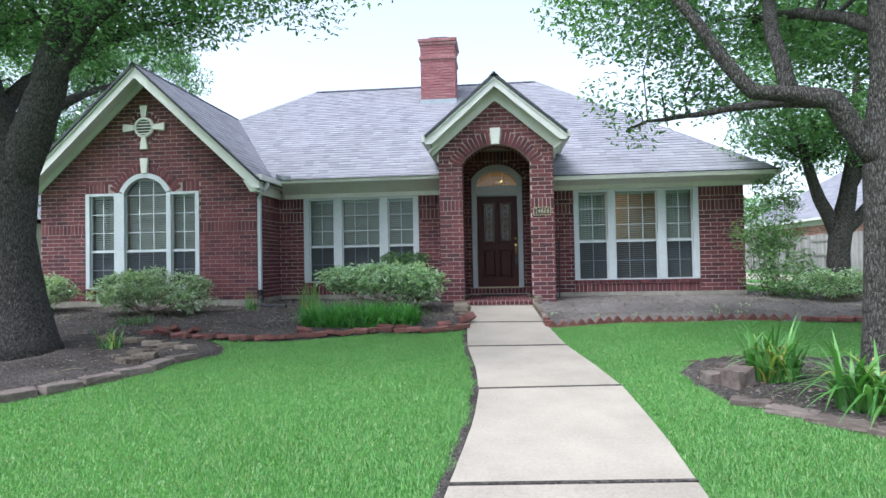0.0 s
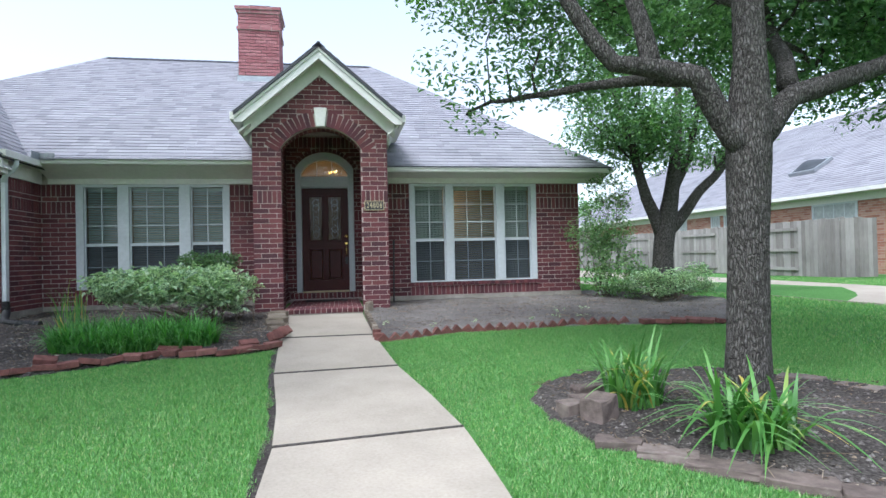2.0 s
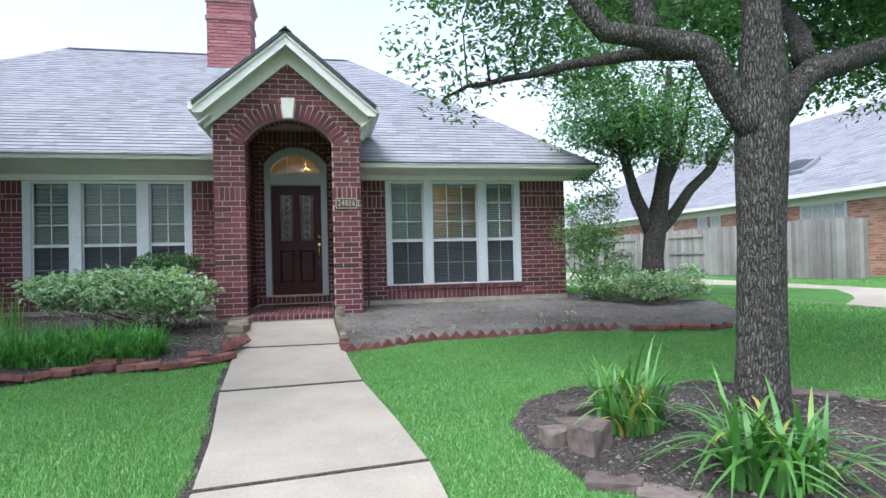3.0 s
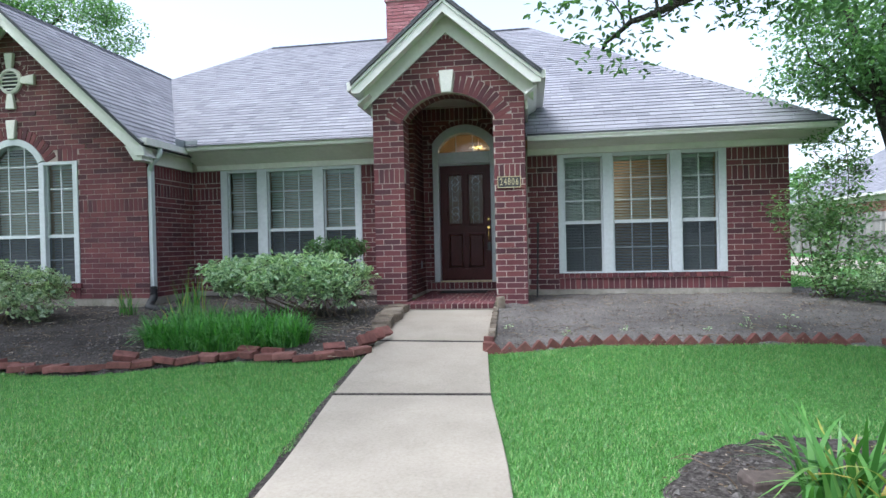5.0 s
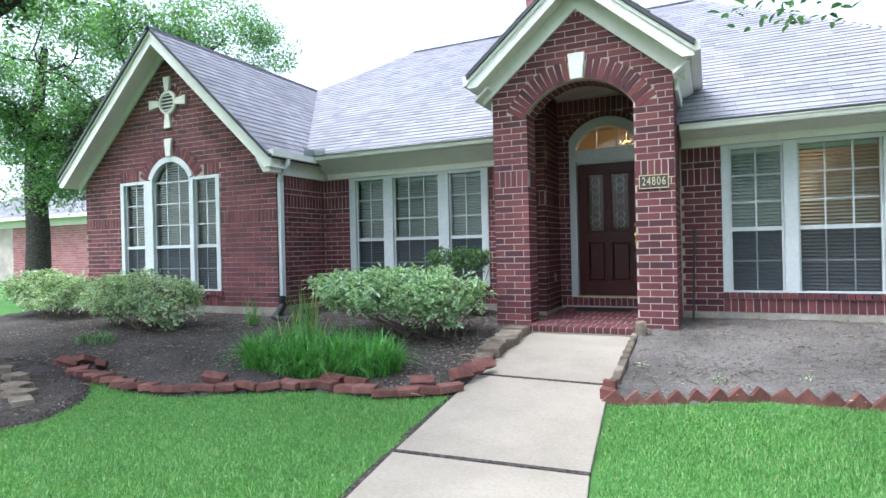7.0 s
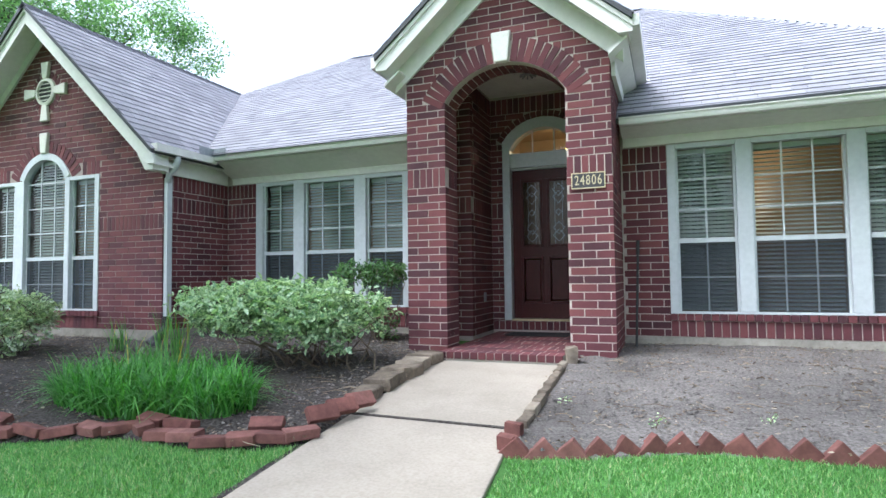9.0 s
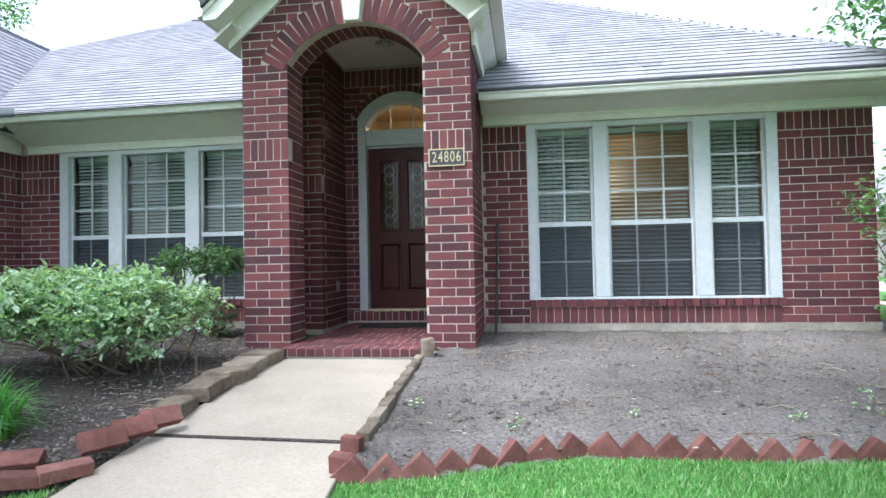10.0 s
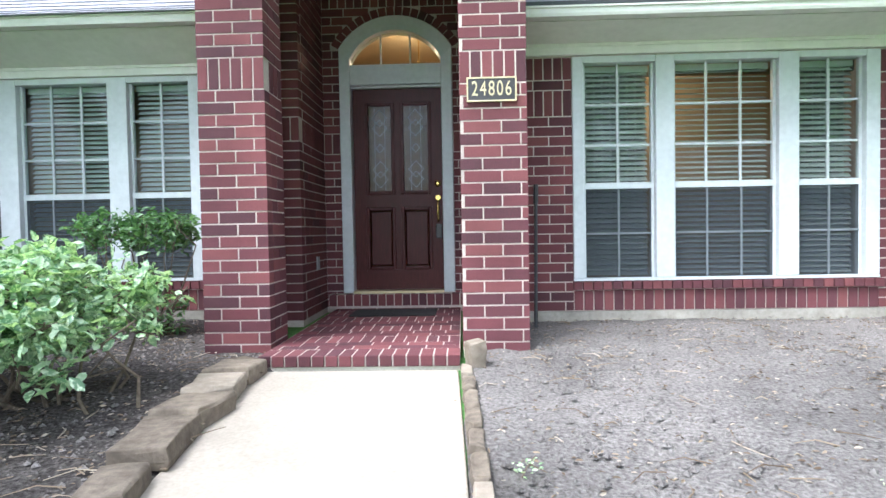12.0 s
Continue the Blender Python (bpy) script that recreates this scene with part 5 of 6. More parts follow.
# iron rod by the column
thing("iron_rod", Shape().tube([(2.66, 12.75, 0.33), (2.69, 12.9, 1.34)], [0.014, 0.014], 8).tube([(2.688, 12.895, 1.3), (2.692, 12.905, 1.45)], [0.02, 0.02], 8), IRON, "black iron rod leaning on the brick wall", "rod")
guard = thing("splash_guard", Shape().box(-2.948, -2.73, 12.752, 12.758, 2.815, 2.93), METAL_GREY, "bent grey metal splash guard at the valley gutter", "splash guard")
part("side_plate", Shape().box(-2.954, -2.949, 12.5, 12.757, 2.815, 2.93), METAL_GREY, guard)

# ---- planting ----
SHRUB_LEAF = leaf_material("evergreen_leaf", [(0.1, (0.1, 0.19, 0.085)), (0.5, (0.165, 0.29, 0.125)), (0.9, (0.27, 0.41, 0.2))])


def leaf_cloud(rng, centres, radius, count, size, flat=0.55, ratio=0.5, droop=0.3):
    """Vertices and faces of many small folded leaves round the centres."""
    centres = np.asarray(centres, float)
    n = len(centres) * count
    c = np.repeat(centres, count, axis=0)
    off = rng.normal(0, 1, (n, 3))
    off *= (np.cbrt(rng.random(n)) / (np.linalg.norm(off, axis=1) + 1e-6))[:, None]
    p = c + off * np.array(radius)
    d = rng.normal(0, 1, (n, 3))
    d[:, 2] = d[:, 2] * flat - droop
    d /= np.linalg.norm(d, axis=1)[:, None]
    up = rng.normal(0, 0.5, (n, 3)) + np.array((0, 0, 1.0))
    w = np.cross(d, up)
    w /= np.linalg.norm(w, axis=1)[:, None] + 1e-6
    nrm = np.cross(w, d)
    ln = size * rng.uniform(0.6, 1.25, n)[:, None]
    a, t = p, p + d * ln
    side, fold = w * ln * ratio / 2, nrm * ln * 0.06
    low, high = p + d * ln * 0.3, p + d * ln * 0.68
    t = t - nrm * ln * 0.1
    v = np.stack((a, low + side * 0.85 + fold, high + side * 0.8 + fold, t, high - side * 0.8 + fold, low - side * 0.85 + fold), 1).reshape(-1, 3)
    k = np.arange(n)[:, None] * 6
    return v, np.concatenate((k + np.array((0, 3, 2, 1)), k + np.array((0, 5, 4, 3))))


def scatter(rng, blobs, spacing, gate=-0.2):
    """Points in the ellipsoids (centre, radii), thinned by a slow noise so that gaps stay."""
    out = []
    for c, r in blobs:
        n = int(4.2 * r[0] * r[1] * r[2] / spacing ** 3)
        for q in rng.normal(0, 1, (n, 3)):
            q *= (0.45 + 0.55 * rng.random() ** 0.5) / np.linalg.norm(q)
            p = np.array(c) + q * np.array(r)
            if noise.noise(Vector(p * 0.85)) > gate:
                out.append(p)
    return out


def tree(name, trunk, limbs, blobs, label, seed, spacing=0.5, leaves=165, size=0.07, clump=(0.42, 0.42, 0.3), mat=OAK_LEAF, seg=18):
    rng = np.random.default_rng(seed)
    ob = thing(name, None, None, label, "tree")
    part("trunk", Shape().tube([p for p, r in trunk], [r for p, r in trunk], seg, 0.14), BARK, ob, smooth=True)
    joints = []
    for limb in limbs:
        pts, rad = [], []
        for (p, r), (q, s) in zip(limb, limb[1:]):
            for i in range(5):
                w = Vector(p).lerp(Vector(q), i / 5)
                pts.append(w + Vector((noise.noise(w * 2), noise.noise(w * 2 + Vector((9, 0, 0))), noise.noise(w * 2 + Vector((0, 9, 0))))) * 0.05)
                rad.append(r + (s - r) * i / 5)
        pts.append(Vector(limb[-1][0]))
        rad.append(limb[-1][1])
        part("limb", Shape().tube(pts, rad, 10, 0.12), BARK, ob, smooth=True)
        joints += [(p, r) for p, r in zip(pts[3:], rad[3:])]
    heads = scatter(rng, blobs, spacing)
    tw = Shape()
    for p in heads:
        p = Vector(p)
        q, r = min(joints, key=lambda j: (j[0] - p).length + max(0, j[0].z - p.z) * 0.7)
        mid = q.lerp(p, 0.5) + Vector(rng.normal(0, 0.12, 3)) + Vector((0, 0, 0.1))
        joints.append((mid, r * 0.6))
        r0 = max(0.006, min(r * 0.5, 0.03))
        tw.tube([q, q.lerp(mid, 0.5) + Vector(rng.normal(0, 0.03, 3)), mid, p], [r0, r0 * 0.8, r0 * 0.55, 0.004], 5)
    tagged(part("branchwork", tw, BARK, ob), "fine twigs of the crown", kind="stuff")
    v, f = leaf_cloud(rng, heads, clump, leaves, size)
    crown = new("crown", quick_mesh("crown", v, f, mat))
    crown.parent = ob
    tagged(crown, "many small green leaves with gaps of sky", kind="stuff")
    return ob


OX, OY = 4.55, 6.2
g0 = gz(OX, OY)
tree("young_oak", [((OX - 0.02, OY, g0 - 0.05), 0.195), ((OX - 0.02, OY, g0 + 0.1), 0.165), ((OX, OY, 0.5), 0.142), ((OX + 0.02, OY, 1.2), 0.134), ((OX + 0.04, OY, 1.75), 0.145), ((OX + 0.06, OY, 2.1), 0.15), ((OX + 0.08, OY, 2.5), 0.105), ((OX + 0.1, OY + 0.05, 3.3), 0.1), ((OX + 0.2, OY + 0.3, 4.6), 0.06), ((OX + 0.4, OY + 0.6, 5.8), 0.03)],
     [[((OX + 0.0, OY, 1.85), 0.1), ((4.24, 6.2, 2.35), 0.08), ((4.02, 6.3, 2.44), 0.068), ((3.7, 6.4, 2.5), 0.062), ((3.4, 6.5, 2.95), 0.052), ((3.0, 6.7, 3.7), 0.04), ((2.5, 7.2, 4.3), 0.03)],
      [((4.2, 6.2, 2.35), 0.055), ((3.9, 6.9, 2.5), 0.038), ((3.6, 7.6, 2.6), 0.03), ((3.35, 8.4, 2.75), 0.02), ((3.2, 9.0, 2.75), 0.015)],
      [((OX + 0.1, OY, 1.95), 0.11), ((5.0, 6.2, 2.22), 0.082), ((5.7, 6.2, 2.45), 0.07), ((6.6, 6.3, 2.8), 0.06), ((7.6, 6.4, 3.4), 0.03)],
      [((5.0, 6.25, 2.3), 0.07), ((5.3, 6.8, 2.9), 0.06), ((5.7, 7.4, 3.8), 0.045), ((6.2, 8.2, 4.8), 0.02)],
      [((3.95, 6.35, 2.45), 0.07), ((3.9, 6.5, 3.0), 0.06), ((4.1, 7.0, 3.8), 0.05), ((4.2, 7.8, 4.8), 0.025)],
      [((OX + 0.1, OY, 2.9), 0.06), ((4.4, 7.0, 3.4), 0.05), ((4.6, 8.4, 3.9), 0.035), ((4.9, 9.4, 4.2), 0.015)]],
     [((5.4, 7.4, 4.7), (2.6, 2.6, 1.5)), ((3.2, 8.0, 4.1), (1.05, 1.4, 0.75)), ((3.5, 8.5, 3.05), (0.75, 0.9, 0.42)), ((7.2, 6.6, 3.7), (1.7, 1.9, 1.0)), ((4.9, 8.8, 3.5), (1.2, 1.0, 0.6)), ((6.3, 7.4, 3.6), (1.5, 1.6, 0.9)), ((8.2, 7.0, 3.4), (1.4, 1.6, 0.9)), ((6.7, 6.5, 3.25), (1.3, 1.1, 0.5)), ((6.5, 7.3, 3.1), (1.5, 1.2, 0.6)), ((7.6, 8.0, 3.3), (1.4, 1.4, 0.65))],
     "young oak with grey furrowed bark and a spreading green crown", 5)
LX, LY = -4.45, 7.8
g1 = gz(LX, LY)
tree("large_oak", [((LX, LY, g1 - 0.05), 0.6), ((LX, LY, g1 + 0.15), 0.48), ((LX - 0.03, LY, 0.7), 0.37), ((LX - 0.08, LY, 1.5), 0.33), ((LX - 0.1, LY, 2.2), 0.35), ((LX - 0.15, LY, 2.7), 0.32), ((LX - 0.45, LY, 3.3), 0.27), ((LX - 0.7, LY + 0.1, 4.3), 0.2), ((LX - 0.9, LY + 0.3, 6.0), 0.1)],
     [[((LX, LY, 2.2), 0.26), ((LX + 0.35, LY, 3.0), 0.22), ((LX + 0.6, LY, 3.7), 0.19), ((LX + 0.8, LY, 4.6), 0.15), ((LX + 1.2, LY - 0.2, 5.8), 0.07)],
      [((LX + 0.45, LY, 3.3), 0.1), ((LX + 1.2, LY - 0.2, 4.0), 0.08), ((LX + 2.2, LY - 0.5, 4.35), 0.06), ((LX + 3.3, LY - 0.9, 4.4), 0.03)],
      [((LX - 0.3, LY, 3.0), 0.13), ((LX - 0.2, LY + 0.9, 3.9), 0.1), ((LX + 0.5, LY + 2.0, 4.9), 0.05)],
      [((LX - 0.4, LY, 3.3), 0.12), ((LX - 1.2, LY - 0.4, 4.2), 0.09), ((LX - 2.4, LY - 0.6, 5.0), 0.04)]],
     # last blob: unseen crown high above, added to shade the wing wall
     [((-3.6, 7.6, 5.3), (2.7, 2.6, 1.5)), ((-1.2, 6.9, 4.4), (1.5, 1.4, 0.6)), ((-0.5, 6.3, 4.0), (0.9, 0.9, 0.45)), ((-2.4, 7.4, 4.75), (1.4, 1.2, 0.55)), ((-4.6, 8.9, 5.6), (1.6, 1.3, 1.0)), ((-6.4, 7.6, 4.9), (1.8, 1.8, 1.1)), ((-5.2, 7.4, 7.2), (3.3, 3.2, 1.2))],
     "large old oak with thick dark furrowed trunk and dense crown", 8, leaves=120, seg=26)
tree("side_oak", [((-10.6, 12.9, 0.2), 0.34), ((-10.6, 12.9, 0.6), 0.26), ((-10.6, 12.9, 1.8), 0.22), ((-10.65, 12.9, 2.8), 0.2), ((-10.8, 13.0, 4.2), 0.16), ((-10.7, 13.2, 6.0), 0.07)],
     [[((-10.6, 12.9, 2.5), 0.2), ((-9.5, 13.0, 3.6), 0.17), ((-8.9, 13.2, 4.5), 0.13), ((-8.0, 13.8, 5.2), 0.08), ((-7.2, 14.8, 5.9), 0.03)],
      [((-10.7, 12.95, 3.3), 0.12), ((-10.0, 13.9, 4.4), 0.09), ((-9.3, 15.4, 5.6), 0.04)]],
     [((-9.6, 13.6, 5.2), (2.4, 2.4, 1.9)), ((-8.2, 15.8, 6.3), (1.7, 2.0, 1.2)), ((-11.0, 12.5, 3.6), (1.6, 1.5, 1.2)), ((-9.6, 13.0, 3.6), (1.3, 1.0, 1.0)), ((-9.4, 12.7, 2.9), (1.1, 0.7, 0.9))],
     "shade tree standing beside the brick wing", 21, spacing=0.5, leaves=125, size=0.08)
TX, TY = 7.5, 12.2
tree("corner_tree", [((TX, TY, 0.25), 0.27), ((TX, TY, 0.5), 0.21), ((TX + 0.03, TY, 1.1), 0.175), ((TX + 0.08, TY, 1.55), 0.185), ((TX + 0.2, TY, 2.1), 0.14), ((TX + 0.35, TY, 3.0), 0.1), ((TX + 0.5, TY + 0.1, 4.4), 0.05)],
     [[((TX + 0.05, TY, 1.45), 0.13), ((TX - 0.25, TY, 2.1), 0.1), ((TX - 0.6, TY, 3.2), 0.07), ((TX - 0.9, TY + 0.1, 4.4), 0.03)],
      [((TX + 0.12, TY, 1.5), 0.13), ((TX + 0.55, TY, 1.95), 0.1), ((TX + 1.2, TY, 2.6), 0.08), ((TX + 1.8, TY, 3.5), 0.03)],
      [((TX + 0.2, TY, 2.1), 0.09), ((TX + 0.7, TY + 0.1, 3.0), 0.06), ((TX + 1.0, TY + 0.2, 4.2), 0.03)]],
     [((7.7, 12.3, 4.3), (1.9, 1.7, 1.7)), ((6.7, 12.2, 3.3), (0.8, 0.9, 0.8)), ((8.9, 12.2, 3.5), (0.9, 0.9, 0.7))],
     "multi-stemmed shade tree at the corner of the house", 33, spacing=0.45, leaves=110, size=0.08)


def shrub(name, x, y, blobs, label, seed, mat, size=0.06, spacing=0.16, leaves=26, clump=(0.12, 0.12, 0.07), stems=12, spread=0.6):
    """Bare stems from one root and small leafy heads on them."""
    rng = np.random.default_rng(seed)
    ob = thing(name, None, None, label, "shrub")
    base = Vector((x, y, gz(x, y)))
    heads = scatter(rng, blobs, spacing, {SHRUB_LEAF: -0.3, LIME_LEAF: -0.55}.get(mat, -0.16))
    tw = Shape()
    forks = []
    for i in range(stems):
        c, r = blobs[i % len(blobs)]
        tip = Vector(c) + Vector(((rng.random() - 0.5) * 1.7 * r[0], (rng.random() - 0.5) * 1.5 * r[1], rng.uniform(-0.6, 0.2) * r[2]))
        root = base + Vector((rng.normal(0, 0.22 * blobs[0][1][0]), rng.normal(0, 0.12), 0))
        mid = root.lerp(tip, 0.5) + Vector((rng.normal(0, 0.09), rng.normal(0, 0.07), 0.02))
        low, high = root.lerp(mid, 0.5) + Vector(rng.normal(0, 0.04, 3)), mid.lerp(tip, 0.5) + Vector(rng.normal(0, 0.05, 3))
        tw.tube([root, low, mid, high, tip], [0.011, 0.009, 0.007, 0.005, 0.004], 6)
        forks += [mid, tip, mid.lerp(tip, 0.5)]
    for p in heads:
        p = Vector(p)
        q = min(forks, key=lambda j: (j - p).length)
        tw.tube([q, q.lerp(p, 0.5) + Vector(rng.normal(0, 0.02, 3)), p], [0.005, 0.004, 0.002], 4)
        forks.append(q.lerp(p, 0.6))
    tagged(part("branchwork", tw, TWIG, ob, "bare brown stems and twigs"), kind="stuff")
    v, f = leaf_cloud(rng, heads, clump, leaves, size, 0.6, 0.48, 0.0)
    leaf = new("foliage", quick_mesh("foliage", v, f, mat))
    leaf.parent = ob
    tagged(leaf, "small variegated leaves" if mat is not BOX_LEAF else "small dark leaves", kind="stuff")
    return ob


shrub("variegated_shrub", -4.35, 10.75, [((-4.45, 10.75, 0.76), (1.0, 0.5, 0.3)), ((-3.75, 10.6, 0.52), (0.42, 0.35, 0.2)), ((-5.0, 10.75, 0.66), (0.6, 0.45, 0.28))], "grey-green variegated shrub with bare stems by the wing", 41, PALE_LEAF, size=0.075, spacing=0.155, leaves=20)
shrub("variegated_shrub", -7.3, 11.2, [((-7.45, 11.2, 0.75), (0.95, 0.5, 0.32)), ((-6.75, 11.1, 0.68), (0.5, 0.4, 0.27))], "grey-green variegated shrub at the far end of the wing", 42, PALE_LEAF, size=0.075, spacing=0.155, leaves=20)
shrub("lime_hedge_shrub", -0.1, 11.05, [((-0.45, 11.05, 0.85), (1.15, 0.6, 0.2)), ((0.25, 10.95, 0.8), (0.5, 0.5, 0.25)), ((-1.1, 11.05, 0.83), (0.55, 0.5, 0.2)), ((-0.4, 10.75, 0.75), (0.95, 0.4, 0.17)), ((0.15, 10.75, 0.64), (0.42, 0.35, 0.15))], "clipped lime-edged shrub with twiggy stems below the window", 43, LIME_LEAF, size=0.08, spacing=0.135, leaves=20, stems=24)
shrub("small_dark_shrub", -0.2, 12.6, [((-0.62, 12.6, 1.13), (0.24, 0.2, 0.14)), ((-0.2, 12.6, 1.13), (0.3, 0.22, 0.15)), ((-0.15, 12.55, 0.5), (0.15, 0.12, 0.12))], "thin dark shrub with two tufts on bare stems", 44, BOX_LEAF, size=0.055, spacing=0.1, leaves=26, clump=(0.1, 0.09, 0.07), stems=14)
shrub("corner_shrub", 6.55, 12.5, [((6.6, 12.5, 0.95), (0.55, 0.45, 0.55)), ((6.6, 12.5, 1.7), (0.5, 0.4, 0.5)), ((6.65, 12.5, 2.25), (0.4, 0.4, 0.35)), ((6.15, 12.4, 1.5), (0.4, 0.3, 0.35)), ((6.8, 12.1, 0.65), (0.65, 0.5, 0.28)), ((6.55, 12.4, 0.6), (0.5, 0.4, 0.35)), ((6.5, 12.3, 1.2), (0.45, 0.3, 0.4))], "tall loose evergreen shrub at the house corner", 45, SHRUB_LEAF, size=0.07, spacing=0.19, leaves=20, clump=(0.16, 0.16, 0.13), stems=14)
shrub("low_shrub", 7.2, 11.6, [((7.1, 11.6, 0.6), (0.6, 0.4, 0.22)), ((7.9, 11.8, 0.65), (0.35, 0.35, 0.25))], "low yellow-green shrub round the tree foot", 46, LIME_LEAF, size=0.06, spacing=0.14, leaves=28)


def blades(rng, n, place, length, width, lean, bend, segs=4):
    """Arching strap leaves. place(n) gives the roots; each blade is a strip of segs steps."""
    root = place(n)
    w = rng.uniform(0, 2 * np.pi, n)
    d = np.stack((np.cos(w), np.sin(w)), 1)
    side = np.stack((-d[:, 1], d[:, 0]), 1)
    L = length * rng.uniform(0.55, 1.15, n)
    le = lean * rng.uniform(0.2, 1.3, n)
    be = bend * rng.uniform(0.3, 1.4, n)
    v = []
    for i in range(segs + 1):
        t = i / segs
        out, up = L * (le * t + 0.55 * be * t * t), L * (1.1 * t - 0.7 * be * t ** 2.2)
        half = width / 2 * (1 - t ** 2.2) + 0.0006
        c = np.concatenate((root[:, :2] + d * out[:, None], (root[:, 2] + up)[:, None]), 1)
        o = np.concatenate((side * half, np.zeros((n, 1))), 1)
        v += [c - o, c + o]
    v = np.stack(v, 1).reshape(-1, 3)
    k = np.arange(n)[:, None] * 2 * (segs + 1)
    f = np.concatenate([k + np.array((2 * i, 2 * i + 1, 2 * i + 3, 2 * i + 2)) for i in range(segs)])
    return v, f


def clump_plant(name, x, y, rx, ry, n, length, width, lean, bend, mat, label, category, seed, segs=5):
    rng = np.random.default_rng(seed)

    def place(k):
        a, r = rng.uniform(0, 2 * np.pi, k), np.sqrt(rng.random(k))
        px, py = x + rx * r * np.cos(a), y + ry * r * np.sin(a)
        return np.stack((px, py, np.interp(py, GY, GZ) + 0.01), 1)
    v, f = blades(rng, n, place, length, width, lean, bend, segs)
    if n > 160:
        return tagged(new(name, quick_mesh(name, v, f, mat)), label, category, kind="stuff")
    ob = thing(name, None, None, label, category)
    k = 2 * (segs + 1)
    strip = [(2 * i, 2 * i + 1, 2 * i + 3, 2 * i + 2) for i in range(segs)]
    for i in range(n):
        lf = new("leaf", quick_mesh("leaf", v[i * k:(i + 1) * k], strip, mat))
        lf.parent = ob
    return ob


clump_plant("liriope_clump", -0.55, 9.6, 0.88, 0.36, 3600, 0.42, 0.012, 0.3, 0.95, LIRIOPE, "dense clump of bright green strap-leaved border grass", "ornamental grass", 51)
clump_plant("daylily", 3.8, 6.45, 0.2, 0.17, 150, 0.6, 0.028, 0.22, 0.85, LILY, "green daylily clump with a few yellowed leaves", "daylily", 52, 7)
clump_plant("daylily", 4.1, 5.6, 0.24, 0.2, 160, 0.6, 0.034, 0.28, 1.15, LILY, "broad arching daylily clump at the foot of the oak", "daylily", 53, 7)
clump_plant("daylily", -3.3, 8.0, 0.14, 0.1, 26, 0.42, 0.02, 0.4, 0.8, LILY, "small daylily tuft in the mulch by the large oak", "daylily", 54)
clump_plant("grass_tuft", -1.75, 10.95, 0.18, 0.12, 60, 0.62, 0.012, 0.12, 0.35, LILY, "tall thin grass tuft beside the shrub", "grass tuft", 55)
clump_plant("grass_tuft", -1.3, 10.3, 0.4, 0.25, 90, 0.42, 0.01, 0.3, 0.6, LILY, "loose pale grass tuft behind the border grass", "grass tuft", 56)
clump_plant("grass_tuft", -2.95, 11.3, 0.12, 0.1, 40, 0.4, 0.01, 0.2, 0.5, LILY, "thin grass tuft by the drain pipe", "grass tuft", 57)
clump_plant("grass_tuft", -4.2, 9.85, 0.35, 0.15, 130, 0.22, 0.009, 0.35, 0.7, BOX_LEAF, "low dark grass tuft in the mulch", "grass tuft", 58)
for i, (x, y, h) in enumerate(((4.75, 10.35, 0.12), (5.1, 10.3, 0.14), (2.9, 9.95, 0.07), (3.5, 10.2, 0.05), (2.3, 10.3, 0.06), (4.3, 10.15, 0.06))):
    w = thing("weed", None, None, "small green weed sprouting from bare soil", "weed", "weeds")
    st = Shape().tube([(x, y, gz(x, y) + 0.02), (x + 0.02, y, gz(x, y) + h), (x + 0.05, y, gz(x, y) + h * 1.7)], [0.003, 0.0025, 0.002], 5)
    part("stem", st, TWIG, w)
    v, f = leaf_cloud(np.random.default_rng(70 + i), [(x, y, gz(x, y) + 0.05), (x + 0.03, y, gz(x, y) + h * 1.2)], (h * 0.8, h * 0.8, 0.03), 12, 0.012 + 0.14 * h, 0.3, 0.7, 0)
    lf = new("leaves", quick_mesh("leaves", v, f, LIME_LEAF))
    lf.parent = w


# ---- edging bricks and stones ----
def block(w, d, h, mat, seed):
    """A worn brick."""
    r = random.Random(seed)
    s = Shape().box(-w / 2, w / 2, -d / 2, d / 2, -h / 2, h / 2)
    s.v = [tuple(c + r.uniform(-0.004, 0.004) for c in p) for p in s.v]
    return s


def along(line, step):
    pts, out, carry = [Vector((*p, 0)) for p in line], [], 0.0
    for a, b in zip(pts, pts[1:]):
        n = (b - a).length
        d = carry
        while d < n:
            out.append((a.lerp(b, d / n), math.degrees(math.atan2(b.y - a.y, b.x - a.x))))
            d += step
        carry = d - n
    return out


saw = soften(thing("edging_brick", block(0.172, 0.062, 0.172, BRICK_EDGE, 1), BRICK_EDGE, "red edging brick set on its corner in the soil", "edging brick", "sawtooth edging bricks"), 0.005)
spots = along([(2.22, 9.42), (2.45, 9.47), (2.7, 9.57), (2.95, 9.69), (3.2, 9.76), (3.5, 9.77), (4.0, 9.77), (4.4, 9.8), (4.8, 9.85), (5.2, 9.84), (5.6, 9.8)], 0.145)
for i, (p, a) in enumerate(spots):
    r = random.Random(i)
    sink = 0.008 + 0.018 * max(0, math.sin(i * 0.55)) * (1 if 9 < i < 20 else 0.3)
    m = pose(p.x, p.y, gz(p.x, p.y) - 0.02 - sink, r.uniform(-6, 6), 45 + r.uniform(-6, 6), a + r.uniform(-12, 12))
    if i:
        copy_thing(saw, m)
    else:
        saw.matrix_basis = m
flat = soften(thing("border_brick", block(0.2, 0.1, 0.06, BRICK_EDGE, 2), BRICK_EDGE, "loose red brick lying along the planting bed", "brick", "loose border bricks"), 0.005)
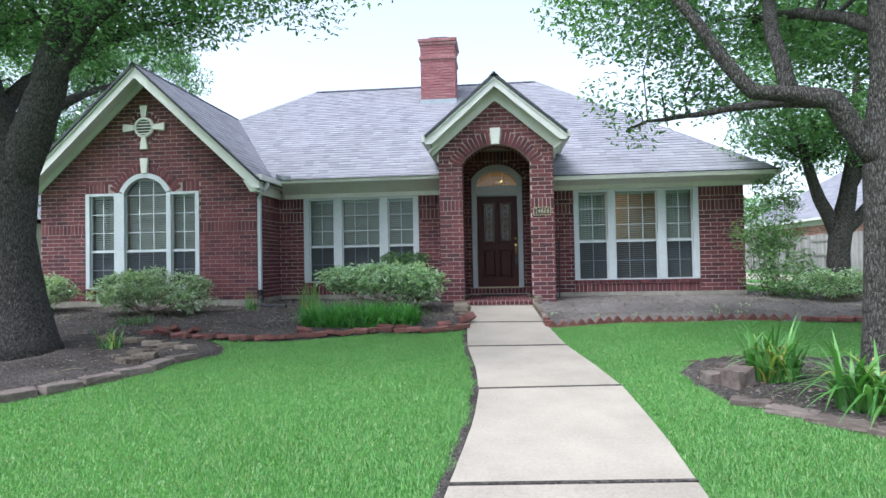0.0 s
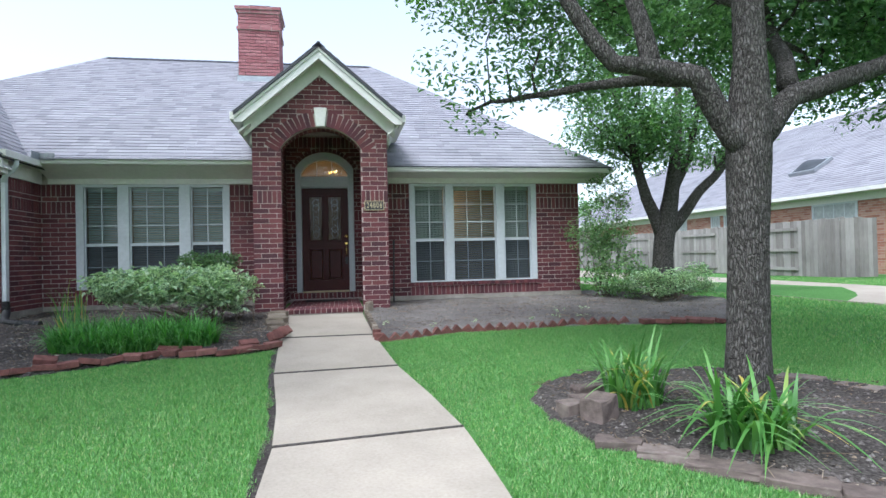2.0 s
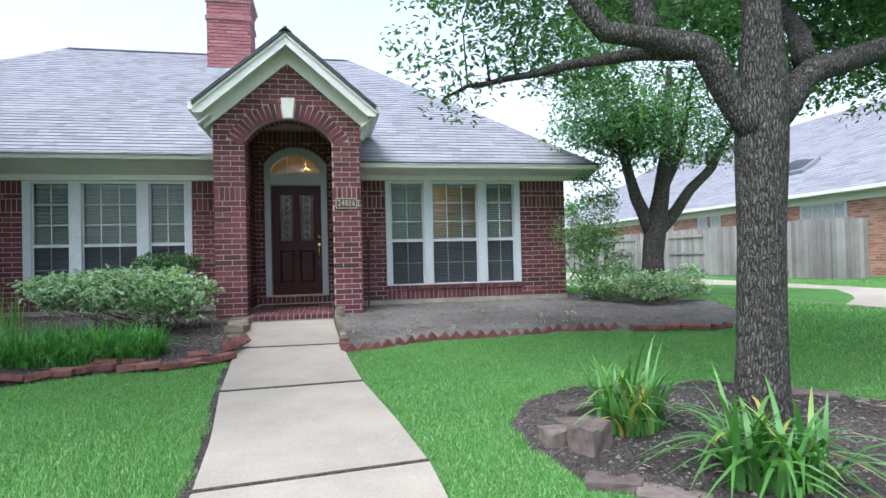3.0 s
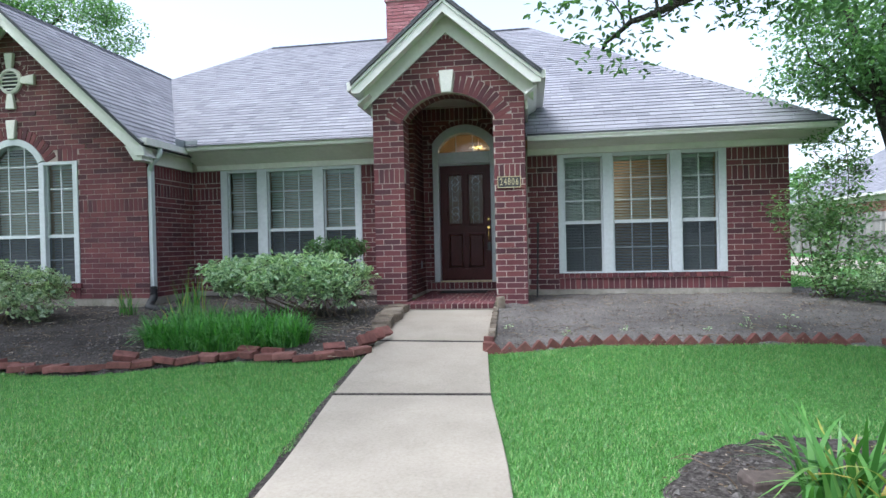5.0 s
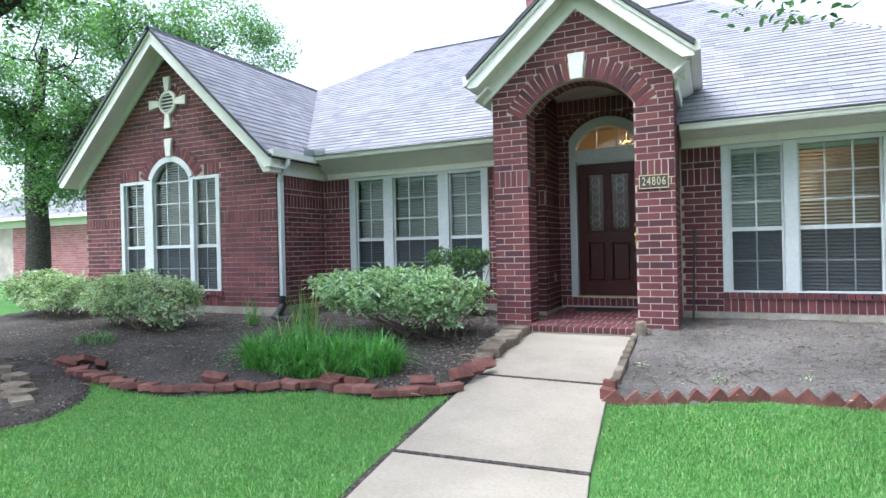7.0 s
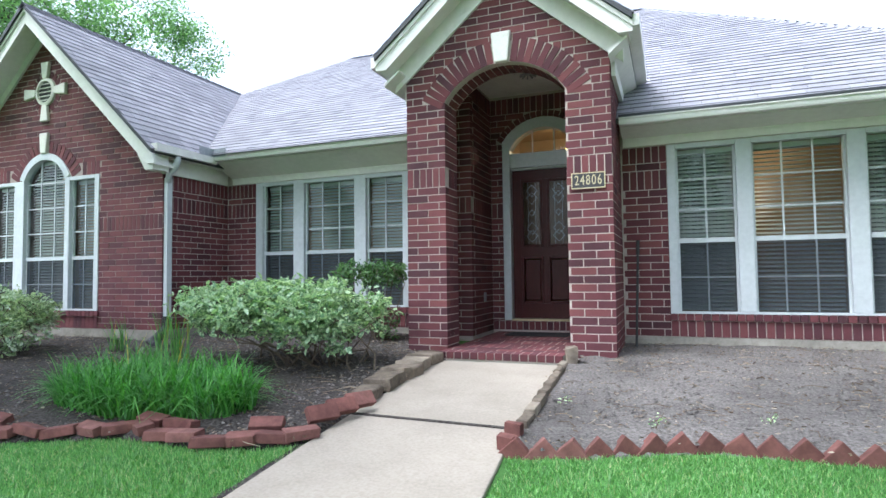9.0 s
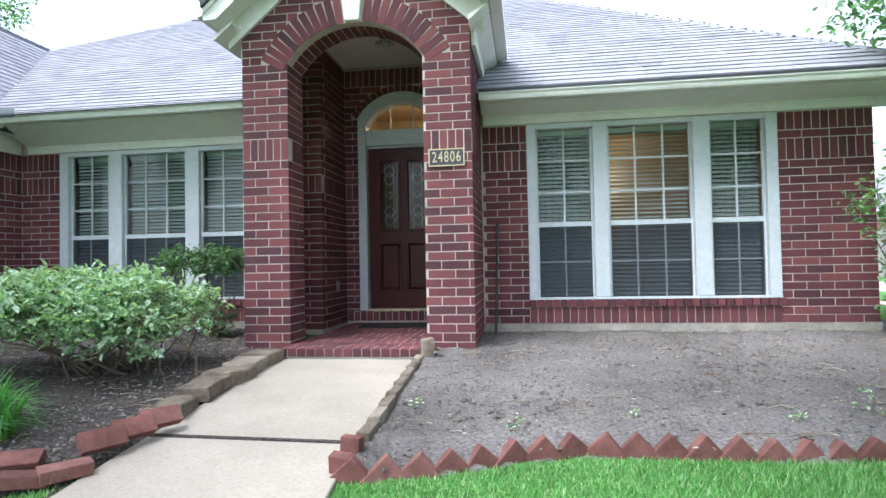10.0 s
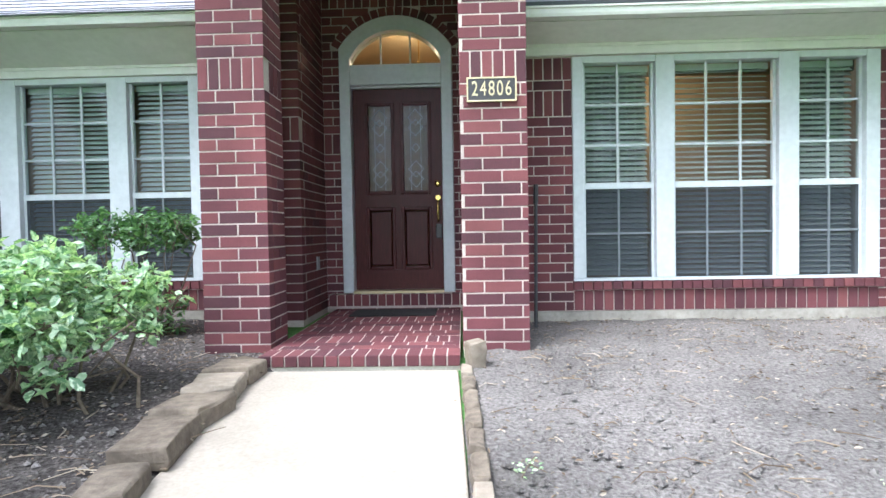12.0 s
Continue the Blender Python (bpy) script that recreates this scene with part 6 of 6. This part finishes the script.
spots = along([(0.85, 9.2), (0.55, 9.05), (0.2, 9.06), (-0.15, 9.1), (-0.6, 8.92), (-1.0, 8.75), (-1.45, 8.6), (-1.95, 8.62), (-2.4, 8.7), (-3.0, 8.82)], 0.185)
for i, (p, a) in enumerate(spots):
    r = random.Random(i + 50)
    turn = a + (r.uniform(-30, 30) if i < 15 else 60 + r.uniform(-20, 20))
    m = pose(p.x, p.y, gz(p.x, p.y) + 0.035 + r.uniform(0, 0.02), r.uniform(-12, 12), r.uniform(-9, 9), turn)
    if i:
        copy_thing(flat, m)
    else:
        flat.matrix_basis = m
for x, y, z, rx, ry, rz in ((0.98, 9.5, 0.1, 55, 0, 60), (1.02, 9.66, 0.1, 50, 0, 60), (1.06, 9.82, 0.1, 50, 0, 62), (0.98, 9.28, 0.05, 4, 0, 50), (0.72, 9.3, 0.07, 25, 0, 25), (2.17, 9.45, -0.01, 0, 84, 80), (2.16, 9.62, 0.0, 0, 95, 85), (-1.15, 8.9, 0.08, 20, 10, 20), (-0.1, 9.22, 0.06, 10, 4, 0), (0.15, 9.2, 0.06, -8, 4, 10),
                            (5.75, 9.68, 0.04, 5, 3, 10), (5.95, 9.62, 0.04, -5, 3, -30), (6.15, 9.6, 0.05, 12, 3, -40), (6.35, 9.58, 0.05, 15, 3, -45), (6.5, 9.5, 0.05, 15, 0, -40), (6.7, 9.5, 0.04, 5, 8, 20), (6.9, 9.55, 0.04, 5, 8, 60), (-3.2, 8.9, 0.09, 30, 20, 30), (-3.05, 9.0, 0.09, -20, 25, 100), (-2.75, 8.95, 0.08, 10, 20, 140), (-3.45, 9.0, 0.05, 0, 0, 10)):
    copy_thing(flat, pose(x, y, gz(x, y) + z, rx, ry, rz))


def stone(name, x, y, w, d, h, turn, seed, mat, label, group, tilt=0.0, sink=0.02):
    """A flat broken stone: an uneven polygon with rounded, split edges."""
    r = random.Random(seed)
    n = 8
    ring = []
    for i in range(n):
        a = 2 * math.pi * i / n
        c, q = math.cos(a), math.sin(a)
        k = 1 / max(abs(c), abs(q)) 
        ring.append((w / 2 * c * k * r.uniform(0.9, 1.04), d / 2 * q * k * r.uniform(0.9, 1.04)))
    s = Shape()
    layers = ((0.97, 0), (1.0, 0.35), (0.985, 0.8), (0.96, 1.0))
    s.v = [(px * f + r.uniform(-0.006, 0.006), py * f + r.uniform(-0.006, 0.006), h * z + r.uniform(-0.08, 0.08) * h) for f, z in layers for px, py in ring]
    s.f = [(k * n + i, k * n + (i + 1) % n, (k + 1) * n + (i + 1) % n, (k + 1) * n + i) for k in range(3) for i in range(n)] + [tuple(range(3 * n, 4 * n)), tuple(range(n - 1, -1, -1))]
    ob = thing(name, s, mat, label, "stone", group)
    ob.matrix_basis = pose(x, y, gz(x, y) - sink, tilt, 0, turn)
    return soften(ob, 0.006)


for i, (x, y, w, d, t) in enumerate(((0.87, 10.55, 0.24, 0.4, 8), (0.85, 10.9, 0.27, 0.3, -6), (0.83, 11.2, 0.27, 0.29, 8), (0.81, 11.5, 0.27, 0.28, -4), (0.93, 10.15, 0.16, 0.3, 12))):
    stone("flagstone", x, y, w, d, 0.1, t, 100 + i, FLAG, "brown sandstone slab set along the walk", "flagstones by the walk", sink=0.0)
for i in range(8):
    y = 9.85 + i * 0.23
    stone("edge_stone", walk_right(y) + 0.045, y, 0.07, 0.22, 0.09, 0, 120 + i, FLAG, "thin upright tan stone along the walk", "walk edge stones")
stone("edge_stone", 2.17, 11.62, 0.1, 0.12, 0.2, 20, 131, FLAG, "upright tan stone beside the brick step", "walk edge stones")
for i, (x, y, w, d, t) in enumerate(((3.36, 5.82, 0.28, 0.16, -25), (3.55, 5.6, 0.34, 0.2, -35), (3.74, 5.36, 0.38, 0.2, -45), (3.98, 5.13, 0.36, 0.2, -42), (4.26, 4.9, 0.4, 0.2, -38), (4.65, 4.74, 0.4, 0.2, -15), (5.3, 7.15, 0.34, 0.2, -45), (5.55, 6.85, 0.34, 0.2, -50), (5.75, 6.5, 0.34, 0.2, -70))):
    stone("border_stone", x, y, w, d, 0.055, t, 140 + i, ROCK_RED, "flat grey-brown stone edging the oak bed", "oak bed stones")
for i, (x, y, w, d, h, t) in enumerate(((3.42, 6.2, 0.2, 0.18, 0.2, 30), (3.3, 6.35, 0.2, 0.16, 0.13, 10), (3.45, 6.5, 0.22, 0.12, 0.12, 0), (3.62, 6.85, 0.24, 0.14, 0.1, 10), (3.4, 5.98, 0.22, 0.14, 0.04, -20))):
    stone("rock", x, y, w, d, h, t, 160 + i, ROCK_RED, "angular reddish rock in the oak bed", "oak bed rocks")
for i, (p, a) in enumerate(along([(-2.9, 5.62), (-2.5, 6.05), (-2.3, 6.45), (-2.14, 6.8), (-2.08, 7.3), (-1.9, 7.7)], 0.34)):
    stone("border_stone", p.x, p.y, 0.33, 0.17, 0.09, a + (i * 37 % 21 - 10), 180 + i, ROCK_RED, "flat weathered stone edging the mulch bed", "large oak bed stones")
for i, (x, y) in enumerate(((-2.55, 7.2), (-2.5, 7.45), (-2.7, 7.65), (-2.3, 7.95), (-2.6, 8.1), (-2.9, 8.25), (-3.3, 8.45), (-3.8, 8.6))):
    stone("border_stone", x, y, 0.26, 0.16, 0.1, i * 43 % 60 - 30, 200 + i, FLAG, "tan sandstone lying in the mulch", "large oak bed stones")

# ---- yard sign ----
sg = thing("yard_sign", None, None, "red, white and black yard sign in a black frame", "sign")
sx0, sx1, sy = 3.235, 3.86, 3.9
part("panel", Shape().box(sx0 + 0.02, sx1 - 0.02, sy, sy + 0.008, 0.36, 0.945), SIGN_RED, sg, "red printed panel")
disc = Shape()
ring = [(sx0 + 0.32 + 0.3 * math.cos(w), 0.57 + 0.24 * math.sin(w)) for w in steps(0, math.pi, 20)]
disc.prism([(sx0 + 0.62 - 0.02, 0.57), *ring[1:-1], (sx0 + 0.021, 0.57)][::1], sy - 0.003, sy - 0.001)
part("arch_shape", disc, SIGN_WHITE, sg, "white printed arch")
part("dark_band", Shape().box(sx0 + 0.05, sx1 - 0.021, sy - 0.004, sy - 0.002, 0.42, 0.6), SIGN_DARK, sg, "black printed band")
lettering("letters", "(7", 0.09, pose(sx0 + 0.17, sy - 0.006, 0.55, 90, 0, 0), SIGN_WHITE, sg, 0.001)
lettering("letters", "ww", 0.08, pose(sx0 + 0.17, sy - 0.006, 0.47, 90, 0, 0), SIGN_WHITE, sg, 0.001)
lettering("letters", "in", 0.07, pose(sx0 + 0.17, sy - 0.006, 0.4, 90, 0, 0), SIGN_WHITE, sg, 0.001)
for x in (sx0 + 0.006, sx1 - 0.02):
    part("post", Shape().box(x, x + 0.014, sy - 0.006, sy + 0.014, gz(x, sy) - 0.1, 0.965), IRON, sg)
for z in (0.34, 0.946):
    part("rail", Shape().box(sx0 + 0.0205, sx1 - 0.0205, sy - 0.006, sy + 0.014, z, z + 0.019), IRON, sg)
part("foot_bar", Shape().box(sx0 + 0.021, sx1 - 0.021, sy - 0.004, sy + 0.012, gz(0, sy) + 0.03, gz(0, sy) + 0.045), IRON, sg)

# ---- fence and neighbours ----
fence = thing("fence", None, None, "weathered grey wooden board fence along the driveway", "fence")
r = random.Random(9)
y = 15.8
while y < 40:
    h = 1.6 + r.uniform(-0.02, 0.02)
    part("board", Shape().box(14.8, 14.82, y, y + 0.135, 0.33, 0.33 + h, pose(r.uniform(-0.008, 0.008), 0, 0)), FENCE_WOOD, fence)
    y += 0.142
x = 14.83
while x < 15.95:
    part("board", Shape().box(x, x + 0.135, 15.78, 15.8, 0.33, 0.33 + 1.6 + r.uniform(-0.02, 0.02)), FENCE_WOOD, fence)
    x += 0.142
for y in (17.2, 20.9, 25.4):
    for z in (0.5, 1.05, 1.65):
        part("rail", Shape().box(14.75, 14.798, y, y + 2.0, z, z + 0.09), FENCE_WOOD, fence)
for y in steps(15.9, 39.9, 10):
    part("post", Shape().box(14.83, 14.92, y - 0.045, y + 0.045, 0.3, 1.85), FENCE_WOOD, fence)


def neighbour(name, m, length, depth, wall_h, ridge, brick, windows, label, skylight=None, zone=None):
    """A plain brick house: its front looks along -y of m, x from 0 to length."""
    ob = thing(name, None, None, label, "house")
    ob.matrix_basis = m
    part("wall", Shape().box(0.0, length, 0.0, depth, -0.3, wall_h), MORTAR, ob, "brick wall")
    mb = Masonry(ob, brick, limit=0)
    gaps = lambda z: sorted((a - 0.08, b + 0.08) for a, b, z0, z1 in windows if z0 - 0.08 < z < z1 + 0.08)

    def spans(z):
        a, out = zone[0], []
        for g0, g1 in gaps(z):
            out.append((a, g0))
            a = g1
        return out + [(a, zone[1])]
    courses(mb, front(-0.006), zone[2], wall_h - 0.25, spans)
    mb.finish()
    part("frieze", Shape().box(-0.1, length + 0.1, -0.06, 0.0, wall_h - 0.25, wall_h), TRIM, ob)
    part("gutter", Shape().box(-0.4, length + 0.4, -0.5, -0.38, wall_h - 0.02, wall_h + 0.1), TRIM, ob)
    part("soffit", Shape().box(-0.4, length + 0.4, -0.38, -0.06, wall_h - 0.02, wall_h), TRIM, ob)
    rf = Shape()
    rf.add([(-0.4, -0.48, wall_h + 0.1), (length + 0.4, -0.48, wall_h + 0.1), (length - 2.5, depth / 2, ridge), (2.5, depth / 2, ridge), (-0.4, depth + 0.4, wall_h + 0.1), (length + 0.4, depth + 0.4, wall_h + 0.1)],
           [(0, 1, 2, 3), (1, 5, 2), (5, 4, 3, 2), (4, 0, 3)])
    roof_part = part("roof", rf, SHINGLE, ob, "grey shingle roof")
    rise = (ridge - wall_h - 0.1) / (depth / 2 + 0.48)
    lines = Shape()
    k = math.hypot(1, rise)
    d = 0.0
    while d < depth / 2 + 0.4:
        z = wall_h + 0.1 + rise * d
        f = d / (depth / 2 + 0.48)
        a, b = -0.4 + 2.9 * f, length + 0.4 - 2.9 * f
        u = a + r.uniform(0, 0.3)
        while u < b:
            w = r.uniform(0.25, 0.7)
            q = min(u + w - 0.01, b)
            y0, y1 = -0.48 + d, -0.48 + d + 0.15 / k
            lines.add([(u, y0, z + 0.004), (q, y0, z + 0.004), (u, y0, z + 0.022), (q, y0, z + 0.022), (u, y1, z + 0.15 / k * rise + 0.004), (q, y1, z + 0.15 / k * rise + 0.004)], [(0, 1, 3, 2), (2, 3, 5, 4)])
            u += w
        d += 0.15 / k
    tagged(part("shingles", lines, SHINGLE, ob), kind="stuff")
    for a, b, z0, z1 in windows:
        w = part("window", Shape().box(a - 0.07, b + 0.07, -0.03, 0.02, z0 - 0.07, z0).box(a - 0.07, b + 0.07, -0.03, 0.02, z1, z1 + 0.07).box(a - 0.07, a, -0.03, 0.02, z0, z1).box(b, b + 0.07, -0.03, 0.02, z0, z1), WHITE, ob, "white window frame")
        part("pane", Shape().box(a, b, -0.012, -0.004, z0, z1), CURTAIN, w, "pale curtained pane")
        for i in (1, 2, 3):
            x = a + (b - a) * i / 4
            part("bar", Shape().box(x - 0.012, x + 0.012, -0.02, -0.013, z0, z1), WHITE, w)
    if skylight:
        u, v = skylight
        z = wall_h + 0.1 + rise * v
        t = pose(u, -0.48 + v, z + 0.03, math.degrees(math.atan(rise)), 0, 0)
        sk = part("skylight", Shape().box(-0.6, 0.6, -0.45, 0.45, 0, 0.12, t), METAL_GREY, ob, "domed skylight")
        dome = Shape()
        n = 8
        dome.v = [tuple(t @ Vector((-0.52 + 1.04 * i / n, -0.38 + 0.76 * j / n, 0.12 + 0.2 * math.sin(math.pi * i / n) * math.sin(math.pi * j / n)))) for j in range(n + 1) for i in range(n + 1)]
        dome.f = [(j * (n + 1) + i, j * (n + 1) + i + 1, (j + 1) * (n + 1) + i + 1, (j + 1) * (n + 1) + i) for j in range(n) for i in range(n)]
        part("dome", dome, SCREEN, sk, "smoked dome", smooth=True)
    return ob


# the wall beside the driveway looks to -x
neighbour("neighbour_house", pose(17.5, 40.0, 0.32, 0, 0, -90), 26.0, 12.0, 2.5, 6.6, BRICK_TAN, [(20.5, 22.1, 1.55, 2.2), (15.95, 16.4, 1.65, 2.2), (15.1, 15.55, 1.65, 2.2), (12.7, 13.2, 1.65, 2.2)], "neighbouring tan brick house with a long shingle roof", skylight=(19.0, 1.8), zone=(4.0, 26.0, 0.0))
neighbour("far_house", pose(-26.0, 18.0, 0.3, 0, 0, 0), 12.0, 9.0, 2.35, 4.6, BRICK_PINK, [(9.55, 10.15, 0.9, 2.0)], "neighbouring red brick house beyond the side yard", zone=(5.0, 12.0, 0.0))

# distant trees
rng = np.random.default_rng(91)
heads = [(x, 62 + 8 * rng.random(), rng.uniform(0.5, 6.5) + 2.5 * noise.noise((x * 0.12, 0, 0))) for x in rng.uniform(-70, 75, 900)]
v, f = leaf_cloud(rng, heads, (1.6, 1.6, 1.2), 45, 0.6)
tagged(new("far_trees", quick_mesh("far_trees", v, f, OAK_LEAF)), "distant line of green trees", "trees", kind="stuff")

# ---- litter on the soil ----
rng = np.random.default_rng(17)
pts = []
while len(pts) < 7000:
    x, y = rng.uniform(-6.5, 8.2), rng.uniform(4.8, 13.2)
    if in_right(x, y) or in_left(x, y) or in_oak(x, y) or in_oak_left(x, y):
        pts.append((x, y, gz(x, y) + 0.045))
v, f = leaf_cloud(rng, pts, (0.05, 0.05, 0.004), 2, 0.028, 0.05, 0.35, 0)
tagged(new("litter", quick_mesh("litter", v, f, LITTER)), "dry leaves and bark bits on the soil", "litter", kind="stuff")
tw = Shape()
for i in range(900):
    x, y, z = pts[i * 7]
    a, L = rng.uniform(0, 6.28), rng.uniform(0.04, 0.2)
    tw.tube([(x, y, z - 0.005), (x + L / 2 * math.cos(a), y + L / 2 * math.sin(a), z + 0.006), (x + L * math.cos(a + 0.3), y + L * math.sin(a + 0.3), z - 0.004)], [0.003, 0.0025, 0.0015], 4)
tagged(new("fallen_twigs", tw.mesh("fallen_twigs", LITTER)), "thin fallen twigs on the soil", "twigs", kind="stuff")
cl = Shape()
for i in range(16000):
    x, y, z = pts[(i * 7) % 7000]
    x, y, k = x + rng.normal(0, 0.3), y + rng.normal(0, 0.3), 0.005 + 0.02 * rng.random() ** 3
    if in_right(x, y) or in_left(x, y) or in_oak(x, y):
        p = [(x + k * a * rng.uniform(0.7, 1.2), y + k * b * rng.uniform(0.7, 1.2), gz(x, y) + 0.035 + k * c) for a, b, c in ((1, 0, 0), (0, 1, 0), (-1, 0, 0), (0, -1, 0), (0, 0, 0.8))]
        cl.add(p, [(0, 1, 4), (1, 2, 4), (2, 3, 4), (3, 0, 4)])
tagged(new("soil_clods", cl.mesh("soil_clods", SOIL)), "small clods of dry soil", "soil", kind="stuff")

# ---- lawn ----
def inside_all(x, y, outline):
    """For arrays of x and y: whether each point lies within the outline."""
    c = np.zeros(len(x), bool)
    for (ax, ay), (bx, by) in zip(outline, outline[1:] + outline[:1]):
        if ay != by:
            c ^= ((ay > y) != (by > y)) & (x < (bx - ax) * (y - ay) / (by - ay) + ax)
    return c


def lawn(name, n, area, length, width, seed, label):
    """Short blades of grass on the lawn, thinning out at the rim of the area; each is one folded-over sliver."""
    rng = np.random.default_rng(seed)
    x0, x1, y0, y1 = area
    x, y = x0 + (x1 - x0) * rng.random(n), y0 + (y1 - y0) * rng.random(n) ** 1.2
    rim = np.minimum(np.minimum(x - x0, x1 - x), np.minimum(y - y0, y1 - y))
    keep = rng.random(n) < rim / 0.8
    e = 0.022 + 0.02 * np.sin(x * 3 + y * 7) + 0.018 * np.sin(y * 17 + 2) + rng.normal(0, 0.012, n)
    left, right = np.interp(y, *zip(*LEFT)), np.interp(y, *zip(*RIGHT))
    keep &= ~((x > left - e - 0.025) & (x < right + e))
    for outline in (BED_RIGHT, BED_LEFT, BED_OAK, BED_OAK_LEFT, DRIVE_NEAR + DRIVE_FAR):
        keep &= ~inside_all(x + rng.normal(0, 0.03, n), y + rng.normal(0, 0.03, n), outline)
    patch = 0.5 + 0.3 * np.sin(x * 2.1 + 1.3 * np.sin(y * 1.7)) + 0.3 * np.sin(y * 2.9 + 1.1 * np.sin(x * 2.3))
    x, y, patch = x[keep], y[keep], np.clip(patch[keep], 0, 1)
    k = len(x)
    z = np.interp(y, GY, GZ) - 0.012
    a = rng.uniform(0, 2 * np.pi, k)
    c, q = np.cos(a), np.sin(a)
    tall = length * rng.uniform(0.5, 1.2, k) * (0.8 + 0.4 * patch)
    lean = tall * rng.uniform(0.1, 1.1, k)
    w = width / 2 * rng.uniform(0.7, 1.2, k)
    b = rng.normal(0, 0.3, k)
    foot = np.stack((x - q * w, y + c * w, z), 1), np.stack((x + q * w, y - c * w, z), 1)
    tip = np.stack((x + c * lean + q * lean * b, y + q * lean - c * lean * b, z + tall), 1)
    v = np.stack((*foot, tip), 1).reshape(-1, 3)
    tagged(new(name, quick_mesh(name, v, np.arange(3 * k).reshape(-1, 3), GRASS)), label, "grass", kind="stuff")


lawn("lawn_grass", 1600000, (-4.4, 7.6, 2.6, 10.4), 0.025, 0.005, 61, "dense bright green mown lawn")
lawn("lawn_grass_far", 260000, (6.6, 15.4, 4.6, 17.4), 0.045, 0.01, 62, "bright green lawn beside the driveway")
lawn("lawn_grass_side", 110000, (-9.4, -3.8, 2.1, 9.9), 0.045, 0.009, 63, "bright green lawn beyond the large oak")
lawn("lawn_grass_near", 150000, (-6.4, 9.4, -2.9, 3.4), 0.045, 0.009, 64, "bright green mown lawn towards the street")
